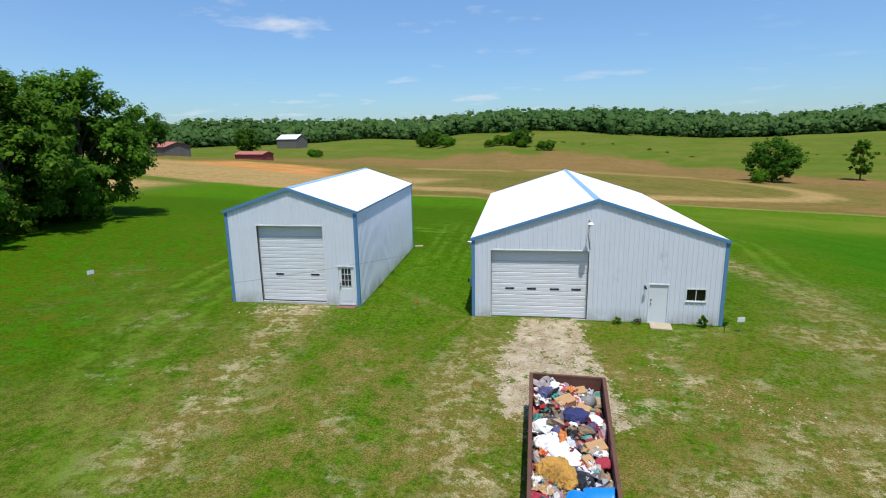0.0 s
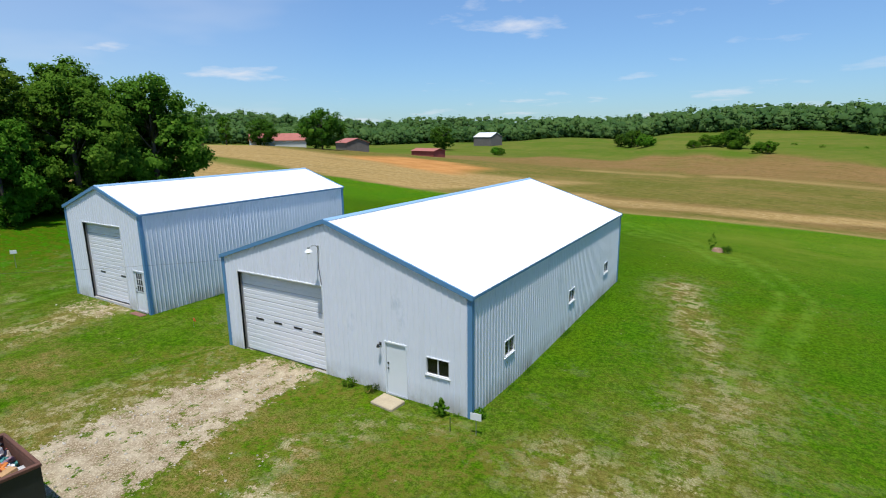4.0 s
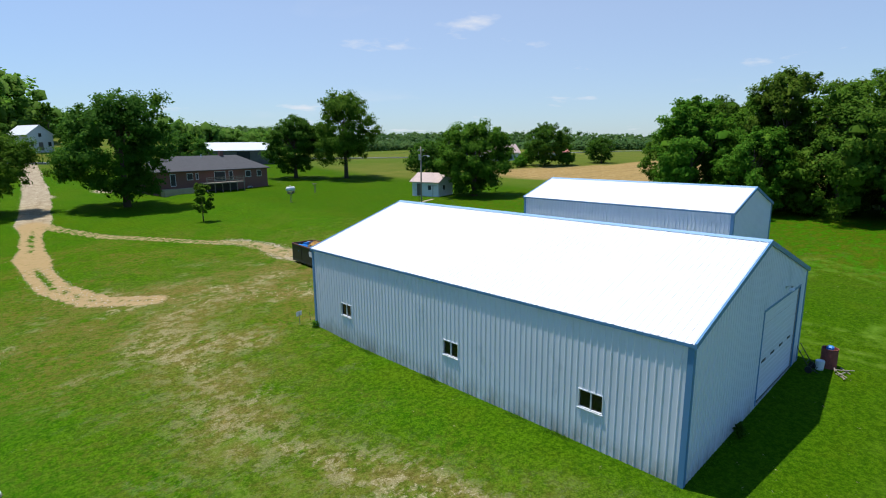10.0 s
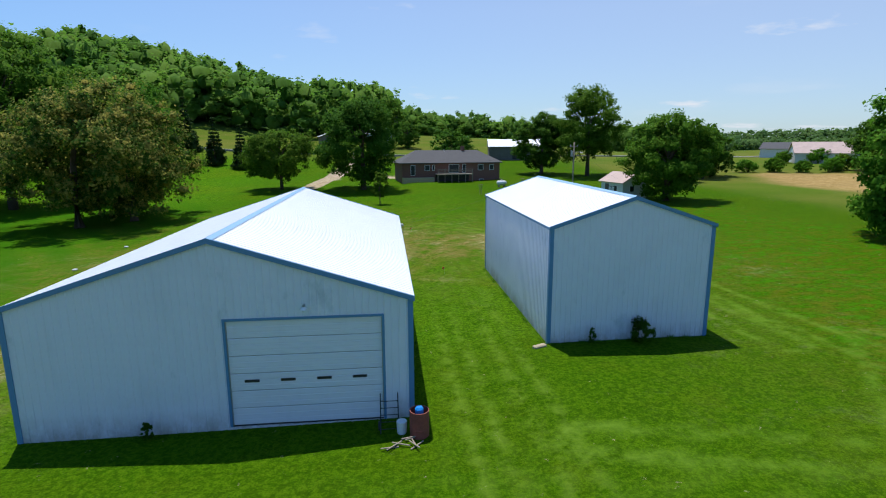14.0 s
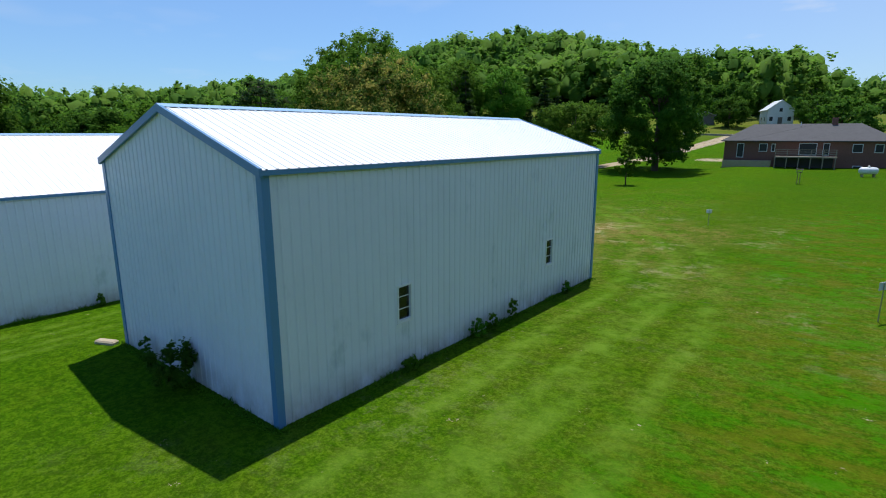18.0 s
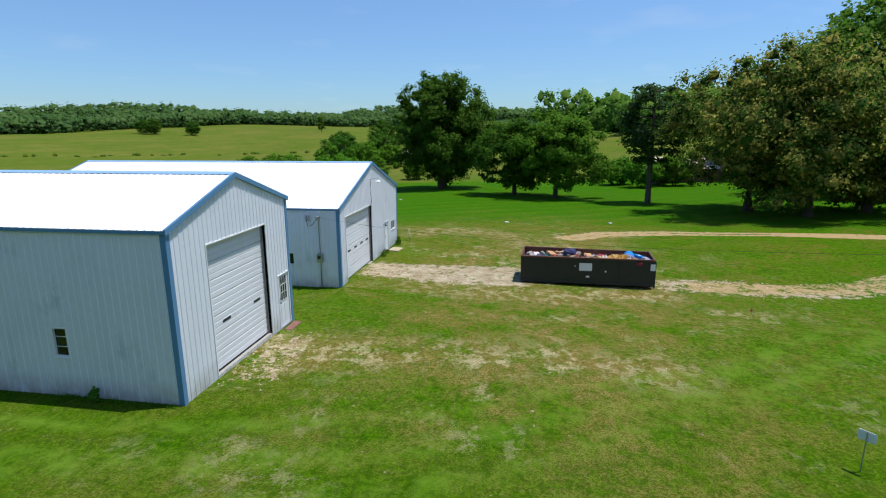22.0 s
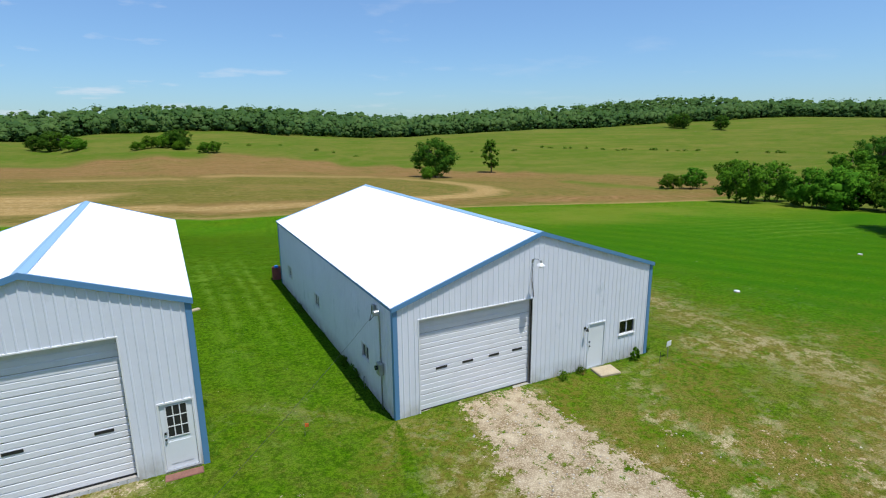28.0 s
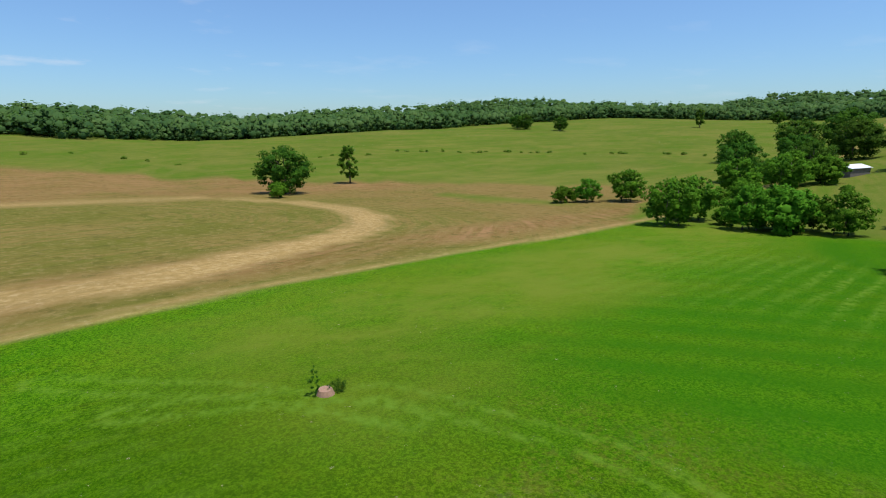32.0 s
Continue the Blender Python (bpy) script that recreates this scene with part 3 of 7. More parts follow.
_lawn = _n.mix(_n.math("MULTIPLY", _n.attr("rough"), _n.ramp(_tuft, 0.50, 0.60, 0, 0.65)), _lawn, (0.098, 0.108, 0.006))
_lawn = _n.mix(_n.math("MULTIPLY", _n.attr("rough"), _n.ramp(_tuft, 0.48, 0.42, 0, 0.8)), _lawn, (0.040, 0.150, 0.001))
# meadow and pasture beyond
_mead = _n.mix(_n.ramp(_huge, 0.38, 0.62), (0.105, 0.132, 0.018), (0.142, 0.148, 0.026))
_mead = _n.mix(_n.ramp(_big, 0.45, 0.75, 0, 0.5), _mead, (0.058, 0.105, 0.012))
_band = _n.noise(1.0, 5, 0.65, _n.coord((0.006, 0.03, 1.0)))
_mead = _n.mix(_n.ramp(_band, 0.46, 0.60, 0, 0.7), _mead, (0.070, 0.128, 0.008))
_mead = _n.mix(_n.ramp(_n.noise(1.0, 6, 0.7, _n.coord((0.05, 0.12, 1.0))), 0.52, 0.70, 0, 0.5), _mead, (0.165, 0.150, 0.030))
# cut field, brown and straw
_xy = _n.t.nodes.new("ShaderNodeCombineXYZ")
_sp = _n.t.nodes.new("ShaderNodeSeparateXYZ")
_n.t.links.new(_v, _sp.inputs[0])
_n.put(_xy.inputs[0], _n.math("MULTIPLY", _n.attr("beside"), 0.75))
_n.put(_xy.inputs[1], _n.math("MULTIPLY", _sp.outputs[0], 0.05)), _n.put(_xy.inputs[2], _n.math("MULTIPLY", _sp.outputs[1], 0.05))
_pass = _n.noise(0.8, 5, 0.7, _xy.outputs[0])
_patch = _n.noise(0.05, 6, 0.68, _v)
_fld = _n.mix(_n.ramp(_patch, 0.40, 0.60), (0.125, 0.118, 0.020), (0.195, 0.140, 0.040))
_fld = _n.mix(_n.ramp(_pass, 0.44, 0.60, 0, 0.75), _fld, (0.110, 0.116, 0.018))
_rust = _n.mix(_n.ramp(_pass, 0.38, 0.62), (0.165, 0.105, 0.030), (0.270, 0.150, 0.065))
_fld = _n.mix(_n.math("MULTIPLY", _n.attr("rust"), _n.ramp(_patch, 0.30, 0.52, 0.45, 1.0)), _fld, _rust)
_fld = _n.mix(_n.ramp(_n.noise(0.9, 6, 0.72, _v), 0.50, 0.68, 0, 0.6), _fld, (0.27, 0.20, 0.075))
_fld = _n.mix(_n.ramp(_n.noise(0.5, 6, 0.74, _n.coord((1, 1, 1))), 0.48, 0.36, 0, 0.5), _fld, (0.062, 0.068, 0.012))
_hay = _n.mix(_n.ramp(_mid, 0.3, 0.7), (0.26, 0.170, 0.055), (0.40, 0.27, 0.105))
_hay = _n.mix(_n.ramp(_pass, 0.46, 0.62, 0, 0.65), _hay, (0.22, 0.155, 0.055))
_hay = _n.mix(_n.ramp(_n.noise(1.1, 6, 0.75, _v), 0.50, 0.66, 0, 0.45), _hay, (0.52, 0.38, 0.19))
_soil = _n.mix(_n.ramp(_big, 0.35, 0.65), (0.40, 0.185, 0.055), (0.50, 0.245, 0.080))
_c = _n.mix(_n.attr("lawn"), _mead, _lawn)
_c = _n.mix(_n.attr("field"), _c, _fld)
_c = _n.mix(_n.attr("hay"), _c, _hay)
_c = _n.mix(_n.attr("soil"), _c, _soil)
# thin, dry turf with bare stony spots
_dry = _n.math("MULTIPLY", _n.attr("dry"), _n.ramp(_n.noise(0.55, 5, 0.66, _v), 0.36, 0.58))
_dry = _n.math("MULTIPLY", _dry, _n.ramp(_n.noise(2.6, 6, 0.75, _v), 0.40, 0.54, 0.25, 1.0))
_soilspot = _n.math("MULTIPLY", _n.attr("worn"), _n.ramp(_n.noise(0.8, 6, 0.72, _v), 0.38, 0.54))
_c = _n.mix(_n.math("MULTIPLY", _soilspot, 0.75), _c, _n.mix(_n.ramp(_fine, 0.42, 0.58), (0.135, 0.085, 0.022), (0.27, 0.185, 0.065)))
_c = _n.mix(_n.math("MULTIPLY", _dry, 0.95), _c, _n.mix(_n.ramp(_blade, 0.42, 0.58), (0.090, 0.076, 0.010), (0.265, 0.195, 0.064)))
_bald = _n.math("MAXIMUM", _n.attr("worn"), _n.math("MULTIPLY", _n.attr("dry"), _n.ramp(_n.noise(0.3, 4, 0.6, _v), 0.52, 0.64)))
_spot = _n.math("MULTIPLY", _bald, _n.ramp(_n.noise(1.5, 8, 0.78, _n.coord((1, 1.15, 1))), 0.50, 0.55))
_loose = _n.math("ADD", _n.ramp(_n.noise(2.2, 6, 0.72, _v), 0.25, 0.75, -0.6, 0.6), _n.ramp(_n.noise(11.0, 5, 0.75, _v), 0.3, 0.7, -0.25, 0.25))
_grav = _n.math("ADD", _n.attr("gravel"), _n.math("MULTIPLY", _loose, _n.ramp(_n.attr("dirt"), 0.1, 0.6, 1.0, 0.38)))
_grav = _n.ramp(_grav, 0.46, 0.58)
_vor = _n.t.nodes.new("ShaderNodeTexVoronoi")
_vor.inputs["Scale"].default_value = 17.0
_n.t.links.new(_v, _vor.inputs["Vector"])
_stone = _n.mix(_n.ramp(_vor.outputs["Distance"], 0.1, 0.6), (0.52, 0.43, 0.29), (0.25, 0.185, 0.11))
_stone = _n.mix(_n.ramp(_mid, 0.4, 0.7, 0, 0.6), _stone, (0.62, 0.53, 0.38))
_stone = _n.mix(_n.math("MULTIPLY", _n.attr("dirt"), 0.9), _stone, (0.40, 0.275, 0.125))
_c = _n.mix(_n.math("MULTIPLY", _spot, 0.85), _c, _n.mix(_n.ramp(_vor.outputs["Distance"], 0.1, 0.6), (0.60, 0.52, 0.33), (0.30, 0.25, 0.12)))
_c = _n.mix(_grav, _c, _stone)
_c = _n.mix(_n.math("MULTIPLY", _n.attr("track"), _n.ramp(_mid, 0.34, 0.60, 0, 0.7)), _c, (0.128, 0.225, 0.020))
_c = _n.mix(_n.math("MULTIPLY", _n.attr("clippings"), _n.ramp(_mid, 0.38, 0.58, 0, 0.7)), _c, (0.130, 0.215, 0.020))
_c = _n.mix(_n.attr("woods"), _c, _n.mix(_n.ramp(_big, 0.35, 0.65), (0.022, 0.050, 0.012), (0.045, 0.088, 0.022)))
_n.bump(_n.math("ADD", _n.math("ADD", _fine, _n.math("MULTIPLY", _blade, 0.5)), _n.math("MULTIPLY", _mid, 1.6)), 0.7, 0.07)
M_GROUND = _n.done(_c, 1.0, 0.0, 0.02)

ground = np_mesh("ground", co, quad.ravel(), np.arange(len(quad)) * 4, np.full(len(quad), 4), M_GROUND)
ground.data.shade_smooth()
for key, val in masks.items():
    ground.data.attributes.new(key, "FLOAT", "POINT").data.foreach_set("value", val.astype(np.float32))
tagged(ground, "mown green lawn, gravel, hay fields and rolling pasture", "ground", kind="structure")


# ---- country road ----
_n = Nodes("worn_asphalt")
_c = _n.mix(_n.noise(0.4, 5, 0.65, None, 0.35, 0.65), (0.20, 0.19, 0.175), (0.29, 0.275, 0.25))
_n.bump(_n.noise(9.0, 3), 0.2, 0.01)
M_ROAD = _n.done(_n.mix(_n.noise(5.0, 4, 0.7, None, 0.4, 0.7), _c, (0.33, 0.31, 0.27)), 0.95)
verts, faces = [], []
for (ax, ay), (bx, by) in zip(ROAD, ROAD[1:]):
    steps = max(2, int(math.hypot(bx - ax, by - ay) / 6))
    for k in range(steps + (1 if (bx, by) == ROAD[-1] else 0)):
        px, py = ax + (bx - ax) * k / steps, ay + (by - ay) * k / steps
        q = Vector((-(by - ay), bx - ax)).normalized() * 2.1
        zc = float(lie(px, py)) + 0.22
        verts += [(px - q.x, py - q.y, zc - 0.5), (px - q.x, py - q.y, zc), (px + q.x, py + q.y, zc), (px + q.x, py + q.y, zc - 0.5)]
for k in range(len(verts) // 4 - 1):
    i = 4 * k
    faces += [(i, i + 1, i + 5, i + 4), (i + 1, i + 2, i + 6, i + 5), (i + 2, i + 3, i + 7, i + 6)]
road = link_mesh("road", verts, faces, M_ROAD)
tagged(road, "narrow worn grey country road across the pasture", "road", kind="structure")


# ---- metal barns ----
PITCH = 0.2286


def rib_breaks(u0, u1, extra=(), start=0.1, foot=0.032, high=0.019):
    """Stations across ribbed sheet with their height above the flat."""
    st = {round(u0, 4): 0.0, round(u1, 4): 0.0}
    c = u0 + start
    while c < u1 - 0.05:
        for du, d in ((-foot, 0), (-0.014, high), (0.014, high), (foot, 0)):
            st[round(c + du, 4)] = d
        c += PITCH
    keys = sorted(st)
    ds = [st[k] for k in keys]
    for e in extra:
        st[round(e, 4)] = float(np.interp(e, keys, ds))
    return sorted(st.items())


def ribbed(name, u0, u1, bottom, top, place, mat, parent, openings=(), extra=(), label="", foot=0.032, high=0.019):
    """Ribbed sheet with openings. place(u, v, d) gives the point, d is out of the wall."""
    cuts = list(extra) + [e for o in openings for e in o[:2]]
    st = rib_breaks(u0, u1, cuts, 0.1, foot, high)
    verts, faces = [], []
    for (ua, da), (ub, db) in zip(st, st[1:]):
        mid = (ua + ub) / 2
        spans, low = [], bottom
        for o in sorted((o for o in openings if o[0] < mid < o[1]), key=lambda o: o[2]):
            if o[2] > low:
                spans.append((low, low, o[2], o[2]))
            low = o[3]
        spans.append((low, low, top(ua), top(ub)))
        for la, lb, ta, tb in spans:
            k = len(verts)
            verts += [place(ua, la, da), place(ub, lb, db), place(ub, tb, db), place(ua, ta, da)]
            faces.append((k, k + 1, k + 2, k + 3))
    return link_mesh(name, verts, faces, mat, parent, label)


def flat_wall(name, u0, u1, bottom, top, place, mat, parent, openings=(), depth=0.14, extra=()):
    """The inner face of a wall and the reveals of its openings."""
    us = sorted({u0, u1, *extra, *(e for o in openings for e in o[:2])})
    verts, faces = [], []

    def add(*p):
        k = len(verts)
        verts.extend(p)
        faces.append((k, k + 1, k + 2, k + 3))

    for ua, ub in zip(us, us[1:]):
        low = bottom
        for o in sorted((o for o in openings if o[0] < (ua + ub) / 2 < o[1]), key=lambda o: o[2]):
            if o[2] > low:
                add(place(ua, low, -depth), place(ub, low, -depth), place(ub, o[2], -depth), place(ua, o[2], -depth))
            low = o[3]
        add(place(ua, low, -depth), place(ub, low, -depth), place(ub, top(ub) - 0.02, -depth), place(ua, top(ua) - 0.02, -depth))
    for a, b, c, d in openings:
        for (p, q), (r, s) in (((a, c), (a, d)), ((b, c), (b, d)), ((a, d), (b, d)), ((a, c), (b, c))):
            add(place(p, q, -0.004), place(r, s, -0.004), place(r, s, -depth), place(p, q, -depth))
    return link_mesh(name, verts, faces, mat, parent)




def bar(bm, place, u0, u1, z0, z1, d0, d1, bevel=0.006):
    """A box given in wall coordinates."""
    c = [place(u, z, d) for d in (d0, d1) for z in (z0, z1) for u in (u0, u1)]
    v = [bm.verts.new(p) for p in c]
    for f in ((0, 1, 3, 2), (4, 6, 7, 5), (0, 4, 5, 1), (2, 3, 7, 6), (0, 2, 6, 4), (1, 5, 7, 3)):
        bm.faces.new([v[i] for i in f])
    return bm


def window(parent, place, u0, u1, z0, z1, rows=1, cols=2, f=0.032):
    bm = bmesh.new()
    for a in ((u0, u1, z0, z0 + f), (u0, u1, z1 - f, z1), (u0, u0 + f, z0 + f, z1 - f), (u1 - f, u1, z0 + f, z1 - f)):
        bar(bm, place, *a, -0.10, 0.026)
    w = part("window", bm, M_FRAME, parent, "white-framed window with dark panes")
    bm = bmesh.new()
    bar(bm, place, u0 - 0.02, u1 + 0.02, z0 - 0.03, z0 - 0.002, -0.08, 0.05)
    part("sill", bm, M_FRAME, w)
    for c in range(1, cols):
        u = u0 + (u1 - u0) * c / cols
        part("mullion", bar(bmesh.new(), place, u - 0.015, u + 0.015, z0 + f, z1 - f, -0.08, 0.0), M_FRAME, w)
    for r in range(1, rows):
        z = z0 + (z1 - z0) * r / rows
        part("glazing_bar", bar(bmesh.new(), place, u0 + f, u1 - f, z - 0.008, z + 0.008, -0.07, -0.03), M_FRAME, w)
    for c in range(cols):
        a, b = u0 + f + (u1 - u0 - 2 * f) * c / cols, u0 + f + (u1 - u0 - 2 * f) * (c + 1) / cols
        g = part("pane", bar(bmesh.new(), place, a + 0.004, b - 0.004, z0 + f - 0.005, z1 - f + 0.005, -0.055, -0.047), M_GLASS, w)
    return w


def overhead_door(parent, place, u0, u1, z0, z1, slits, sections=6, recess=0.2, slit_z=1.52):
    """Sectional door of ribbed steel panels with narrow lights."""
    d = part("overhead_door", bar(bmesh.new(), place, u0 + 0.01, u1 - 0.01, z0, z1, -recess - 0.07, -recess - 0.045), M_INNER, parent, "white ribbed sectional overhead door, closed")
    h = (z1 - z0) / sections
    for s in range(sections):
        a, b = z0 + s * h + 0.006, z0 + (s + 1) * h - 0.006
        prof = [(a, 0.0), (a + 0.02, 0.018)]
        for k in (0.33, 0.66):
            zc = a + (b - a) * k
            prof += [(zc - 0.022, 0.018), (zc - 0.012, 0.002), (zc + 0.012, 0.002), (zc + 0.022, 0.018)]
        prof += [(b - 0.02, 0.018), (b, 0.0)]
        verts, faces = [], []
        for z, dd in prof:
            verts += [place(u0 + 0.015, z, dd - recess), place(u1 - 0.015, z, dd - recess)]
        for k in range(len(prof) - 1):
            faces.append((2 * k, 2 * k + 1, 2 * k + 3, 2 * k + 2))
        p = link_mesh("panel", verts, faces, M_ODOOR, d)
        if a < slit_z < b:
            for u in slits:
                part("slit_light", bar(bmesh.new(), place, u - 0.23, u + 0.23, slit_z - 0.045, slit_z + 0.045, 0.019 - recess, 0.03 - recess), M_SEAL, d, "narrow dark light")
    part("bottom_seal", bar(bmesh.new(), place, u0 + 0.01, u1 - 0.01, z0 - 0.04, z0 + 0.006, -recess - 0.02, 0.03 - recess), M_SEAL, d)
    for u in (u0 + 0.012, u1 - 0.012):
        part("track_guide", bar(bmesh.new(), place, u - 0.012, u + 0.012, z0, z1, -recess - 0.03, -recess + 0.05), M_STEEL, d)
    return d


def opening_trim(parent, place, u0, u1, z0, z1, mat, wide=0.07, proud=0.03):
    for a in ((u0 - wide, u0, z0, z1 + wide), (u1, u1 + wide, z0, z1 + wide), (u0, u1, z1, z1 + wide)):
        part("door_trim", bar(bmesh.new(), place, *a, -0.10, proud), mat, parent)


def entry_door(parent, place, u0, u1, z0, z1, glazed=False, hinge_right=True, trim=None):
    bm = bmesh.new()
    for a in ((u0, u0 + 0.05, z0, z1), (u1 - 0.05, u1, z0, z1), (u0 + 0.05, u1 - 0.05, z1 - 0.05, z1)):
        bar(bm, place, *a, -0.12, 0.03)
    d = part("door", bm, trim or M_FRAME, parent, "white half-glazed entry door, closed" if glazed else "plain white steel entry door, closed")
    part("leaf", bar(bmesh.new(), place, u0 + 0.055, u1 - 0.055, z0 + 0.02, z1 - 0.055, -0.06, -0.02), M_DOOR, d)
    u = u0 + 0.13 if hinge_right else u1 - 0.13
    c = Vector(place(u, z0 + 1.0, 0.01))
    bm = bmesh.new()
    bmesh.ops.create_uvsphere(bm, u_segments=10, v_segments=6, radius=0.035)
    bmesh.ops.translate(bm, verts=bm.verts, vec=c)
    part("door_knob", bm, M_BLACK, d)
    part("deadbolt", bar(bmesh.new(), place, u - 0.03, u + 0.03, z0 + 1.16, z0 + 1.22, -0.02, 0.01), M_BLACK, d)
    if glazed:
        g0, g1, h0, h1 = u0 + 0.2, u1 - 0.2, z0 + 1.05, z1 - 0.12
        part("pane", bar(bmesh.new(), place, g0, g1, h0, h1, -0.019, -0.012), M_SEAL, d, "dark glass")
        for k in range(4):
            uu = g0 + (g1 - g0) * k / 3
            part("glazing_bar", bar(bmesh.new(), place, uu - 0.014, uu + 0.014, h0, h1, -0.0118, 0.002), M_FRAME, d)
            zz = h0 + (h1 - h0) * k / 3
            part("glazing_bar", bar(bmesh.new(), place, g0, g1, zz - 0.014, zz + 0.014, -0.0118, 0.0), M_FRAME, d)
        for k in (0, 1):
            a = u0 + 0.17 + k * (u1 - u0 - 0.34) / 2
            part("raised_panel", bar(bmesh.new(), place, a + 0.02, a + (u1 - u0 - 0.34) / 2 - 0.02, z0 + 0.2, z0 + 0.9, -0.02, -0.008), M_DOOR, d)
    part("threshold", bar(bmesh.new(), place, u0, u1, z0 - 0.04, z0 + 0.018, -0.1, 0.06), M_STEEL, d)
    return d


def metal_barn(name, label, x0, x1, y0, y1, floor, bottom, eave, peak, front, rear, left, right):
    """A gabled steel barn. front, rear, left, right: openings as (u0, u1, z0, z1)."""
    b = thing(name, label, "barn", at=pose(x0, y0, floor))
    W, L, mid = x1 - x0, y1 - y0, (x1 - x0) / 2
    e, p, bot = eave - floor, peak - floor, bottom - floor
    slope = (p - e) / mid
    gable = lambda u: e + slope * (mid - abs(u - mid)) - 0.03
    flat = lambda u: e - 0.03
    places = {
        "front": lambda u, v, d: (u, -d, v),
        "rear": lambda u, v, d: (W - u, L + d, v),
        "left": lambda u, v, d: (-d, L - u, v),
        "right": lambda u, v, d: (W + d, u, v),
    }
    sizes = {"front": (W, gable, front), "rear": (W, gable, rear), "left": (L, flat, left), "right": (L, flat, right)}
    for side, (n, top, ops) in sizes.items():
        ex = (mid,) if side in ("front", "rear") else ()
        w = ribbed("wall", 0, n, bot, top, places[side], M_WALL, b, ops, ex)
        flat_wall("wall_liner", 0.0, n, bot, top, places[side], M_INNER, b, ops, 0.14, ex)
    # roof sheets, ribs running down the slope
    over, rake = 0.07, 0.06
    ln = math.hypot(mid + over, slope * (mid + over))
    nrm = Vector((-slope, 0, 1)).normalized()

    def left_slope(u, v, d):
        q = Vector((-over + v * (mid + over) / ln, u, e - slope * over + v * slope * (mid + over) / ln)) + nrm * d
        return tuple(q)

    def right_slope(u, v, d):
        q = left_slope(L - u, v, d)
        return (W - q[0], q[1], q[2])

    ribbed("roof_sheet", -rake, L + rake, 0, lambda u: ln, left_slope, M_ROOF, b, foot=0.028, high=0.019)
    ribbed("roof_sheet", -rake, L + rake, 0, lambda u: ln, right_slope, M_ROOF, b, foot=0.028, high=0.019)
    for f in (left_slope, right_slope):
        k = [f(-rake + 0.01, 0.0, -0.03), f(L + rake - 0.01, 0.0, -0.03), f(L + rake - 0.01, ln, -0.03), f(-rake + 0.01, ln, -0.03)]
        link_mesh("roof_liner", k, [(0, 1, 2, 3)], M_INNER, b)
    # ridge cap
    cap, hw = [], 0.17
    for y in (-rake - 0.02, L + rake + 0.02):
        cap += [(mid - hw, y, p - slope * hw + 0.028), (mid, y, p + 0.045), (mid + hw, y, p - slope * hw + 0.028), (mid, y, p + 0.02)]
    link_mesh("ridge_cap", cap, [(0, 1, 5, 4), (1, 2, 6, 5), (0, 4, 7, 3), (3, 7, 6, 2), (0, 3, 2, 1), (4, 5, 6, 7)], M_TRIM2, b, "light blue ridge cap")
    # trims: corners, rakes, eaves
    for cx, cy, sx, sy in ((0, 0, 1, 1), (W, 0, -1, 1), (0, L, 1, -1), (W, L, -1, -1)):
        bm = bmesh.new()
        o = 0.028
        xa, xb = sorted((cx - sx * o, cx + sx * 0.14))
        ya, yb = sorted((cy - sy * o, cy - sy * 0.002))
        box(bm, xa, xb, ya, yb, bot, e - 0.01)
        xa, xb = sorted((cx - sx * o, cx - sx * 0.002))
        ya, yb = sorted((cy - sy * 0.002, cy + sy * 0.14))
        box(bm, xa, xb, ya, yb, bot, e - 0.01)
        part("corner_trim", bm, M_TRIM, b, "blue corner trim")
    for y, s in ((-rake, -1), (L + rake, 1)):
        for side in (0, 1):
            xs = (-over - 0.01, mid) if side == 0 else (W + over + 0.01, mid)
            verts = []
            for yy in sorted((y - s * 0.035, y + s * 0.03)):
                for x in xs:
                    zz = e + slope * (mid - abs(x - mid))
                    verts += [(x, yy, zz - 0.13), (x, yy, zz + 0.035)]
            link_mesh("rake_trim", verts, [(0, 2, 3, 1), (4, 5, 7, 6), (0, 1, 5, 4), (2, 6, 7, 3), (1, 3, 7, 5), (0, 4, 6, 2)], M_TRIM, b, "blue rake trim")
    for x, s in ((-over, -1), (W + over, 1)):
        bm = bmesh.new()
        xa, xb = sorted((x - s * 0.05, x + s * 0.012))
        box(bm, xa, xb, -rake + 0.03, L + rake - 0.03, e - slope * over - 0.10, e - slope * over - 0.006)
        part("eave_trim", bm, M_TRIM, b, "blue eave trim")
    boxed("floor_slab", (0.16, W - 0.16, 0.16, L - 0.16, bot - 0.1, 0.0), M_CONC, b)
    return b, places


shop, SP = metal_barn("large_barn", "long white ribbed-steel barn with blue trim", 0, 12.19, 0, 19.37, 0.0, -0.5, 4.16, 6.12,
    front=[(0.95, 5.77, 0.0, 3.55), (8.68, 9.64, -0.05, 1.97), (10.43, 11.37, 1.12, 1.76)],
    rear=[(6.41, 11.22, 0.0, 3.53)],
    left=[(2.55, 3.42, 1.13, 1.8), (8.73, 9.60, 1.13, 1.8), (15.98, 16.84, 1.15, 1.78)],
    right=[(2.50, 3.37, 1.1, 1.74), (9.74, 10.61, 1.1, 1.74), (15.96, 16.84, 1.1, 1.74)])
overhead_door(shop, SP["front"], 0.95, 5.77, 0.02, 3.55, (1.90, 3.0, 4.15, 5.22))
opening_trim(shop, SP["front"], 0.95, 5.77, 0.0, 3.55, M_FRAME, 0.04, 0.028)
overhead_door(shop, SP["rear"], 6.41, 11.22, 0.02, 3.53, (12.19 - 5.1, 12.19 - 3.98, 12.19 - 2.85, 12.19 - 1.72), recess=0.06)
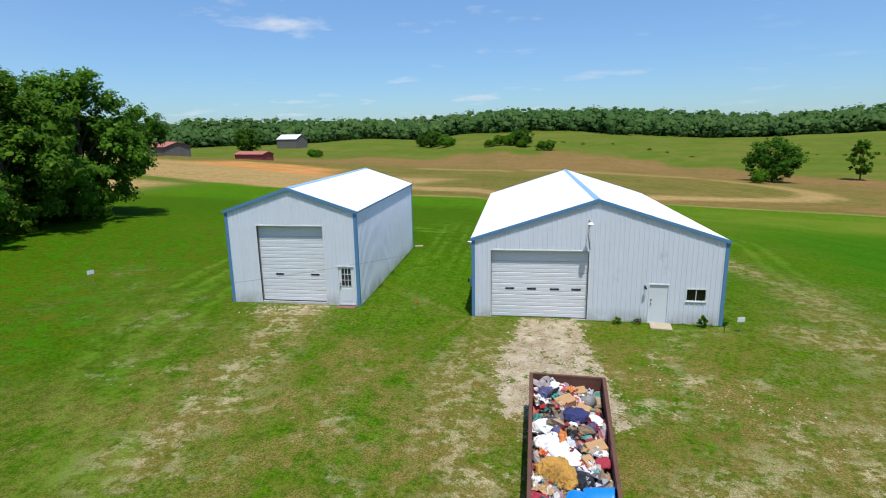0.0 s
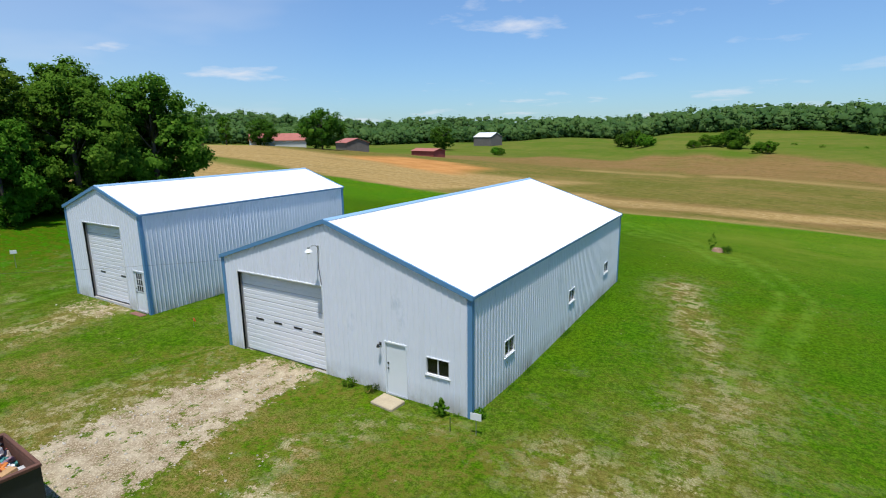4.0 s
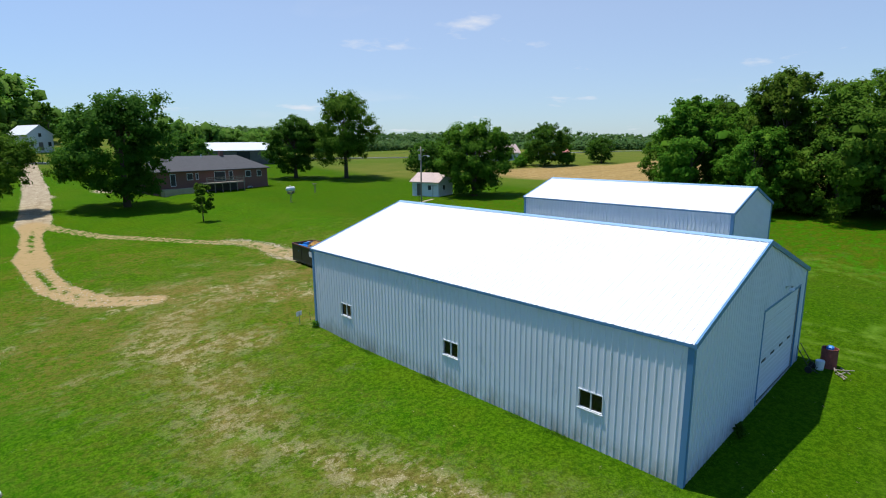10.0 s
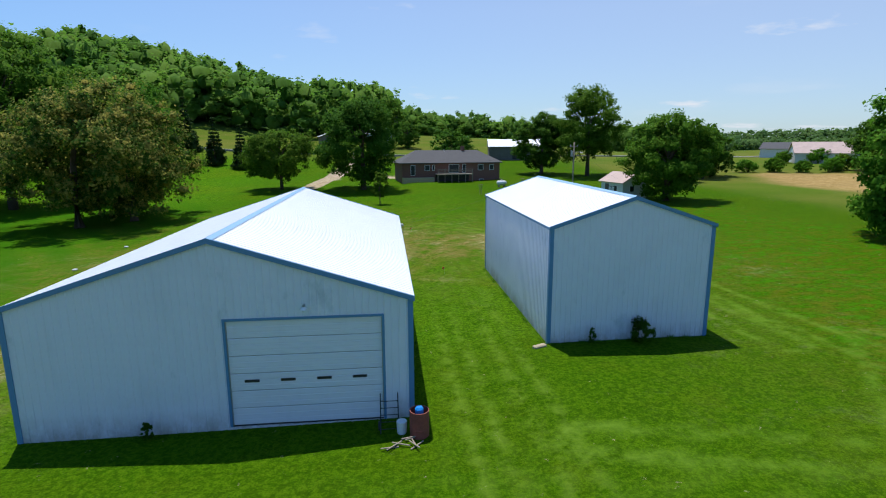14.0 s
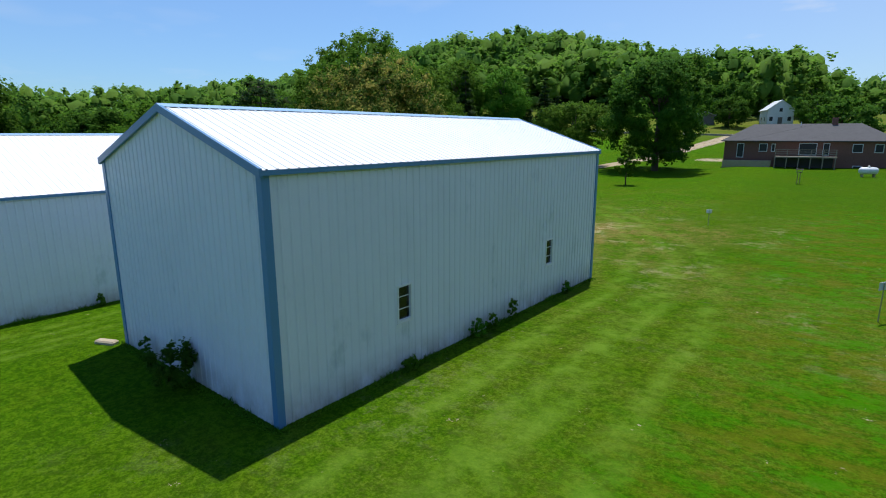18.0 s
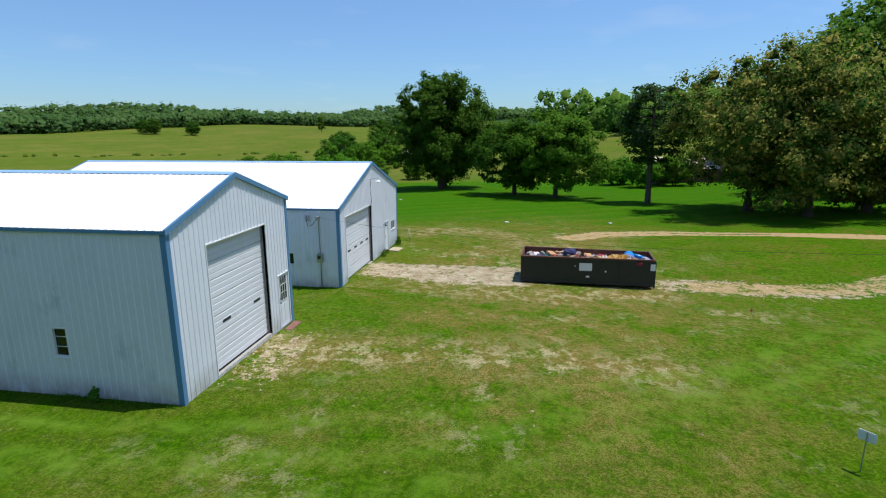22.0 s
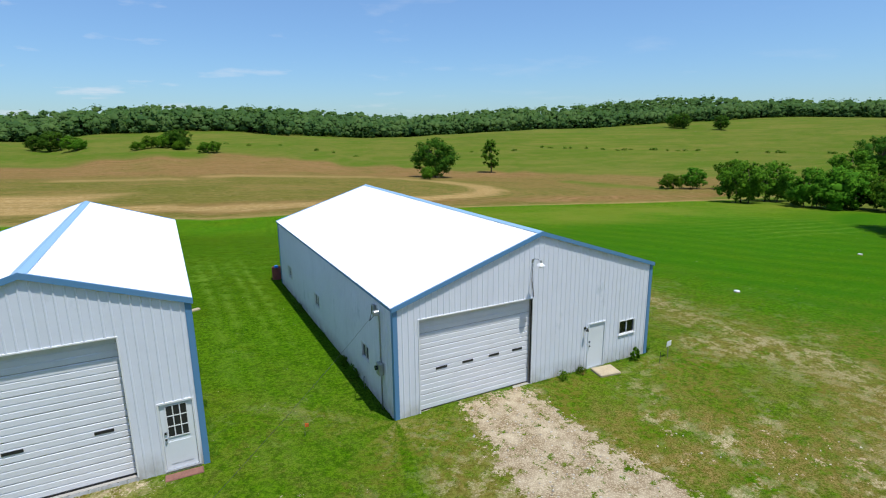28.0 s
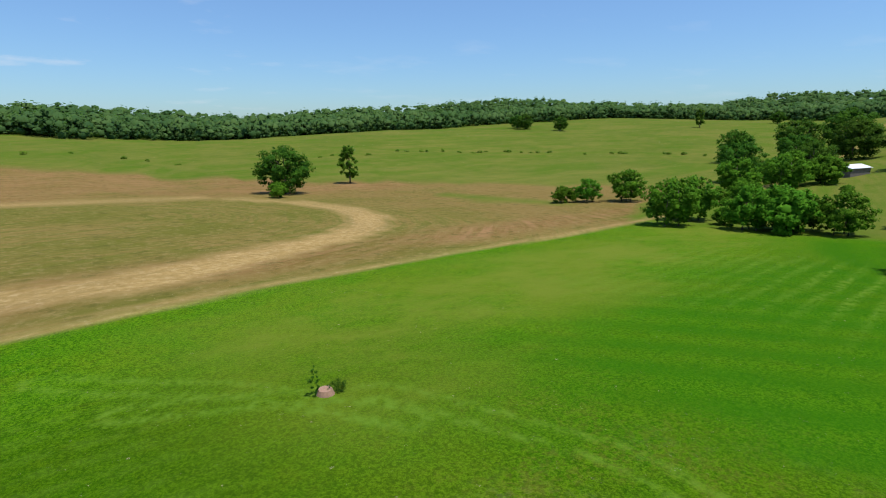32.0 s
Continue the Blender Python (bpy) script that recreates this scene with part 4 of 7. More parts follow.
opening_trim(shop, SP["rear"], 6.41, 11.22, 0.0, 3.53, M_TRIM, 0.08, 0.03)
entry_door(shop, SP["front"], 8.68, 9.64, -0.05, 1.97, trim=M_DOOR)
window(shop, SP["front"], 10.43, 11.37, 1.12, 1.76)
for u0, u1, z0, z1 in ((2.55, 3.42, 1.13, 1.8), (8.73, 9.60, 1.13, 1.8), (15.98, 16.84, 1.15, 1.78)):
    window(shop, SP["left"], u0, u1, z0, z1)
for u0, u1, z0, z1 in ((2.50, 3.37, 1.1, 1.74), (9.74, 10.61, 1.1, 1.74), (15.96, 16.84, 1.1, 1.74)):
    window(shop, SP["right"], u0, u1, z0, z1)

F2 = 0.5
tall, TP = metal_barn("tall_barn", "narrower, taller white steel barn with blue trim", -13.21, -6.0, -0.04, 14.48, F2, 0.0, 5.50, 6.70,
    front=[(1.72, 5.37, 0.03, 4.2), (6.06, 7.0, -0.06, 2.08)],
    rear=[], left=[(3.35, 3.86, 1.19, 2.10), (10.59, 11.10, 1.19, 2.10)], right=[])
overhead_door(tall, TP["front"], 1.72, 5.37, 0.05, 4.2, (2.75, 4.75), 7, 0.2, 1.53)
opening_trim(tall, TP["front"], 1.72, 5.37, 0.03, 4.2, M_FRAME, 0.04, 0.028)
entry_door(tall, TP["front"], 6.06, 7.0, -0.06, 2.08, True)
for u0, u1 in ((3.35, 3.86), (10.59, 11.10)):
    window(tall, TP["left"], u0, u1, 1.19, 2.10, 3, 1, 0.045)


# ---- trees ----
def leaf_cards(rng, centres, radii, count, size, flat=0.75, up=0.7):
    """Small leaf quads spread over and in a set of lobes, some on shoots beyond them."""
    k = len(centres)
    w = np.array([r ** 2 for r in radii]); w = w / w.sum()
    which = rng.choice(k, count, p=w)
    d = rng.normal(size=(count, 3)); d /= np.linalg.norm(d, axis=1)[:, None]
    clump = 0.12 * np.sin(d[:, 0] * 7 + which) * np.sin(d[:, 1] * 6 + 2 * which) + 0.10 * np.sin(d[:, 2] * 9 + which)
    rad = np.array(radii)[which] * (0.10 + 0.90 * rng.random(count) ** 0.7 + clump)
    sc = np.array([1, 1, flat])
    c = np.array(centres)[which] + d * rad[:, None] * sc
    mid = np.average(np.array(centres), axis=0, weights=w)
    g = c - mid; g[:, 2] *= 0.8
    g /= np.linalg.norm(g, axis=1)[:, None] + 1e-6
    soft = 0.6 * d + 0.7 * g + rng.normal(size=(count, 3)) * 0.34
    soft[:, 2] += up
    soft /= np.linalg.norm(soft, axis=1)[:, None]
    n = soft + rng.normal(size=(count, 3)) * 0.4
    n /= np.linalg.norm(n, axis=1)[:, None]
    a = np.cross(n, rng.normal(size=(count, 3))); a /= np.linalg.norm(a, axis=1)[:, None]
    b = np.cross(n, a)
    s = size * (0.6 + 0.8 * rng.random(count))[:, None]
    asp = (0.5 + 0.5 * rng.random(count))[:, None]
    q = np.stack([c - a * s * 0.5, c - b * s * 0.5 * asp, c + a * s * 0.5, c + b * s * 0.5 * asp], 1)
    return q.reshape(-1, 3), np.repeat(soft, 4, axis=0)


def clumps(rng, cs, rs, per):
    """Small sprays of leaf set over every lobe, a few standing well out."""
    oc, orr = [], []
    for c, r in zip(cs, rs):
        for k in range(per):
            d = rng.normal(size=3)
            d[2] += 0.25
            d /= np.linalg.norm(d)
            out = 0.55 + 0.45 * rng.random() + (0.14 if rng.random() < 0.1 else 0.0)
            oc.append(tuple(np.array(c) + d * r * out * np.array([1, 1, 0.8])))
            orr.append(r * (0.26 + 0.34 * rng.random()))
    return oc, orr


def blobs(rng, centres, radii, flat, fine):
    """The dense leafy heart of every lobe."""
    bm = bmesh.new()
    bmesh.ops.create_icosphere(bm, subdivisions=2 if fine else 1, radius=1.0)
    unit = np.array([v.co for v in bm.verts])
    tri = np.array([[v.index for v in f.verts] for f in bm.faces])
    bm.free()
    mid = np.mean(np.array(centres), axis=0)
    spread = np.abs(np.array(centres) - mid).max()
    co, nr, fs = [], [], []
    for k, (c, r) in enumerate(zip(centres, radii)):
        bumpy = r * (0.62 + 0.36 * (rng.random(len(unit)) - 0.5))[:, None]
        co.append(np.array(c) + unit * bumpy * np.array([1, 1, flat]))
        way = 0.45 * unit + 0.7 * (np.array(c) + unit * r - mid) / (spread + r) + np.array([0, 0, 0.45])
        nr.append(way / np.linalg.norm(way, axis=1)[:, None])
        fs.append(tri + k * len(unit))
    return np.concatenate(co), np.concatenate(nr), np.concatenate(fs)


def leafy(name, co, nrm, mat, parent=None, heart=None):
    """Leaf quads that take the light as a leafy mass, round a dense heart."""
    n = len(co) // 4
    if heart is None:
        ob = quads_mesh(name, co, mat, parent)
    else:
        hc, hn, hf = heart
        m = len(hf)
        loops = np.concatenate([np.arange(4 * n), hf.ravel() + 4 * n])
        starts = np.concatenate([np.arange(n) * 4, 4 * n + np.arange(m) * 3])
        ob = np_mesh(name, np.concatenate([co, hc]), loops, starts, np.concatenate([np.full(n, 4), np.full(m, 3)]), mat, parent)
        nrm = np.concatenate([nrm, hn[hf.ravel()]])
    ob.data.shade_smooth()
    ob.data.normals_split_custom_set(nrm.astype(np.float32))
    return ob


def lobes(rng, h, r, base, count, shape="round"):
    """Overlapping clumps over the face of a crown, and a few inside it."""
    cs, rs = [], []
    half, mid = (h - base) / 2, (h + base) / 2
    skew = rng.random() * 6.283
    for i in range(count):
        u = 1 - 2 * (i + 0.5) / count
        ang = i * 2.399963 + rng.random() * 0.9
        f = math.sqrt(max(0.0, 1 - u * u)) if u > 0 else math.sqrt(max(0.0, 1 - abs(u) ** 3.2))
        k = {"round": 1.0, "oval": 0.94 - 0.10 * u, "vase": 1.0 + 0.18 * u, "cone": 0.65 - 0.35 * u}[shape]
        size = 0.32 * r * (0.55 + 0.9 * rng.random() ** 1.5)
        uneven = 1 + 0.07 * math.sin(2 * ang + skew) + 0.06 * math.sin(3 * ang - skew + 2.5 * u)
        out = (0.66 + 0.22 * rng.random()) * uneven if i % 5 else 0.35
        cs.append((r * k * f * out * math.cos(ang), r * k * f * out * math.sin(ang), mid + (half - 0.6 * size) * u * (0.86 + 0.14 * rng.random())))
        rs.append(size)
    return cs, rs


def make_tree(name, label, seed, h, r, mat, shape="round", base=0.2, leaf=0.42, count=7000, nl=26, trunk=0.35, category="tree", lean=0.0, stems=1, group=""):
    rng = np.random.default_rng(seed)
    t = thing(name, label, category, group)
    bz = h * base
    nl = int(nl * 1.5)
    cs, rs = lobes(rng, h, r, bz, nl, shape)
    bm = bmesh.new()
    for s in range(stems):
        a = s * 6.283 / stems + 0.7
        off = (0.0 if stems == 1 else 0.28 * r)
        bx, by = off * math.cos(a), off * math.sin(a)
        tube(bm, [(bx, by, -0.25), (bx * 1.05, by * 1.05, 0.25 * h), (bx * 0.9 + lean, by * 0.9, 0.5 * h), (bx * 0.5 + lean, by * 0.5, 0.8 * h)], [trunk * 1.25, trunk * 0.85, trunk * 0.55, trunk * 0.15], 8)
    own = not group
    if own:
        part("trunk", bm, M_BARK, t, smooth=True)
    for (cx, cy, cz), rr in list(zip(cs, rs))[4: 14]:
        z0 = max(bz * 0.8, cz - 0.28 * h)
        if own:
            bm = bmesh.new()
        tube(bm, [(lean * 0.5, 0, z0), (cx * 0.5, cy * 0.5, (z0 + cz) / 2 + 0.05 * h), (cx, cy, cz)], [trunk * 0.33, trunk * 0.2, trunk * 0.06], 5)
        if own:
            part("limb", bm, M_BARK, t)
    if not own:
        part("trunk", bm, M_BARK, t, smooth=True)
    sc, sr = clumps(rng, cs, rs, 9)
    heart = blobs(rng, sc, [q * 0.52 for q in sr], 0.75, False) if own else blobs(rng, cs, [q * 0.62 for q in rs], 0.75, False)
    leafy("crown", *leaf_cards(rng, sc, sr, int(count * (2.7 if own else 1.8)), leaf * 0.95), mat, t, heart)
    return t


def pine_tree(name, label, seed, h, r, mat=None, base=0.08, leaf=0.5, count=3500, trunk=0.2, sparse=False, group=""):
    rng = np.random.default_rng(seed)
    t = thing(name, label, "tree", group)
    cs, rs = [], []
    bm = tube(bmesh.new(), [(0, 0, -0.2), (0.05, 0, h * 0.5), (0, 0, h * 0.97)], [trunk, trunk * 0.65, 0.03], 8)
    tiers = 9 if sparse else 13
    for i in range(tiers):
        f = i / (tiers - 1)
        z = h * (base + (0.96 - base) * f)
        rr = r * (1 - 0.86 * f) if not sparse else r * (0.5 + 0.5 * math.sin(math.pi * (0.15 + 0.75 * f)))
        n = 5 if sparse else 7
        for k in range(n):
            a = 6.283 * (k + rng.random()) / n
            reach = rr * (0.6 + 0.4 * rng.random())
            tip = (reach * math.cos(a), reach * math.sin(a), z - (0.1 if not sparse else -0.1) * reach)
            tube(bm, [(0, 0, z), tip], [trunk * 0.22, 0.02], 4)
            cs.append((tip[0] * 0.72, tip[1] * 0.72, tip[2])); rs.append(max(0.3, reach * 0.42))
    part("trunk", bm, M_BARK, t)
    flat = 0.7 if not sparse else 0.5
    leafy("crown", *leaf_cards(rng, cs, rs, count * 2, leaf * 0.75, flat), mat or M_NEEDLE, t, blobs(rng, cs, [q * (0.85 if not sparse else 0.5) for q in rs], flat, False))
    return t


def set_tree(t, x, y, turn=0.0, scale=1.0, sink=0.05):
    t.matrix_basis = Matrix.Translation(at_ground(x, y, sink)) @ Matrix.Rotation(turn, 4, "Z") @ Matrix.Diagonal((scale, scale, scale, 1))
    return t


def copy_tree(t, x, y, turn, scale, label=""):
    c = copy_thing(t, Matrix())
    set_tree(c, x, y, turn, scale)
    if label:
        c["label"] = label
    return c


# yard trees
set_tree(make_tree("maple_tree", "large dense dark-green maple beside the drive", 1, 17, 7.9, M_LEAFDARK, "oval", 0.05, 0.34, 17000, 36, 0.45), 4.9, -64.2)
set_tree(make_tree("young_tree", "slender young tree on the lawn", 2, 5.0, 1.35, M_LEAF, "oval", 0.16, 0.24, 1500, 12, 0.07), 1.7, -43.7)
set_tree(make_tree("shade_tree", "round green shade tree beyond the house", 3, 14, 6.2, M_LEAFDARK, "round", 0.06, 0.36, 12000, 30, 0.4), -35.4, -87)
set_tree(make_tree("shade_tree", "tall airy shade tree beyond the house", 4, 19, 7.4, M_LEAF, "round", 0.16, 0.36, 13000, 32, 0.42), -43, -78)
set_tree(make_tree("spreading_tree", "wide bright-green tree with loose shoots by the shed", 5, 12.0, 5.6, M_LEAF, "round", 0.0, 0.30, 15000, 34, 0.4), -37.2, -33.6)
set_tree(make_tree("ash_tree", "round leafy tree beside the drive", 6, 11.5, 6.2, M_LEAF, "round", 0.1, 0.30, 12000, 28, 0.28), 20.5, -69.0)
set_tree(make_tree("chestnut_tree", "huge spreading tree full of pale yellow blossom", 7, 17.5, 11.0, M_LEAFGOLD, "round", 0.03, 0.32, 26000, 46, 0.55, stems=2), 36.2, -36)
set_tree(make_tree("chestnut_tree", "broad blossoming tree with low boughs", 17, 13.5, 6.6, M_LEAFGOLD, "round", 0.02, 0.32, 16000, 34, 0.45), 37.5, -45.5)
tall_tree = set_tree(make_tree("tall_tree", "very tall green tree behind the blossoming ones", 8, 28, 10.5, M_LEAF, "round", 0.1, 0.5, 16000, 44, 0.6, group="tall trees"), 60, -56)
for x, y, s in ((50, -62, 0.72), (73, -62, 0.95), (90, -54, 0.72), (84, -84, 0.85), (62, -110, 0.70), (75, -106, 0.80), (90, -104, 0.78)):
    copy_tree(tall_tree, x, y, x, s)
set_tree(make_tree("lawn_tree", "low spreading dark tree on the lawn", 9, 11.6, 6.6, M_LEAFDARK, "round", 0.08, 0.34, 13000, 30, 0.32), 60.2, -7.4)
set_tree(make_tree("lawn_tree", "bright green spreading tree on the lawn", 10, 12.4, 6.8, M_LEAF, "round", 0.07, 0.34, 13000, 30, 0.32), 55.4, -13.6)
set_tree(make_tree("great_oak", "great round oak at the lawn's edge", 11, 21.8, 9.4, M_LEAFDARK, "round", 0.04, 0.45, 20000, 44, 0.7), 75.7, 6.8)
set_tree(pine_tree("pine_tree", "sparse old pine with a bare trunk", 12, 15, 4.8, base=0.36, leaf=0.5, count=3800, trunk=0.42, sparse=True), 48.4, -25.3)
spruce = set_tree(pine_tree("spruce_tree", "dark conical spruce beside the road", 13, 11, 3.0, count=4200, group="spruces by the road"), 36.3, -103)
for x, y, s in ((31, -95, 0.58), (44, -108, 1.1), (58, -116, 1.2), (66, -98, 1.8), (56, -123, 1.4), (73, -92, 1.75), (82, -90, 1.7), (96, -70, 1.5), (104, -60, 1.4)):
    copy_tree(spruce, x, y, x, s)

# tree clump to the west
clump_a = make_tree("clump_tree", "leafy tree in a thick clump", 21, 15, 5.6, M_LEAFOLIVE, "round", -0.06, 0.32, 16000, 32, 0.35, group="tree clump")
clump_b = make_tree("clump_tree", "dark tree in a thick clump", 22, 13.5, 5.2, M_LEAF, "oval", -0.06, 0.32, 16000, 32, 0.33, group="tree clump")
clump_c = make_tree("clump_tree", "airy tree topping a thick clump", 23, 16.5, 5.0, M_LEAFOLIVE, "round", -0.04, 0.30, 15000, 30, 0.3, group="tree clump")
set_tree(clump_a, -40.8, 21.8, 0.3), set_tree(clump_b, -41, -1.5, 1.0), set_tree(clump_c, -44.5, 7.5, 2.0)
for i, (src, x, y, s) in enumerate(((clump_a, -41, 13.5, 0.95), (clump_b, -45, 23.5, 0.92), (clump_a, -47.5, -3.5, 0.9), (clump_b, -50, 4, 1.05), (clump_c, -48, 16.5, 1.0), (clump_a, -52, 12, 1.0), (clump_b, -50.5, 22, 1.0), (clump_b, -56, 0, 0.95), (clump_b, -58, -12, 0.7), (clump_b, -38.5, 6.0, 0.72))):
    copy_tree(src, x, y, i * 1.3, s)

# bushes at the field's edge
bush_a = make_tree("bush", "bright leafy bush at the field's edge", 31, 8.5, 4.6, M_LEAFBRIGHT, "round", 0.02, 0.42, 4500, 20, 0.14, "bush", stems=3, group="bushes at the field's edge")
bush_b = make_tree("bush", "low rounded bush at the field's edge", 32, 6.0, 4.4, M_LEAFBRIGHT, "round", 0.0, 0.42, 4200, 20, 0.12, "bush", stems=3, group="bushes at the field's edge")
set_tree(bush_a, 96.5, 51), set_tree(bush_b, 100.5, 34.5, 0.0, 1.2)
for i, (src, x, y, s) in enumerate(((bush_a, 107, 51.5, 1.0), (bush_a, 99.5, 39.5, 0.88), (bush_a, 101.5, 27.5, 0.8), (bush_b, 104, 35, 1.1), (bush_b, 104, 44.5, 0.55), (bush_a, 125, 84, 0.72), (bush_a, 130, 76, 0.95), (bush_b, 121, 88, 0.7), (bush_b, 127, 66.5, 0.5), (bush_b, 132, 55.5, 0.6),
        (bush_a, 150, 57, 1.15), (bush_a, 164, 50, 1.2), (bush_b, 140, 52, 0.8), (bush_b, 158, 36, 0.4), (bush_a, 178, 52, 1.2), (bush_b, 186, 45, 1.3), (bush_b, 196, 60, 1.2), (bush_b, 112, 20, 0.8), (bush_a, 76, -30, 0.7), (bush_b, 80, -36, 0.95), (bush_b, 84, -27, 0.9), (bush_b, 76, 153, 0.72))):
    copy_tree(src, x, y, i * 1.7, s)

# lone trees in the fields
field_tree = make_tree("field_tree", "round lone tree in the brown field", 41, 15, 8.0, M_LEAFDARK, "round", 0.03, 0.6, 6000, 24, 0.35, group="field trees")
slim_tree = make_tree("field_tree", "slim lone tree at the pasture's edge", 42, 14.5, 4.2, M_LEAF, "oval", 0.10, 0.55, 3500, 18, 0.25, group="field trees")
set_tree(field_tree, 85, 164.5), set_tree(slim_tree, 123.5, 185.5)
for i, (src, x, y, s) in enumerate(((bush_b, -15, 288, 0.7), (bush_a, -10, 291, 0.75), (bush_b, -5, 294, 1.0), (field_tree, 0, 301, 0.6), (field_tree, 5, 300, 0.72), (bush_b, 3, 294, 0.8), (bush_b, 15, 279, 0.85), (bush_a, 18.5, 275, 0.7), (field_tree, -58, 346, 0.75), (slim_tree, -53, 340, 0.7), (bush_a, -46, 322, 0.95), (bush_b, -42, 318, 0.9), (field_tree, -66, 352, 0.6), (bush_b, -105, 245, 0.7), (bush_a, -100, 240, 0.5),
        (field_tree, 409, 316, 0.95), (field_tree, 418, 332, 0.85), (field_tree, 404, 276, 0.8), (slim_tree, 459, 181, 1.0), (field_tree, 534, 145, 0.7), (field_tree, 284, 100, 1.05), (field_tree, 190, 68, 0.88), (field_tree, 202, 52, 0.8), (field_tree, 218, 30, 0.9), (field_tree, 290, 74, 1.25), (field_tree, 306, 60, 1.3), (field_tree, 268, 52, 1.1), (field_tree, 250, 66, 0.9),
        (field_tree, -157, 277, 1.0), (field_tree, -108, 119, 0.9), (field_tree, -125, 108, 0.6), (slim_tree, -125, 95, 0.6), (field_tree, -150, 45, 1.0),
        (field_tree, -97, -62, 0.78), (field_tree, -15.5, -100.5, 0.68), (bush_b, -84, -66, 0.42), (bush_b, -89, -64.5, 0.5), (bush_b, -93, -66, 0.55), (bush_b, -80, -69, 0.5), (bush_b, -101, -58, 0.6), (bush_b, -75, -71, 0.45), (field_tree, -112, -53.5, 0.5), (slim_tree, -60, -62, 0.72), (field_tree, -51, -60, 0.58), (field_tree, -64, -66, 0.6), (bush_b, -104, -86, 0.6), (bush_b, -109, -84, 0.5), (bush_a, -112, -95, 0.6), (bush_b, -118, -90, 0.55), (bush_b, -122, -86, 0.5), (bush_b, -130, -90, 0.6), (bush_b, -98, -90, 0.5), (field_tree, 13, -151, 0.6), (field_tree, -7, -154, 0.62), (field_tree, 17, -174, 0.8), (slim_tree, -4, -178, 0.85), (slim_tree, 9, -183, 0.9), (slim_tree, -150, -100, 0.8), (field_tree, -152, -37.5, 1.3), (bush_a, -140, -84, 0.6))):
    copy_tree(src, x, y, i * 2.1, s)


def woods(name, label, seed, spots, tall, wide, cards, leaf, mat, nl=18):
    """A wood as one mass of leaves on many separate crowns."""
    rng = np.random.default_rng(seed)
    proto = []
    for k in range(6):
        cs, rs = lobes(rng, 1.0, 0.36, 0.0, nl, ("round", "oval", "round")[k % 3])
        rs = [1.4 * q for q in rs]
        proto.append((*leaf_cards(rng, *clumps(rng, cs, rs, 5), cards, 0.72 * leaf / wide, 1.3, 1.3), *blobs(rng, cs, [0.95 * q for q in rs], 1.3, False)))
    blocks, turned, hearts, hturn, hfaces, count = [], [], [], [], [], 0
    for i, (x, y) in enumerate(spots):
        h = tall * (0.7 + 0.6 * rng.random())
        w = wide * (0.75 + 0.5 * rng.random()) / 0.72
        a = rng.random() * 6.283
        q, nq, hc, hn, hf = proto[i % 6]
        c, s = math.cos(a), math.sin(a)
        ground_z = float(lie(x, y)) - 0.4
        for src, places, dirs in ((q, blocks, None), (hc, hearts, None), (nq, None, turned), (hn, None, hturn)):
            rx, ry = src[:, 0] * c - src[:, 1] * s, src[:, 0] * s + src[:, 1] * c
            if dirs is None:
                places.append(np.stack([x + w * rx, y + w * ry, ground_z + h * src[:, 2]], -1))
            else:
                dirs.append(np.stack([rx, ry, src[:, 2]], -1))
        hfaces.append(hf + count)
        count += len(hc)
    ob = leafy(name, np.concatenate(blocks), np.concatenate(turned), mat, None, (np.concatenate(hearts), np.concatenate(hturn), np.concatenate(hfaces)))
    tone = rng.uniform(-0.3, 0.7, len(spots))
    each = np.concatenate([np.repeat(tone, [len(p) for p in blocks]), np.repeat(tone, [len(p) for p in hearts])])
    ob.data.attributes.new("tone", "FLOAT", "POINT").data.foreach_set("value", each.astype(np.float32))
    return tagged(ob, label, "woods", kind="stuff")


def scatter(seed, n, x0, x1, y0, y1, keep, gap):
    rng = np.random.default_rng(seed)
    grid, out = {}, []
    for x, y in zip(rng.uniform(x0, x1, n), rng.uniform(y0, y1, n)):
        if not keep(x, y):
            continue
        k = (int(x // gap), int(y // gap))
        if any((x - a) ** 2 + (y - b) ** 2 < gap * gap for i in (-1, 0, 1) for j in (-1, 0, 1) for a, b in grid.get((k[0] + i, k[1] + j), ())):
            continue
        grid.setdefault(k, []).append((x, y))
        out.append((x, y))
    return out


def on_hill(x, y):
    return y < float(hill_edge(x)) + 4 * math.sin(x / 17.0) and y > -450 and x > -140 + 0.5 * (y + 215)


woods("hill_woods", "green broadleaf woods on the steep hillside", 51, scatter(61, 14000, -230, 330, -450, 20, on_hill, 8.6), 17.5, 19, 640, 1.5, M_FOREST, 12)


def ring_spots(seed, n, near, deep, gap, a0=-180, a1=104):
    """Places for trees in a belt behind the wood's edge."""
    rng = np.random.default_rng(seed)
    az = np.radians(rng.uniform(a0, a1, n))
    e = far_land(np.sin(az), np.cos(az))[0]
    r = e + rng.uniform(near, deep, n)
    grid, out = {}, []
    for x, y in zip(r * np.sin(az), r * np.cos(az)):
        k = (int(x // gap), int(y // gap))
        if any((x - a) ** 2 + (y - b) ** 2 < gap * gap for i in (-1, 0, 1) for j in (-1, 0, 1) for a, b in grid.get((k[0] + i, k[1] + j), ())):
            continue
        grid.setdefault(k, []).append((x, y))
        out.append((x, y))
    return out


woods("far_woods", "long belt of distant broadleaf woods", 52, ring_spots(62, 7000, 0, 50, 7.0), 14, 17, 150, 1.8, M_FAR, 9)
woods("ridge_woods", "wooded ridge rising behind the far woods", 53, ring_spots(63, 9000, 50, 230, 10.5), 14, 24, 90, 2.6, M_FAR, 7)


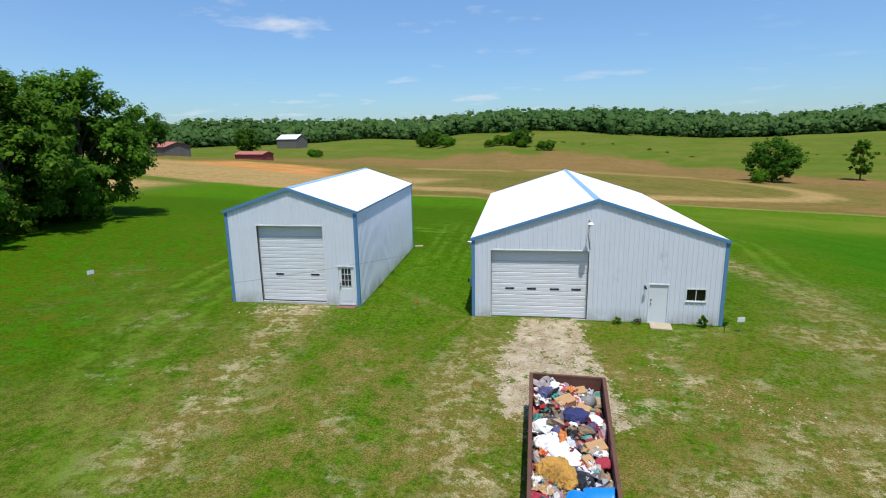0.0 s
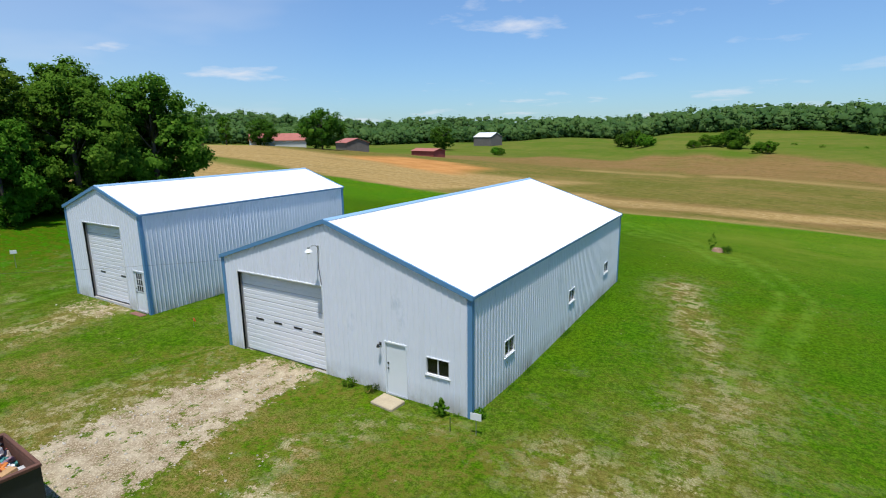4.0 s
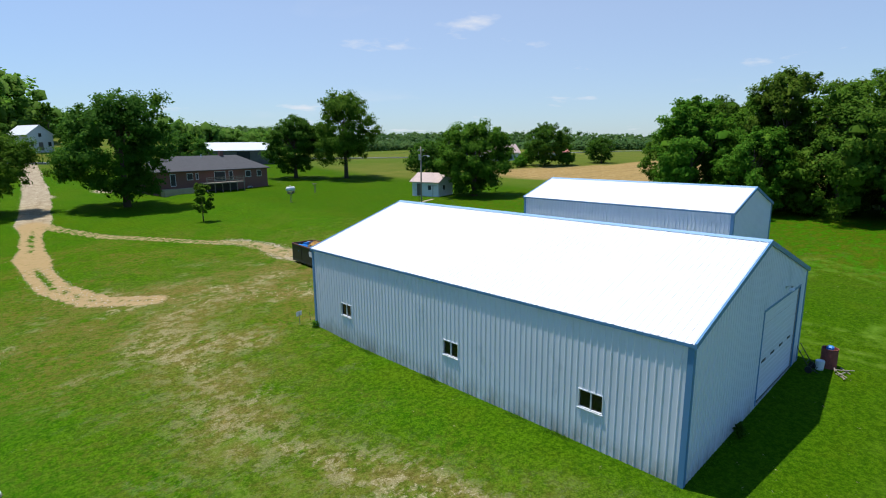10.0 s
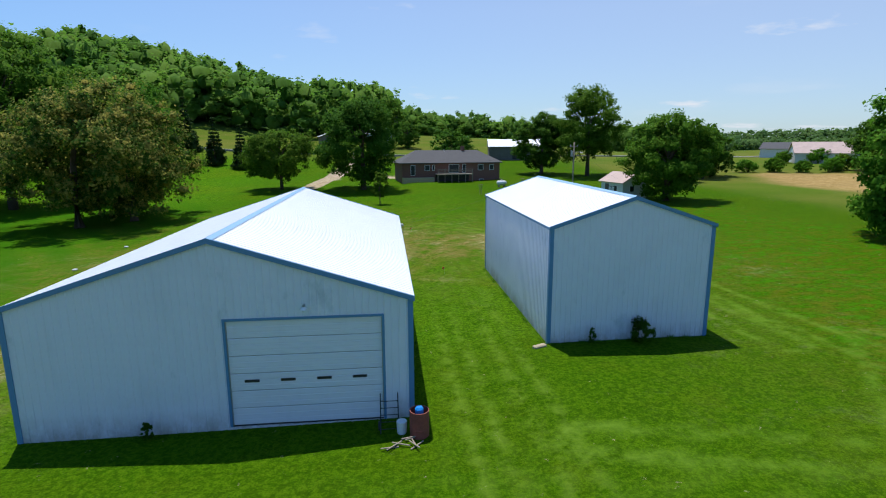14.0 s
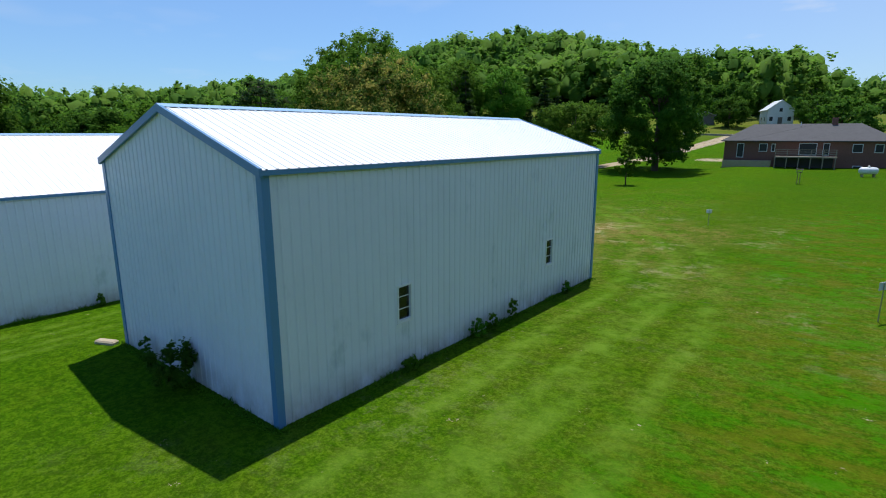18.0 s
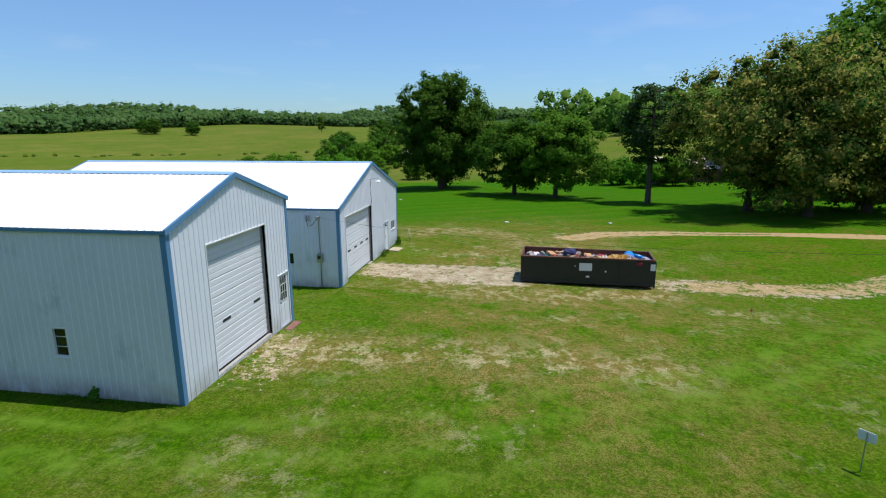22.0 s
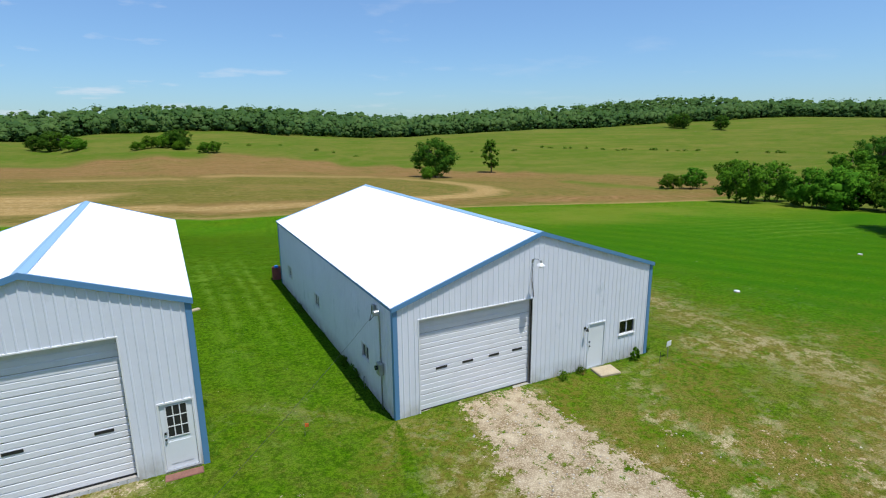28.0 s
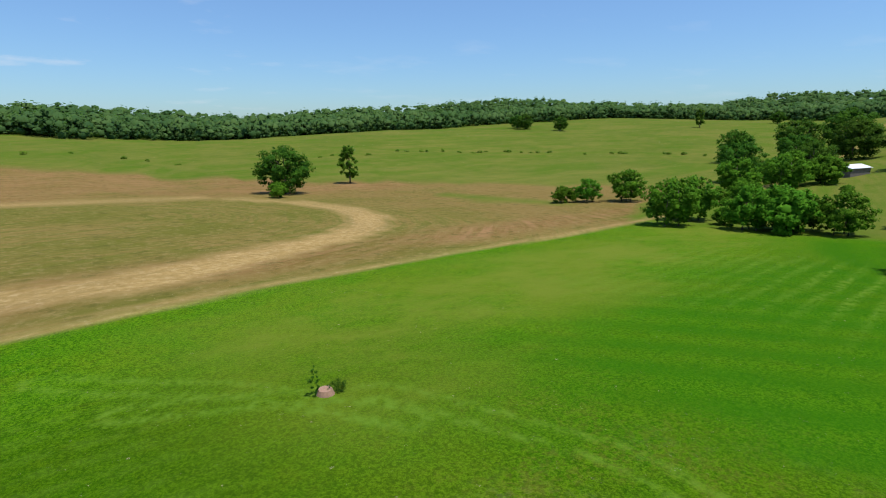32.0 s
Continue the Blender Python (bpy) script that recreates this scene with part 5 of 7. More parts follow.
def along(pts, step, spread, seed):
    rng = np.random.default_rng(seed)
    out = []
    for (ax, ay), (bx, by) in zip(pts, pts[1:]):
        n = int(math.hypot(bx - ax, by - ay) / step)
        out += [(ax + (bx - ax) * (k + rng.random()) / n + rng.normal() * spread, ay + (by - ay) * (k + rng.random()) / n + rng.normal() * spread) for k in range(n) if rng.random() < 0.6]
    return out


rows = along(((150, 285), (196, 257), (230, 246), (270, 237), (291, 197), (311, 170), (314, 150), (310, 120)), 5.0, 0.8, 71) + along(((20, 330), (60, 318), (110, 300)), 9.0, 2.0, 72)
woods("hedge_shrubs", "low straggling shrubs along an old fence line", 54, rows, 1.7, 3.2, 40, 0.6, M_LEAF)


# ---- buildings round about ----
def gable_house(name, label, category, x, y, turn, w, l, eave, peak, wall, roof, base=None, over=0.35, doors=(), windows=(), lean=None):
    """A simple gabled building; w along local x (gable ends), l along local y. doors, windows: (side, u, width, z0, z1)."""
    z = float(lie(x, y)) if base is None else base
    b = thing(name, label, category, at=pose(x, y, z, 0, 0, turn))
    hw, hl = w / 2, l / 2
    for s in (-1, 1):
        link_mesh("wall", [(s * hw, -hl, -0.6), (s * hw, hl, -0.6), (s * hw, hl, eave), (s * hw, -hl, eave), (s * (hw - 0.15), -hl, -0.6), (s * (hw - 0.15), hl, -0.6), (s * (hw - 0.15), hl, eave), (s * (hw - 0.15), -hl, eave)],
                  [(0, 1, 2, 3), (7, 6, 5, 4), (0, 4, 5, 1), (3, 2, 6, 7), (0, 3, 7, 4), (1, 5, 6, 2)], wall, b)
        a, c = s * hl, s * (hl - 0.15)
        e = hw - 0.152
        link_mesh("gable_wall", [(-e, a, -0.6), (e, a, -0.6), (e, a, eave), (0, a, peak), (-e, a, eave), (-e, c, -0.6), (e, c, -0.6), (e, c, eave), (0, c, peak), (-e, c, eave)],
                  [(0, 1, 2, 3, 4), (9, 8, 7, 6, 5), (0, 5, 6, 1), (1, 6, 7, 2), (2, 7, 8, 3), (3, 8, 9, 4), (4, 9, 5, 0)], wall, b)
    k = (peak - eave) / hw
    for s in (-1, 1):
        x0, z0 = s * (hw + over), eave - k * over + 0.04
        t = 0.1
        link_mesh("roof", [(x0, -hl - over, z0), (x0, hl + over, z0), (0, hl + over, peak + 0.04), (0, -hl - over, peak + 0.04), (x0, -hl - over, z0 + t), (x0, hl + over, z0 + t), (0, hl + over, peak + 0.04 + t), (0, -hl - over, peak + 0.04 + t)],
                  [(0, 1, 2, 3), (7, 6, 5, 4), (0, 4, 5, 1), (3, 2, 6, 7), (0, 3, 7, 4), (1, 5, 6, 2)], roof, b)

    def put(nm, side, u, wd, z0, z1, mat, proud):
        bm = bmesh.new()
        if side in "ew":
            s = 1 if side == "e" else -1
            xa, xb = sorted((s * (hw - 0.05), s * (hw + proud)))
            box(bm, xa, xb, u - wd / 2, u + wd / 2, z0, z1, 0.01)
        else:
            s = 1 if side == "n" else -1
            ya, yb = sorted((s * (hl - 0.05), s * (hl + proud)))
            box(bm, u - wd / 2, u + wd / 2, ya, yb, z0, z1, 0.01)
        return part(nm, bm, mat, b)

    for side, u, wd, z0, z1 in doors:
        put("door", side, u, wd, z0, z1, M_BOARD if wall is not M_BOARD else M_SEAL, 0.03)
    for side, u, wd, z0, z1 in windows:
        f = put("window", side, u, wd, z0, z1, M_FRAME, 0.04)
        g = put("pane", side, u, wd - 0.16, z0 + 0.08, z1 - 0.08, M_SEAL, 0.052)
        g.parent = f
    return b


# brick ranch house with a deck at the back
H = thing("ranch_house", "long low red-brick house with a dark shingle roof", "house", at=pose(-12.2, -79.3, 0.3, 0, 0, 8.0))
HL, HW, HE, HP = 10.4, 4.6, 4.95, 7.3
for nm, d in (("wall", (-HL, HL, HW - 0.25, HW, -1.2, HE)), ("wall", (-HL, HL, -HW, -HW + 0.25, -1.2, HE)), ("wall", (-HL, -HL + 0.25, -HW + 0.252, HW - 0.252, -1.2, HE)), ("wall", (HL - 0.25, HL, -HW + 0.252, HW - 0.252, -1.2, HE))):
    boxed(nm, d, M_BRICK, H)
o = 0.5
rz, rl = HE - 0.12, HL - HW + 1.0
hip = [(-HL - o, -HW - o, rz), (HL + o, -HW - o, rz), (HL + o, HW + o, rz), (-HL - o, HW + o, rz), (-rl, 0, HP), (rl, 0, HP)]
link_mesh("roof", hip + [(p[0], p[1], p[2] - 0.14) for p in hip[:4]], [(0, 1, 5, 4), (2, 3, 4, 5), (1, 2, 5), (3, 0, 4), (6, 9, 8, 7), (0, 6, 7, 1), (1, 7, 8, 2), (2, 8, 9, 3), (3, 9, 6, 0)], M_SHINGLE, H, "dark grey shingled hip roof")
boxed("chimney", (-3.9, -3.2, -0.3, 0.4, HP - 0.9, HP + 0.85), M_BRICK, H, bevel=0.02)
boxed("vent_pipe", (0.6, 0.72, 0.5, 0.62, HP - 0.5, HP + 0.25), M_FRAME, H)
boxed("foundation", (4.0, HL + 0.03, HW + 0.002, HW + 1.3, -1.0, 1.9), M_CONC, H, "pale block patio wall", 0.03)
for u, wd, z0, z1 in ((8.2, 0.95, 2.3, 4.4), (5.2, 1.1, 3.2, 4.4), (3.9, 0.5, 3.2, 4.4), (-0.4, 2.2, 2.75, 4.5), (-2.6, 0.8, 2.75, 4.5), (-6.2, 1.2, 3.2, 4.4), (-6.4, 1.0, 0.5, 1.4), (-8.6, 1.0, 3.2, 4.4)):
    f = boxed("window", (u - wd / 2, u + wd / 2, HW - 0.06, HW + 0.05, z0, z1), M_FRAME, H, bevel=0.01)
    boxed("pane", (u - wd / 2 + 0.08, u + wd / 2 - 0.08, HW + 0.04, HW + 0.062, z0 + 0.09, z1 - 0.09), M_SEAL, f)
dk = boxed("deck", (-3.8, 3.6, HW + 0.004, HW + 2.6, 2.45, 2.63), M_WOOD, H, "weathered wooden deck")
for i in range(6):
    u = -3.7 + i * 1.44
    boxed("post", (u, u + 0.12, HW + 2.46, HW + 2.58, -1.2, 2.45), M_WOOD, dk)
    boxed("rail_post", (u, u + 0.1, HW + 2.48, HW + 2.58, 2.63, 3.6), M_WOOD, dk)
for z in (2.95, 3.25, 3.55):
    boxed("rail", (-3.8, 3.6, HW + 2.5, HW + 2.57, z, z + 0.08), M_WOOD, dk)
# black panel gives the shade under the deck as a surface colour
boxed("under_deck_shade", (-3.6, 3.5, HW + 0.003, HW + 0.12, -1.0, 2.44), M_SEAL, H, "black panel painted as the shade below the deck")
boxed("shutter_box", (-HL - 1.6, -HL - 0.004, -1.0, 2.6, -0.8, 1.3), M_BOARD, H)

gable_house("garden_shed", "small white shed with a pale rusty roof", "shed", -34.2, -40.2, 12, 4.2, 5.2, 2.3, 3.5, M_WHITEBOARD, M_PINKROOF, doors=(("e", -1.2, 0.9, 0, 1.95),), windows=(("e", 0.9, 0.8, 0.9, 1.8), ("n", 0.6, 0.8, 0.9, 1.8)))
gable_house("hay_barn", "brown barn with a shiny pale roof", "barn", -38.5, -124, 82, 10, 17, 3.6, 5.6, M_BOARD, M_GREYROOF, doors=(("e", 0, 3.5, 0, 3.2),))
gable_house("white_farmhouse", "white two-storey farmhouse across the road", "house", 3, -161, 20, 6.4, 9.5, 4.2, 6.6, M_WHITEBOARD, M_GREYROOF, doors=(("n", 0, 1.1, 0, 2.1),), windows=(("n", -2.2, 1, 1, 2.3), ("n", 2.2, 1, 1, 2.3), ("n", 0, 0.9, 3.5, 4.6), ("e", -2, 1, 1, 2.3), ("e", 2, 1, 1, 2.3)))
gable_house("carport", "dark open carport with a pale roof", "shed", 21, -158, 15, 5, 5.5, 2.5, 3.4, M_BOARD, M_GREYROOF)
gable_house("white_bungalow", "white bungalow with a pinkish roof among bushes", "house", -107, -88, 62, 8, 13, 2.4, 4.9, M_WHITEBOARD, M_PINKROOF, windows=(("n", 0, 1.1, 3.4, 4.6), ("n", -2.5, 1.1, 1, 2.2), ("e", 3, 1.1, 1, 2.2)))
gable_house("orange_roofed_shed", "low shed with an orange metal roof", "shed", -124, -78, 60, 5, 9, 2.0, 3.2, M_WHITEBOARD, M_REDROOF)
gable_house("blue_cottage", "pale blue cottage seen far behind trees", "house", -122, -118, 40, 8, 14, 2.6, 4.4, M_WHITEBOARD, M_SHINGLE)
gable_house("red_cattle_barn", "long red open-sided barn with a pale roof", "barn", -125, 57, 22, 11, 23, 3.0, 4.8, M_RED, M_GREYROOF, doors=(("e", -9, 4, 0, 3), ("e", -3, 4, 0, 3), ("e", 4, 4, 0, 3), ("e", 10, 4, 0, 3)))
gable_house("red_lean_shed", "dark red shed beside the cattle barn", "shed", -119.5, 76.5, 22, 8, 8, 2.6, 3.8, M_RED, M_GREYROOF)
gable_house("red_roofed_house", "low farmhouse with an orange-red roof", "house", -128, 118, -35, 9, 18, 2.2, 4.4, M_WHITEBOARD, M_REDROOF)
gable_house("red_roofed_shed", "grey shed with a red metal roof", "shed", -115, 142, 60, 8.5, 13, 3.0, 4.5, M_BOARD, M_REDROOF, doors=(("e", 1, 2.5, 0, 2.2),))
gable_house("field_shed", "low open red-roofed shed in the field", "shed", -98, 168, 75, 6, 13.4, 2.1, 3.0, M_RED, M_REDROOF, doors=(("e", 0, 6, 0, 1.6),))
gable_house("grey_barn", "tall weathered grey barn with a pale roof", "barn", -156, 337, 70, 11, 18, 6.0, 9.0, M_BOARD, M_GREYROOF, doors=(("e", 0, 4, 0, 4),))
gable_house("farm_shed", "small grey shed behind bushes", "shed", 207, 43, 70, 6, 10, 2.6, 3.4, M_BOARD, M_GREYROOF)
gable_house("roadside_house", "pale house half hidden behind the lawn trees", "house", 90, -40, 15, 9, 14, 2.8, 4.8, M_BRICK, M_PINKROOF)


# ---- things on and round the barns ----
def wall_lamp(x, y, z, s=-1, reach=0.75):
    t = thing("wall_lamp", "gooseneck barn lamp with a white dome shade", "lamp", at=pose(x, y, z))
    part("bracket", box(bmesh.new(), -0.06, 0.06, -0.02 if s < 0 else -0.04, 0.04 if s < 0 else 0.02, -0.12, 0.12, 0.01), M_STEEL, t)
    part("arm", tube(bmesh.new(), [(0, 0, 0), (0, s * 0.2, 0.16), (0, s * 0.5, 0.2), (0, s * reach, 0.1)], 0.025, 8), M_STEEL, t, smooth=True)
    bm = bmesh.new()
    bmesh.ops.create_cone(bm, cap_ends=False, segments=20, radius1=0.24, radius2=0.09, depth=0.17)
    bmesh.ops.translate(bm, verts=bm.verts, vec=(0, s * reach, -0.02))
    part("shade", bm, M_FRAME, t, smooth=True)
    bm = bmesh.new()
    bmesh.ops.create_uvsphere(bm, u_segments=12, v_segments=8, radius=0.13)
    bmesh.ops.translate(bm, verts=bm.verts, vec=(0, s * reach, -0.12))
    part("bulb", bm, M_FRAME, t, smooth=True)
    part("photocell", box(bmesh.new(), -0.05, 0.05, s * reach - 0.05, s * reach + 0.05, 0.065, 0.19, 0.015), M_STEEL, t)
    return t


front_lamp = wall_lamp(5.72, -0.012, 5.05)
front_lamp.scale = (0.65, 0.65, 0.65)
door_lamp = thing("door_lamp", "small black lamp on the wall beside the door", "lamp", at=pose(8.5, -0.03, 1.82))
part("base_plate", box(bmesh.new(), -0.05, 0.05, 0.0, 0.02, -0.06, 0.06, 0.008), M_BLACK, door_lamp)
part("lamp_arm", tube(bmesh.new(), [(0, 0, 0), (0, -0.08, 0.02), (0, -0.13, 0.0)], 0.012, 6), M_BLACK, door_lamp)
part("shade", tube(bmesh.new(), [(0, -0.13, 0.04), (0, -0.13, 0.0), (0, -0.13, -0.08)], [0.02, 0.045, 0.07], 10), M_BLACK, door_lamp)
rear_lamp = wall_lamp(3.35, 19.382, 3.95, 1, 0.4)
rear_lamp.scale = (0.5, 0.5, 0.5)
cable = part("lamp_cable", tube(bmesh.new(), [(5.72, -0.035, 4.95), (5.70, -0.03, 4.3), (5.80, -0.035, 3.63)], 0.014, 6), M_SEAL)
tagged(cable, "thin dark cable running down the wall", "cable")

meter = thing("electric_meter", "grey electric meter with conduit on the wall", "electric meter", at=pose(-0.03, 1.05, 0))
part("conduit", tube(bmesh.new(), [(-0.06, 0, -0.3), (-0.06, 0, 3.35), (-0.08, 0, 3.62), (-0.2, 0, 3.7)], 0.03, 8), M_STEEL, meter, smooth=True)
part("meter_box", box(bmesh.new(), -0.2, -0.02, -0.15, 0.15, 1.35, 1.8, 0.015), M_STEEL, meter)
bm = bmesh.new()
bmesh.ops.create_cone(bm, cap_ends=True, segments=16, radius1=0.085, radius2=0.08, depth=0.1)
bmesh.ops.rotate(bm, verts=bm.verts, cent=(0, 0, 0), matrix=Matrix.Rotation(radians(90), 3, "Y"))
bmesh.ops.translate(bm, verts=bm.verts, vec=(-0.24, 0, 1.64))
part("meter_glass", bm, M_GLASS, meter)
part("weatherhead", box(bmesh.new(), -0.3, -0.06, -0.08, 0.08, 3.6, 3.78, 0.03), M_STEEL, meter)
part("wire_loop", tube(bmesh.new(), [(-0.25, 0, 3.62), (-0.33, 0.25, 3.35), (-0.25, 0.5, 3.25), (-0.12, 0.62, 3.5), (-0.1, 0.6, 3.75)], 0.014, 6), M_SEAL, meter)
boxed("junction_box", (-0.1, -0.004, 0.5, 0.72, 3.5, 3.8), M_STEEL, meter, bevel=0.01)

stub = part("vent_pipe", tube(bmesh.new(), [(-0.16, 2.85, -0.2), (-0.16, 2.85, 0.42), (-0.16, 2.78, 0.5)], 0.035, 8), M_STEEL)
tagged(stub, "short grey pipe standing beside the wall", "pipe")

step = part("door_step", box(bmesh.new(), -0.5, 0.5, -0.36, 0.36, -0.12, 0.06, 0.03), M_CONC)
step.matrix_basis = Matrix.Translation((9.2, -0.62, float(lie(9.2, -0.62)) + 0.05)) @ Euler((radians(3), 0, radians(-7))).to_matrix().to_4x4()
tagged(step, "worn pale concrete slab before the entry door", "step")
step2 = part("door_step", box(bmesh.new(), -0.5, 0.5, -0.16, 0.16, -0.16, 0.03, 0.02), M_BRICK)
step2.matrix_basis = Matrix.Translation((-6.67, -0.33, 0.40))
tagged(step2, "low reddish brick step at the glazed door", "step")
stone = part("corner_stone", box(bmesh.new(), -0.35, 0.3, -0.12, 0.12, -0.05, 0.10, 0.04), M_CONC)
stone.matrix_basis = pose(-5.55, 14.85, float(lie(-5.55, 14.85)), 0, 0, 25)
tagged(stone, "pale flat stone lying in the grass", "stone")


# ---- roll-off container with its rubbish ----
DX, DY, DT = 3.8, -12.72, -3.3
dz = float(lie(DX, DY))
D = thing("rubbish_container", "black roll-off steel container with rusty inner walls", "dumpster", at=pose(DX, DY, dz, 0, 0, DT))
DW, DL, DH = 1.19, 3.45, 1.5
boxed("floor", (-DW, DW, -DL, DL, 0.16, 0.24), M_BLACK, D)
for s in (-1, 1):
    xa, xb = sorted((s * DW, s * (DW - 0.05)))
    boxed("side_wall", (xa, xb, -DL, DL, 0.24, DH), M_BLACK, D, "black painted side wall")
    xa, xb = sorted((s * (DW - 0.052), s * (DW - 0.06)))
    boxed("inner_lining", (xa, xb, -DL + 0.06, DL - 0.06, 0.25, DH - 0.01), M_RUST, D, "rusty inner face")
    xa, xb = sorted((s * (DW + 0.05), s * (DW - 0.07)))
    boxed("top_rail", (xa, xb, -DL - 0.02, DL + 0.02, DH, DH + 0.09), M_RUST, D, "rusty worn top rail", 0.012)
    xa, xb = sorted((s * (DW + 0.04), s * (DW + 0.001)))
    boxed("bottom_rail", (xa, xb, -DL, DL, 0.14, 0.28), M_BLACK, D, bevel=0.01)
    for k in (-1.72, 0.75, 1.95):
        boxed("seam", (xa + 0.012 if s < 0 else xa, xb if s < 0 else xb - 0.012, k - 0.02, k + 0.02, 0.285, DH - 0.002), M_BLACK, D)
    xa, xb = sorted((s * 0.62, s * 0.5))
    boxed("skid", (xa, xb, -DL + 0.1, DL - 0.1, 0.0, 0.158), M_BLACK, D)
    for y in (-DL + 0.35, DL - 0.3):
        bm = bmesh.new()
        bmesh.ops.create_cone(bm, cap_ends=True, segments=16, radius1=0.13, radius2=0.13, depth=0.22)
        bmesh.ops.rotate(bm, verts=bm.verts, cent=(0, 0, 0), matrix=Matrix.Rotation(radians(90), 3, "Y"))
        bmesh.ops.translate(bm, verts=bm.verts, vec=(s * 0.86, y, 0.11))
        part("roller", bm, M_RUST, D)
boxed("front_wall", (-DW + 0.052, DW - 0.052, DL - 0.05, DL, 0.24, DH), M_BLACK, D)
boxed("front_lining", (-DW + 0.062, DW - 0.062, DL - 0.062, DL - 0.052, 0.25, DH - 0.01), M_RUST, D)
boxed("front_rail", (-DW + 0.072, DW - 0.072, DL - 0.06, DL + 0.03, DH, DH + 0.09), M_RUST, D, bevel=0.012)
gate = boxed("tailgate", (-DW + 0.052, DW - 0.052, -DL, -DL + 0.05, 0.3, DH), M_BLACK, D, "black tailgate with upright bars")
boxed("gate_rail", (-DW + 0.072, DW - 0.072, -DL - 0.04, -DL + 0.05, DH, DH + 0.09), M_RUST, gate, bevel=0.012)
for x in (-1.12, -0.42, 0.42, 1.12):
    boxed("gate_post", (x - 0.05, x + 0.05, -DL - 0.09, -DL - 0.002, 0.05, DH), M_BLACK, gate, bevel=0.012)
boxed("gate_notice", (-0.3, 0.25, -DL - 0.012, -DL - 0.003, 0.75, 1.2), M_FRAME, gate, "white notice plate")
boxed("hook_bar", (-0.7, 0.7, -DL - 0.14, -DL - 0.095, 0.3, 0.42), M_BLACK, gate)
for y0, y1, z0, z1 in ((0.0, 0.66, 0.86, 1.28), (0.12, 0.3, 0.5, 0.6), (-0.75, -0.66, 0.82, 0.9), (-3.2, -2.95, 1.0, 1.35)):
    boxed("notice_plate", (-DW - 0.012, -DW - 0.002, y0 - 0.3, y1 - 0.3, z0, z1), M_FRAME, D, "pale notice plate")
boxed("notice_plate", (DW + 0.002, DW + 0.012, -0.3, 0.36, 0.86, 1.28), M_FRAME, D)



def narrow(y):
    """The container tapers towards its tailgate."""
    return 0.925 + 0.085 * max(-1.05, min(1.05, y / DL))


for ob in D.children_recursive:
    for v in ob.data.vertices:
        v.co.x *= narrow(v.co.y)

_k = Nodes("mixed_rubbish")
_r = _k.rand(True)
_cr = _k.t.nodes.new("ShaderNodeValToRGB")
_cr.color_ramp.interpolation = "CONSTANT"
_el = _cr.color_ramp.elements
for i, c in enumerate(((0.62, 0.58, 0.54), (0.30, 0.05, 0.05), (0.36, 0.23, 0.12), (0.70, 0.70, 0.70), (0.05, 0.045, 0.05), (0.45, 0.32, 0.2), (0.55, 0.45, 0.40), (0.09, 0.09, 0.2), (0.5, 0.12, 0.10), (0.20, 0.13, 0.09), (0.75, 0.70, 0.66), (0.08, 0.3, 0.28), (0.14, 0.12, 0.12), (0.42, 0.36, 0.34), (0.5, 0.3, 0.35), (0.26, 0.18, 0.10))):
    if i < 2:
        _el[i].position = i / 16
        e = _el[i]
    else:
        e = _el.new(i / 16)
    e.color = (*c, 1)
_k.put(_cr.inputs[0], _r)
_k.bump(_k.noise(14, 3), 0.4, 0.03)
M_JUNK = _k.done(_k.mix(_k.noise(7, 3, 0.6, None, 0.35, 0.7), _k.mix(0.3, _cr.outputs[0], (0, 0, 0)), _cr.outputs[0]), 0.8)
M_STRAW = plain("ochre_straw", (0.50, 0.27, 0.050), 0.9, 0.5, 14.0, 0, 0.8)
M_CARD = plain("brown_cardboard", (0.46, 0.27, 0.12), 0.85, 0.25, 4.0)
M_BLUE = plain("bright_blue_plastic", (0.015, 0.22, 0.62), 0.35, 0.2, 3.0, 0, 0.05)
M_BAG = plain("white_plastic_sheet", (0.78, 0.77, 0.75), 0.4, 0.15, 6.0, 0, 0.5)
M_BLACKBAG = plain("black_plastic_sheet", (0.02, 0.02, 0.022), 0.3, 0.3, 6.0, 0, 0.6)
M_NAVY = plain("navy_cloth", (0.03, 0.035, 0.12), 0.9, 0.4, 9.0)
M_CRIMSON = plain("crimson_cloth", (0.35, 0.03, 0.05), 0.9, 0.4, 9.0)

DM = pose(DX, DY, dz, 0, 0, DT)


def crumple(bm, amount, seed, freq=3.0):
    for v in bm.verts:
        n = noise.noise_vector(v.co * freq + Vector((seed * 3.1, seed * 1.7, 0)))
        v.co += n * amount


def heap_top(x, y):
    return 1.20 + 0.10 * max(0.0, min(1.0, (y - 0.5) / 1.5)) + 0.16 * math.sin(x * 2.1 + y * 1.3) + 0.12 * math.sin(y * 2.4 - x) - 0.22 * (abs(x) / DW) ** 3 - 0.3 * max(0.0, (abs(y) - 3.0) / 0.4)


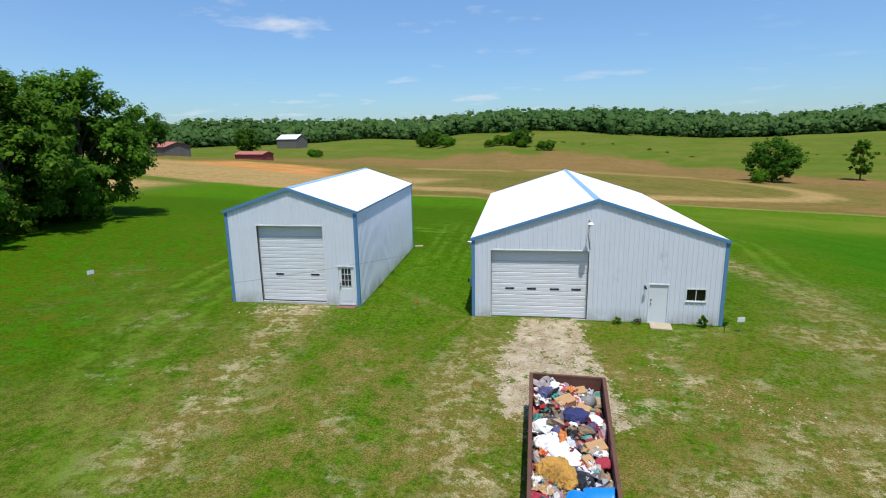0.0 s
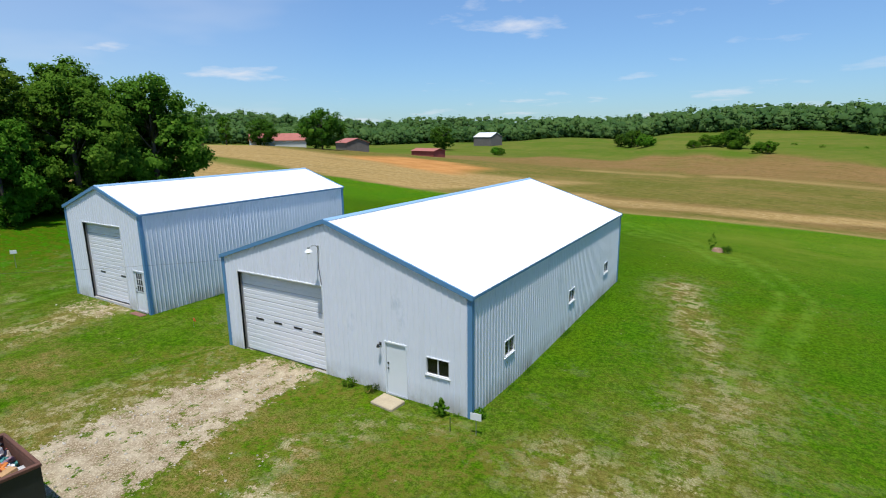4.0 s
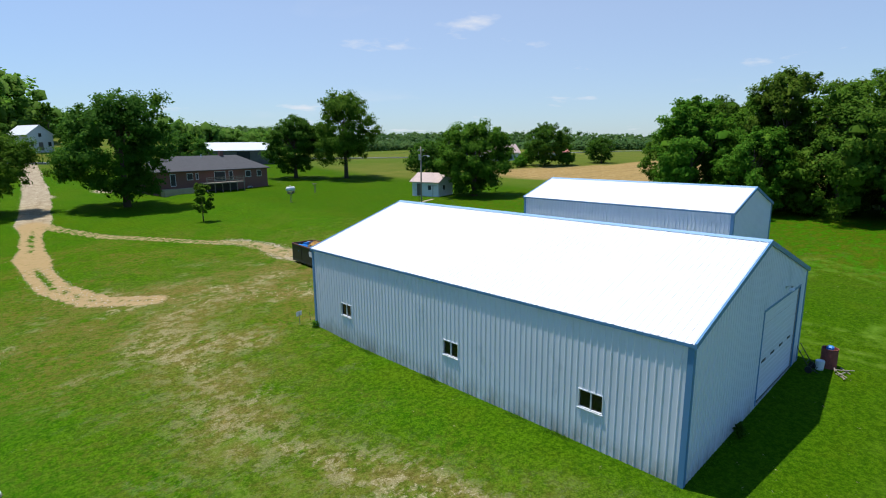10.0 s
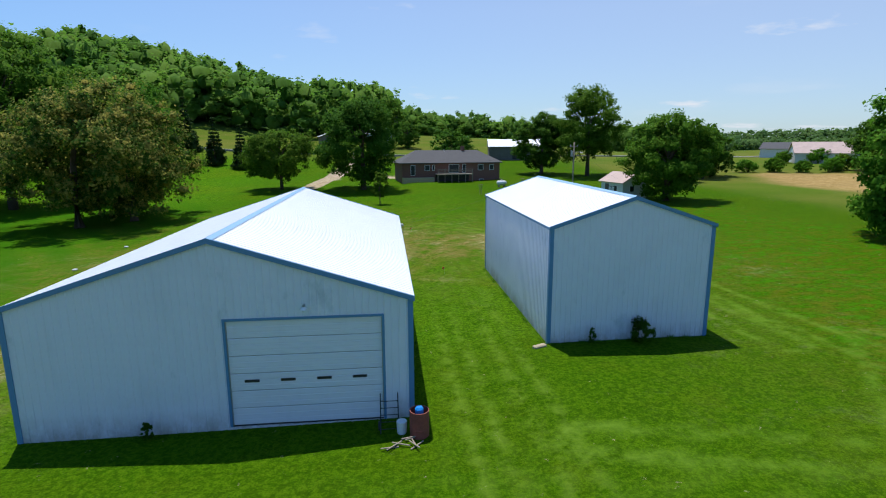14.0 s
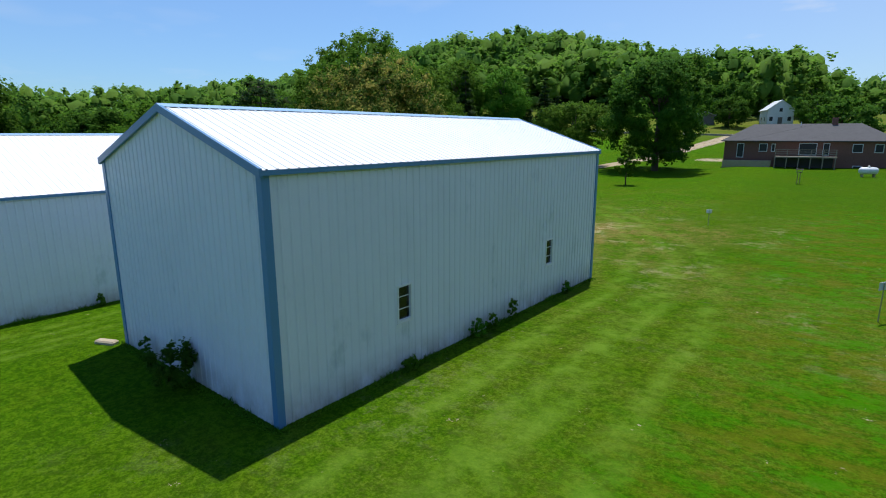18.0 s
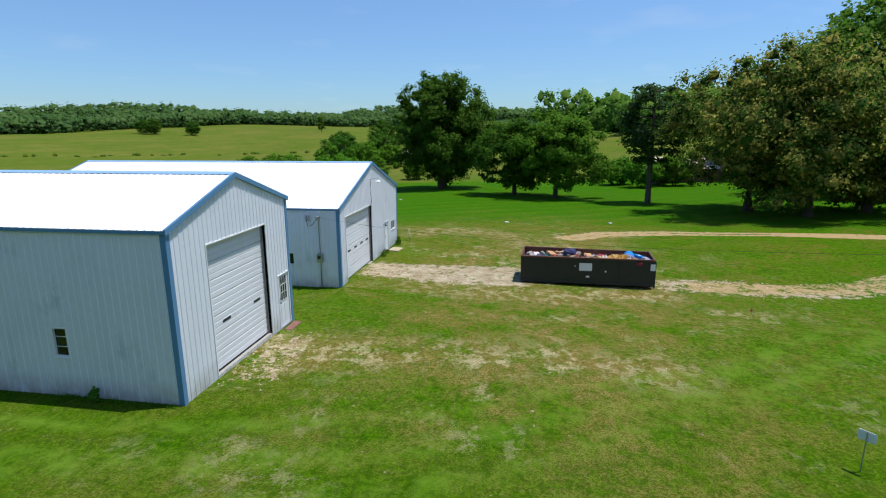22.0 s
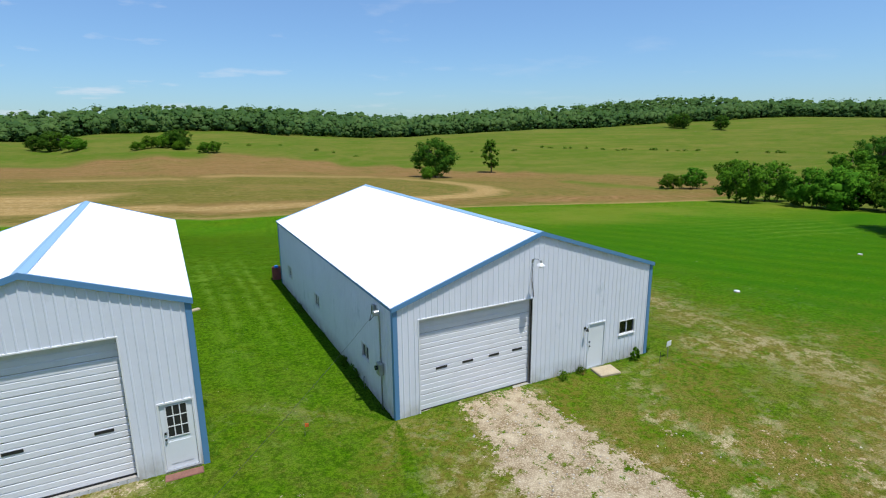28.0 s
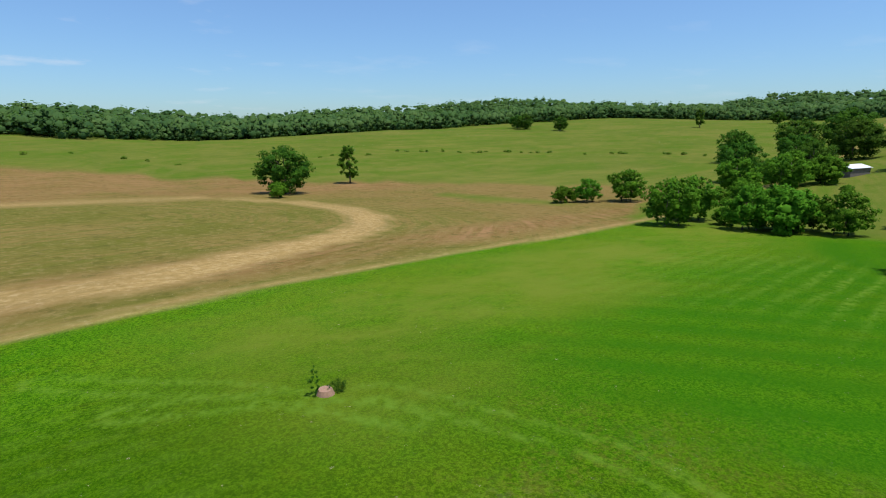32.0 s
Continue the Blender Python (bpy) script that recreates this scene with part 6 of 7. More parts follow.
rnd = random.Random(5)
bm = bmesh.new()
for i in range(620):
    x, y = rnd.uniform(-1.05, 1.05), rnd.uniform(-3.3, 3.3)
    m = Matrix.Translation((x, y, heap_top(x, y) - rnd.uniform(0.0, 0.16))) @ Euler((rnd.uniform(-0.9, 0.9), rnd.uniform(-0.9, 0.9), rnd.uniform(0, 6.3))).to_matrix().to_4x4()
    kind = rnd.random()
    s = rnd.uniform(0.07, 0.2)
    if kind < 0.62:
        r = bmesh.ops.create_icosphere(bm, subdivisions=2, radius=s * 1.5)
        sx, sy, sz = rnd.uniform(0.7, 1.5), rnd.uniform(0.6, 1.2), rnd.uniform(0.25, 0.55)
        for v in r["verts"]:
            w = noise.noise_vector(v.co * 9.0 + Vector((i, 2 * i, 0))) * s * 0.7
            v.co = Vector((v.co.x * sx, v.co.y * sy, v.co.z * sz)) + w
    elif kind < 0.86:
        r = bmesh.ops.create_cube(bm, size=1.0)
        dims = (s * rnd.uniform(0.8, 1.9), s * rnd.uniform(0.7, 1.4), s * rnd.uniform(0.12, 0.7))
        for v in r["verts"]:
            v.co = Vector([c * d for c, d in zip(v.co, dims)])
    else:
        r = bmesh.ops.create_cube(bm, size=1.0)
        for v in r["verts"]:
            v.co = Vector((v.co.x * 0.03, v.co.y * rnd.uniform(0.3, 0.8), v.co.z * 0.025))
    bmesh.ops.transform(bm, matrix=m, verts=r["verts"])
for v in bm.verts:
    v.co.y = max(-DL + 0.08, min(DL - 0.08, v.co.y))
    v.co.x = max(-DW + 0.08, min(DW - 0.08, v.co.x)) * narrow(v.co.y)
r = bmesh.ops.create_grid(bm, x_segments=14, y_segments=36, size=1.0)
for v in r["verts"]:
    v.co.x, v.co.y = v.co.x * 1.1 * narrow(v.co.y * 3.36), v.co.y * 3.36
    v.co.z = heap_top(v.co.x, v.co.y) - 0.12 + 0.06 * noise.noise(v.co * 4)
heap = part("rubbish_heap", bm, M_JUNK)
heap.matrix_basis = DM
tagged(heap, "colourful heap of clothes, scraps and household rubbish", "rubbish", kind="stuff")


def on_heap(name, bm, mat, x, y, dz2, rot, label, cat, smooth=False):
    ob = part(name, bm, mat, smooth=smooth)
    ob.matrix_basis = DM @ Matrix.Translation((x * narrow(y), y, heap_top(x, y) + dz2)) @ Euler([radians(a) for a in rot]).to_matrix().to_4x4()
    return tagged(ob, label, cat)


on_heap("foam_panel", box(bmesh.new(), -0.34, 0.34, -0.72, 0.72, -0.09, 0.09, 0.04), M_BAG, 0.08, -0.75, 0.14, (6, -6, 38), "large white foam panel on the rubbish", "panel")
for i, (x, y, s) in enumerate(((-0.6, 0.0, 0.42), (-0.75, 0.75, 0.34), (-0.45, -0.35, 0.3), (0.75, 0.9, 0.26), (-0.35, 2.75, 0.28), (0.85, -0.35, 0.24))):
    bm = bmesh.new()
    bmesh.ops.create_icosphere(bm, subdivisions=3, radius=s)
    for v in bm.verts:
        v.co.z *= 0.42
    crumple(bm, 0.26 * s, i, 6.0), crumple(bm, 0.16 * s, i + 9, 15.0)
    on_heap("plastic_bag", bm, M_BAG, x, y, 0.06, (0, 0, 40 * i), "crumpled white plastic bag of rubbish", "bag")
for i, (x, y, a, d) in enumerate(((-0.1, 1.85, 30, (0.28, 0.2, 0.12)), (0.75, -0.2, 20, (0.26, 0.2, 0.07)), (0.3, 2.95, 10, (0.3, 0.18, 0.05)), (0.62, -1.05, 25, (0.13, 0.42, 0.05)), (0.4, 1.35, 70, (0.3, 0.2, 0.05)))):
    bx = on_heap("cardboard_box", box(bmesh.new(), -d[0], d[0], -d[1], d[1], -d[2], d[2], 0.012), M_CARD, x, y, d[2] + 0.02, (8, -10, a), "torn brown cardboard box on the rubbish", "box")
for i, (x, y, s, h, rot) in enumerate(((0.72, -2.35, 0.31, 0.72, (78, 8, 82)), (0.05, -2.75, 0.25, 0.5, (12, 6, 0)))):
    bm = bmesh.new()
    rings = [(s * 0.96, -h / 2), (s, -h / 2 + 0.05), (s * 1.02, -0.05), (s, 0.05), (s * 1.02, h / 2 - 0.06), (s, h / 2), (s * 0.9, h / 2), (s * 0.88, -h / 2 + 0.06)]
    vs = [[bm.verts.new((r * math.cos(k * 0.2618), r * math.sin(k * 0.2618), z)) for k in range(24)] for r, z in rings]
    for a, b in zip(vs, vs[1:]):
        for k in range(24):
            bm.faces.new((a[k], a[(k + 1) % 24], b[(k + 1) % 24], b[k]))
    bm.faces.new(list(reversed(vs[0]))), bm.faces.new(vs[-1])
    on_heap("plastic_barrel", bm, M_BLUE, x, y, 0.24 if i == 0 else 0.12, rot, "bright blue open plastic barrel on the rubbish", "barrel", True)
bm = bmesh.new()
bmesh.ops.create_icosphere(bm, subdivisions=4, radius=0.5)
for v in bm.verts:
    v.co.z *= 0.5
    v.co.y *= 1.3
crumple(bm, 0.10, 3, 6.0), crumple(bm, 0.05, 4, 16.0)
on_heap("straw_clump", bm, M_STRAW, -0.45, -1.75, 0.1, (0, 0, 15), "matted ochre straw on the rubbish", "straw")
bm = bmesh.new()
bmesh.ops.create_icosphere(bm, subdivisions=4, radius=0.33)
for v in bm.verts:
    v.co.z *= 0.5
crumple(bm, 0.08, 8, 7.0)
on_heap("straw_clump", bm, M_STRAW, 0.75, -3.05, 0.05, (0, 0, 0), "small ochre straw clump by the tailgate", "straw")
for nm, mat, x, y, s, lb, c in (("black_bag", M_BLACKBAG, 0.28, -1.65, 0.32, "shiny black plastic bag, half open", "bag"), ("navy_cloth", M_NAVY, 0.2, 0.85, 0.36, "bunched navy blue cloth on the rubbish", "cloth"), ("crimson_cloth", M_CRIMSON, 0.9, -0.9, 0.22, "bunched crimson cloth on the rubbish", "cloth"), ("crimson_cloth", M_CRIMSON, -0.95, -2.7, 0.26, "wine-red cloth tucked along the wall", "cloth"), ("grey_basket", M_STEEL, 0.55, 2.55, 0.24, "grey plastic basket on the rubbish", "basket")):
    bm = bmesh.new()
    bmesh.ops.create_icosphere(bm, subdivisions=3, radius=s)
    for v in bm.verts:
        v.co.z *= 0.5
    crumple(bm, 0.22 * s, s * 9, 8.0)
    on_heap(nm, bm, mat, x, y, 0.07, (0, 0, s * 200), lb, c)


# crumpled cloths and papers thrown over the heap
CLOTHS = (("white", (0.74, 0.73, 0.72)), ("red", (0.50, 0.03, 0.03)), ("wine-red", (0.22, 0.03, 0.04)), ("tan", (0.52, 0.33, 0.16)), ("black", (0.025, 0.024, 0.026)), ("pale pink", (0.66, 0.45, 0.42)), ("orange", (0.60, 0.20, 0.04)), ("teal", (0.05, 0.30, 0.28)), ("grey", (0.34, 0.33, 0.34)))
CLOTH_MATS = [plain(nm.replace(" ", "_").replace("-", "_") + "_scrap", c, 0.85, 0.3, 12.0, 0, 0.4) for nm, c in CLOTHS]
rnd = random.Random(31)
for i in range(64):
    k = (0, 1, 3, 0, 4, 2, 5, 0, 6, 8, 1, 3, 0, 7, 4, 2)[i % 16]
    x, y = rnd.uniform(-0.98, 0.98), rnd.uniform(-2.6, 3.2)
    bm = bmesh.new()
    bmesh.ops.create_grid(bm, x_segments=9, y_segments=7, size=1.0)
    sx, sy = rnd.uniform(0.10, 0.26), rnd.uniform(0.07, 0.18)
    for v in bm.verts:
        q = noise.noise(Vector((v.co.x * 1.7 + 3 * i, v.co.y * 1.7, 0)))
        w = noise.noise_vector(Vector((v.co.x * 2.6, v.co.y * 2.6 + 5 * i, 1)))
        v.co = Vector((v.co.x * sx + w.x * sx * 0.35, v.co.y * sy + w.y * sy * 0.4, 0.14 * q + 0.05 * w.z))
    r = bmesh.ops.extrude_face_region(bm, geom=list(bm.faces))
    for v in r["geom"]:
        if isinstance(v, bmesh.types.BMVert):
            v.co.z += 0.012
    ob = on_heap("scrap_cloth", bm, CLOTH_MATS[k], x, y, 0.07 + 0.05 * rnd.random(), (rnd.uniform(-30, 30), rnd.uniform(-30, 30), rnd.uniform(0, 360)), "crumpled " + CLOTHS[k][0] + " cloth on the rubbish heap", "cloth")
    ob["group"] = "cloths on the rubbish"
# loose stalks sticking out of the straw
verts, faces = [], []
for i in range(700):
    a, d = rnd.uniform(0, 6.283), 0.55 * math.sqrt(rnd.random())
    x, y = -0.45 + d * math.cos(a) * 0.8, -1.75 + d * math.sin(a) * 1.2
    z = heap_top(x, y) + 0.12 + 0.22 * (1 - (d / 0.55) ** 2)
    b, ln = rnd.uniform(0, 6.283), rnd.uniform(0.10, 0.24)
    q = Vector((math.cos(b), math.sin(b), rnd.uniform(-0.2, 0.6))) * ln
    o = Vector((-math.sin(b), math.cos(b), 0)) * 0.008
    p = Vector((x * narrow(y), y, z))
    n = len(verts)
    verts += [p - o, p + o, p + q]
    faces.append((n, n + 1, n + 2))
stalks = link_mesh("straw_stalks", verts, faces, M_STRAW)
stalks.matrix_basis = DM
tagged(stalks, "loose ochre straw stalks on the rubbish", "straw", kind="stuff")
bm = bmesh.new()
bmesh.ops.create_cone(bm, cap_ends=True, segments=28, radius1=0.30, radius2=0.29, depth=0.035)
on_heap("barrel_lid", bm, plain("mauve_grey_plastic", (0.30, 0.30, 0.42), 0.5, 0.15), -0.55, -3.12, 0.22, (18, -38, 10), "round mauve-grey plastic lid leaning by the tailgate", "lid")
bm = tube(bmesh.new(), [(0, 0, -0.2), (0, 0, -0.16), (0, 0, 0.2)], [0.17, 0.19, 0.22], 18)
on_heap("waste_bin", bm, plain("grey_bin_plastic", (0.22, 0.22, 0.21), 0.6, 0.2), 0.62, 2.45, 0.16, (70, 20, 40), "small grey waste bin lying on the rubbish", "bin", True)


# ---- yard clutter ----
def drum(name, label, x, y, r, h, mat, sink=0.04):
    t = thing(name, label, "barrel", at=Matrix.Translation(at_ground(x, y, sink)))
    bm = bmesh.new()
    rings = [(r * 0.97, 0), (r, 0.03), (r, h * 0.32), (r * 1.04, h * 0.35), (r, h * 0.38), (r, h * 0.63), (r * 1.04, h * 0.66), (r, h * 0.69), (r, h - 0.03), (r * 1.03, h), (r * 0.93, h), (r * 0.92, 0.15)]
    vs = [[bm.verts.new((a * math.cos(k * 0.314159), a * math.sin(k * 0.314159), z)) for k in range(20)] for a, z in rings]
    for a, b in zip(vs, vs[1:]):
        for k in range(20):
            bm.faces.new((a[k], a[(k + 1) % 20], b[(k + 1) % 20], b[k]))
    bm.faces.new(list(reversed(vs[0]))), bm.faces.new(vs[-1])
    part("drum", bm, mat, t, smooth=False)
    return t


drum("burn_barrel", "rusty red steel drum beside the barn", -0.12, 20.5, 0.30, 0.88, plain("rusty_red_paint", (0.26, 0.07, 0.05), 0.8, 0.5, 4.0))
tagged(boxed("jug", (-0.25, 0.01, 20.37, 20.63, float(lie(-0.12, 20.5)) + 0.68, float(lie(-0.12, 20.5)) + 0.94), M_BLUE, bevel=0.06), "blue plastic jug stuffed in the drum", "jug")
drum("green_barrel", "dark green plastic barrel by the burn pile", 5.45, 27.6, 0.30, 0.95, plain("dark_green_plastic", (0.01, 0.12, 0.07), 0.4, 0.2))
cart = thing("garden_cart", "dark tubular cart frame leaning by the door", "cart", at=Matrix.Translation(at_ground(0.8, 19.95)))
for dx in (-0.28, 0.28):
    part("side_frame", tube(bmesh.new(), [(dx, 0.45, 0.05), (dx, 0.1, 0.2), (dx, -0.25, 0.75), (dx, -0.4, 1.0)], 0.018, 6), M_BLACK, cart)
for k in range(5):
    part("cross_bar", tube(bmesh.new(), [(-0.28, 0.3 - 0.15 * k, 0.12 + 0.16 * k), (0.28, 0.3 - 0.15 * k, 0.12 + 0.16 * k)], 0.012, 5), M_BLACK, cart)
for dx in (-0.33, 0.33):
    bm = bmesh.new()
    bmesh.ops.create_cone(bm, cap_ends=True, segments=14, radius1=0.14, radius2=0.14, depth=0.05)
    bmesh.ops.rotate(bm, verts=bm.verts, cent=(0, 0, 0), matrix=Matrix.Rotation(radians(90), 3, "Y"))
    bmesh.ops.translate(bm, verts=bm.verts, vec=(dx, 0.1, 0.13))
    part("wheel", bm, M_SEAL, cart)
tank = part("white_bucket", tube(bmesh.new(), [(0, 0, 0), (0, 0, 0.05), (0, 0, 0.4), (0, 0, 0.42)], [0.14, 0.15, 0.17, 0.16], 14), M_FRAME)
tank.matrix_basis = Matrix.Translation(at_ground(0.42, 20.3, 0.02))
tagged(tank, "white plastic bucket beside the cart", "bucket")
for i in range(9):
    rr = random.Random(i)
    st = part("stick", box(bmesh.new(), -0.28, 0.28, -0.02, 0.02, -0.015, 0.015, 0.004), M_WOOD)
    st.matrix_basis = Matrix.Translation(at_ground(0.35 + rr.uniform(-0.5, 0.5), 20.95 + rr.uniform(-0.25, 0.25), -0.03 - 0.01 * i)) @ Euler((0, rr.uniform(-0.1, 0.1), rr.uniform(0, 3))).to_matrix().to_4x4()
    tagged(st, "pale broken stick lying in grass", "stick", "sticks by the drum")

M_ASH = plain("grey_ash", (0.16, 0.145, 0.14), 0.95, 0.6, 5.0, 0, 0.6, (0.03, 0.028, 0.028))
bm = bmesh.new()
r = bmesh.ops.create_grid(bm, x_segments=40, y_segments=20, size=1.0)
for v in r["verts"]:
    x, y = 7.2 + v.co.x * 3.0, 28.7 + v.co.y * 1.5
    f = max(0.0, 1 - v.co.x ** 2 - v.co.y ** 2)
    v.co = Vector((x, y, float(lie(x, y)) - 0.06 + 0.30 * f ** 0.7 * (0.4 + 0.6 * abs(noise.noise(Vector((x * 2.2, y * 2.2, 0)))))))
ash = part("burn_pile", bm, M_ASH)
tagged(ash, "low pile of grey ash and charred debris", "burn pile", kind="stuff")
bm = bmesh.new()
bmesh.ops.create_icosphere(bm, subdivisions=3, radius=0.6)
for v in bm.verts:
    v.co.z *= 0.8
crumple(bm, 0.22, 2, 2.4)
stump = part("charred_stump", bm, plain("charred_wood", (0.10, 0.05, 0.035), 0.9, 0.6, 3.0, 0, 0.6, (0.015, 0.012, 0.012)))
stump.matrix_basis = Matrix.Translation(at_ground(6.7, 28.9, -0.25))
tagged(stump, "charred brown stump on the burn pile", "stump")
for i in range(26):
    rr = random.Random(100 + i)
    a, b = rr.uniform(-2.4, 2.4), rr.uniform(-1.0, 1.0)
    c = part("charred_board", box(bmesh.new(), -rr.uniform(0.15, 0.5), rr.uniform(0.15, 0.5), -0.04, 0.04, -0.02, 0.02, 0.005), M_SEAL if i % 3 else M_STEEL)
    c.matrix_basis = Matrix.Translation(at_ground(7.2 + a, 28.7 + b, -0.14)) @ Euler((rr.uniform(-0.25, 0.25), rr.uniform(-0.25, 0.25), rr.uniform(0, 3.1))).to_matrix().to_4x4()
    tagged(c, "charred scrap board on the ash" if i % 3 else "bent grey metal scrap on the ash", "scrap", "burn pile scraps")


def yard_sign(x, y, h=1.05, turn=0.0, w=0.36):
    t = thing("yard_sign", "small white sign on a thin steel stake", "sign", "yard signs", Matrix.Translation(at_ground(x, y)) @ Matrix.Rotation(radians(turn), 4, "Z"))
    boxed("stake", (-0.012, 0.012, -0.012, 0.012, -0.2, h), M_STEEL, t)
    boxed("sign_panel", (-w / 2, w / 2, -0.032, -0.018, h - 0.24, h), M_FRAME, t, bevel=0.004)
    return t


for x, y, h, a in ((-22.2, 0.4, 1.2, 60), (-13.6, -17.1, 1.0, 40), (12.75, -0.75, 0.75, 10)):
    yard_sign(x, y, h, a)
for x, y in ((26.1, 4.9), (25.0, -7.6), (25.5, -17.2), (49.7, 8.7)):
    t = thing("lawn_cover", "low white round cover set in the lawn", "cover", "lawn covers", Matrix.Translation(at_ground(x, y)))
    part("rim", tube(bmesh.new(), [(0, 0, -0.08), (0, 0, 0.05), (0, 0, 0.07)], [0.20, 0.20, 0.17], 16), M_CONC, t)
    part("lid", tube(bmesh.new(), [(0, 0, 0.07), (0, 0, 0.11), (0, 0, 0.13)], [0.19, 0.18, 0.06], 16), M_FRAME, t, smooth=True)
M_ORANGE = plain("orange_plastic", (0.75, 0.16, 0.03), 0.6, 0.1)
for x, y in ((-3.1, 0.3), (-1.8, -19.27)):
    t = thing("marker_flag", "small orange flag on a wire stake", "flag", "marker flags", Matrix.Translation(at_ground(x, y)))
    part("wire", tube(bmesh.new(), [(0, 0, -0.1), (0.02, 0, 0.5)], 0.006, 5), M_STEEL, t)
    link_mesh("flag", [(0.02, 0, 0.34), (0.16, 0.05, 0.30), (0.15, 0.02, 0.44), (0.02, 0, 0.5), (0.02, 0.006, 0.34), (0.16, 0.056, 0.30), (0.15, 0.026, 0.44), (0.02, 0.006, 0.5)], [(0, 1, 2, 3), (7, 6, 5, 4), (0, 4, 5, 1), (2, 6, 7, 3), (1, 5, 6, 2)], M_ORANGE, t)

stake = part("marker_stake", tube(bmesh.new(), [(11.95, -1.0, -0.4), (11.97, -1.02, 0.42)], 0.014, 6), M_BLACK)
tagged(stake, "thin dark stake before the barn corner", "stake")

# utility pole and its service drop
P = thing("utility_pole", "wooden utility pole with a lamp and transformer", "utility pole", at=Matrix.Translation(at_ground(-22.8, -30.3)))
part("pole", tube(bmesh.new(), [(0, 0, -0.5), (0, 0, 4), (0, 0, 8.3)], [0.11, 0.10, 0.08], 10), M_WOOD, P, smooth=True)
part("crossarm", box(bmesh.new(), -0.5, 0.5, -0.05, 0.05, 7.7, 7.82, 0.01), M_WOOD, P)
for dx in (-0.42, 0.42):
    part("insulator", tube(bmesh.new(), [(dx, 0, 7.82), (dx, 0, 7.9), (dx, 0, 7.98)], [0.04, 0.05, 0.03], 8), M_FRAME, P)
part("transformer", tube(bmesh.new(), [(0.26, 0, 6.5), (0.26, 0, 6.55), (0.26, 0, 7.2), (0.26, 0, 7.25)], [0.12, 0.16, 0.16, 0.12], 12), M_STEEL, P)
part("lamp_arm", tube(bmesh.new(), [(0, 0, 6.9), (-0.3, 0.3, 7.1), (-0.7, 0.7, 7.1)], 0.03, 6), M_STEEL, P)
part("lamp_head", box(bmesh.new(), -0.85, -0.6, 0.6, 0.85, 6.95, 7.08, 0.03), M_FRAME, P)
top = at_ground(-22.8, -30.3) + Vector((0, 0, 7.7))


def hung(name, a, b, sag, label, r=0.016, n=16):
    pts = []
    for i in range(n + 1):
        f = i / n
        p = Vector(a).lerp(Vector(b), f)
        p.z -= sag * 4 * f * (1 - f)
        pts.append(p)
    ob = part(name, tube(bmesh.new(), pts, r, 5), M_SEAL)
    return tagged(ob, label, "cable")


hung("service_cable", top, (-0.24, 1.05, 3.72), 1.1, "black overhead service cable sagging to the barn", 0.004)
hung("power_line", top + Vector((0, 0, 0.2)), (-12, -76, 5.6), 0.9, "thin black overhead line to the house", 0.004)
hung("power_line", top + Vector((0, 0, 0.3)), (-33.5, -39, 3.4), 0.4, "thin black overhead line to the shed", 0.004)

# propane tank, washing-line posts, plank, stands
T = thing("propane_tank", "white propane tank on short legs", "tank", at=Matrix.Translation(at_ground(-20.7, -62.7)) @ Matrix.Rotation(radians(20), 4, "Z"))
part("tank", tube(bmesh.new(), [(-1.0, 0, 0.75), (-0.93, 0, 0.75), (-0.75, 0, 0.75), (0.75, 0, 0.75), (0.93, 0, 0.75), (1.0, 0, 0.75)], [0.1, 0.3, 0.42, 0.42, 0.3, 0.1], 16), M_FRAME, T, smooth=True)
part("valve_dome", tube(bmesh.new(), [(0, 0, 1.1), (0, 0, 1.3), (0, 0, 1.34)], [0.15, 0.15, 0.08], 12), M_STEEL, T)
for dx in (-0.6, 0.6):
    boxed("leg", (dx - 0.06, dx + 0.06, -0.3, 0.3, -0.1, 0.42), M_CONC, T)
for x, y in ((-25.3, -33.6), (-30.5, -36.2)):
    t = thing("washing_line_post", "dark T-shaped washing-line post", "post", "washing-line posts", Matrix.Translation(at_ground(x, y)) @ Matrix.Rotation(0.4, 4, "Z"))
    part("post", tube(bmesh.new(), [(0, 0, -0.2), (0, 0, 2.1)], 0.035, 8), M_BLACK, t)
    part("arm", tube(bmesh.new(), [(0, -0.6, 2.05), (0, 0.6, 2.05)], 0.03, 8), M_BLACK, t)
pl = part("walk_strip", box(bmesh.new(), -4.4, 4.4, -0.3, 0.3, -0.1, 0.06, 0.02), M_CONC)
pl.matrix_basis = Matrix.Translation(at_ground(-29, -35.6)) @ Matrix.Rotation(radians(23), 4, "Z")
tagged(pl, "pale narrow concrete strip leading to the shed", "path")
for x, y in ((-14.8, -51.8), (-24, -60)):
    t = thing("bird_feeder", "small dark bird feeder on two legs", "bird feeder", "bird feeders", Matrix.Translation(at_ground(x, y)))
    for dx in (-0.12, 0.12):
        boxed("leg", (dx - 0.03, dx + 0.03, -0.03, 0.03, -0.1, 1.3), M_WOOD, t)
    boxed("tray", (-0.3, 0.3, -0.2, 0.2, 1.3, 1.36), M_BOARD, t)
    boxed("roof", (-0.35, 0.35, -0.25, 0.25, 1.6, 1.66), M_BOARD, t)
    for dx in (-0.25, 0.25):
        boxed("support", (dx - 0.02, dx + 0.02, -0.02, 0.02, 1.36, 1.6), M_WOOD, t)

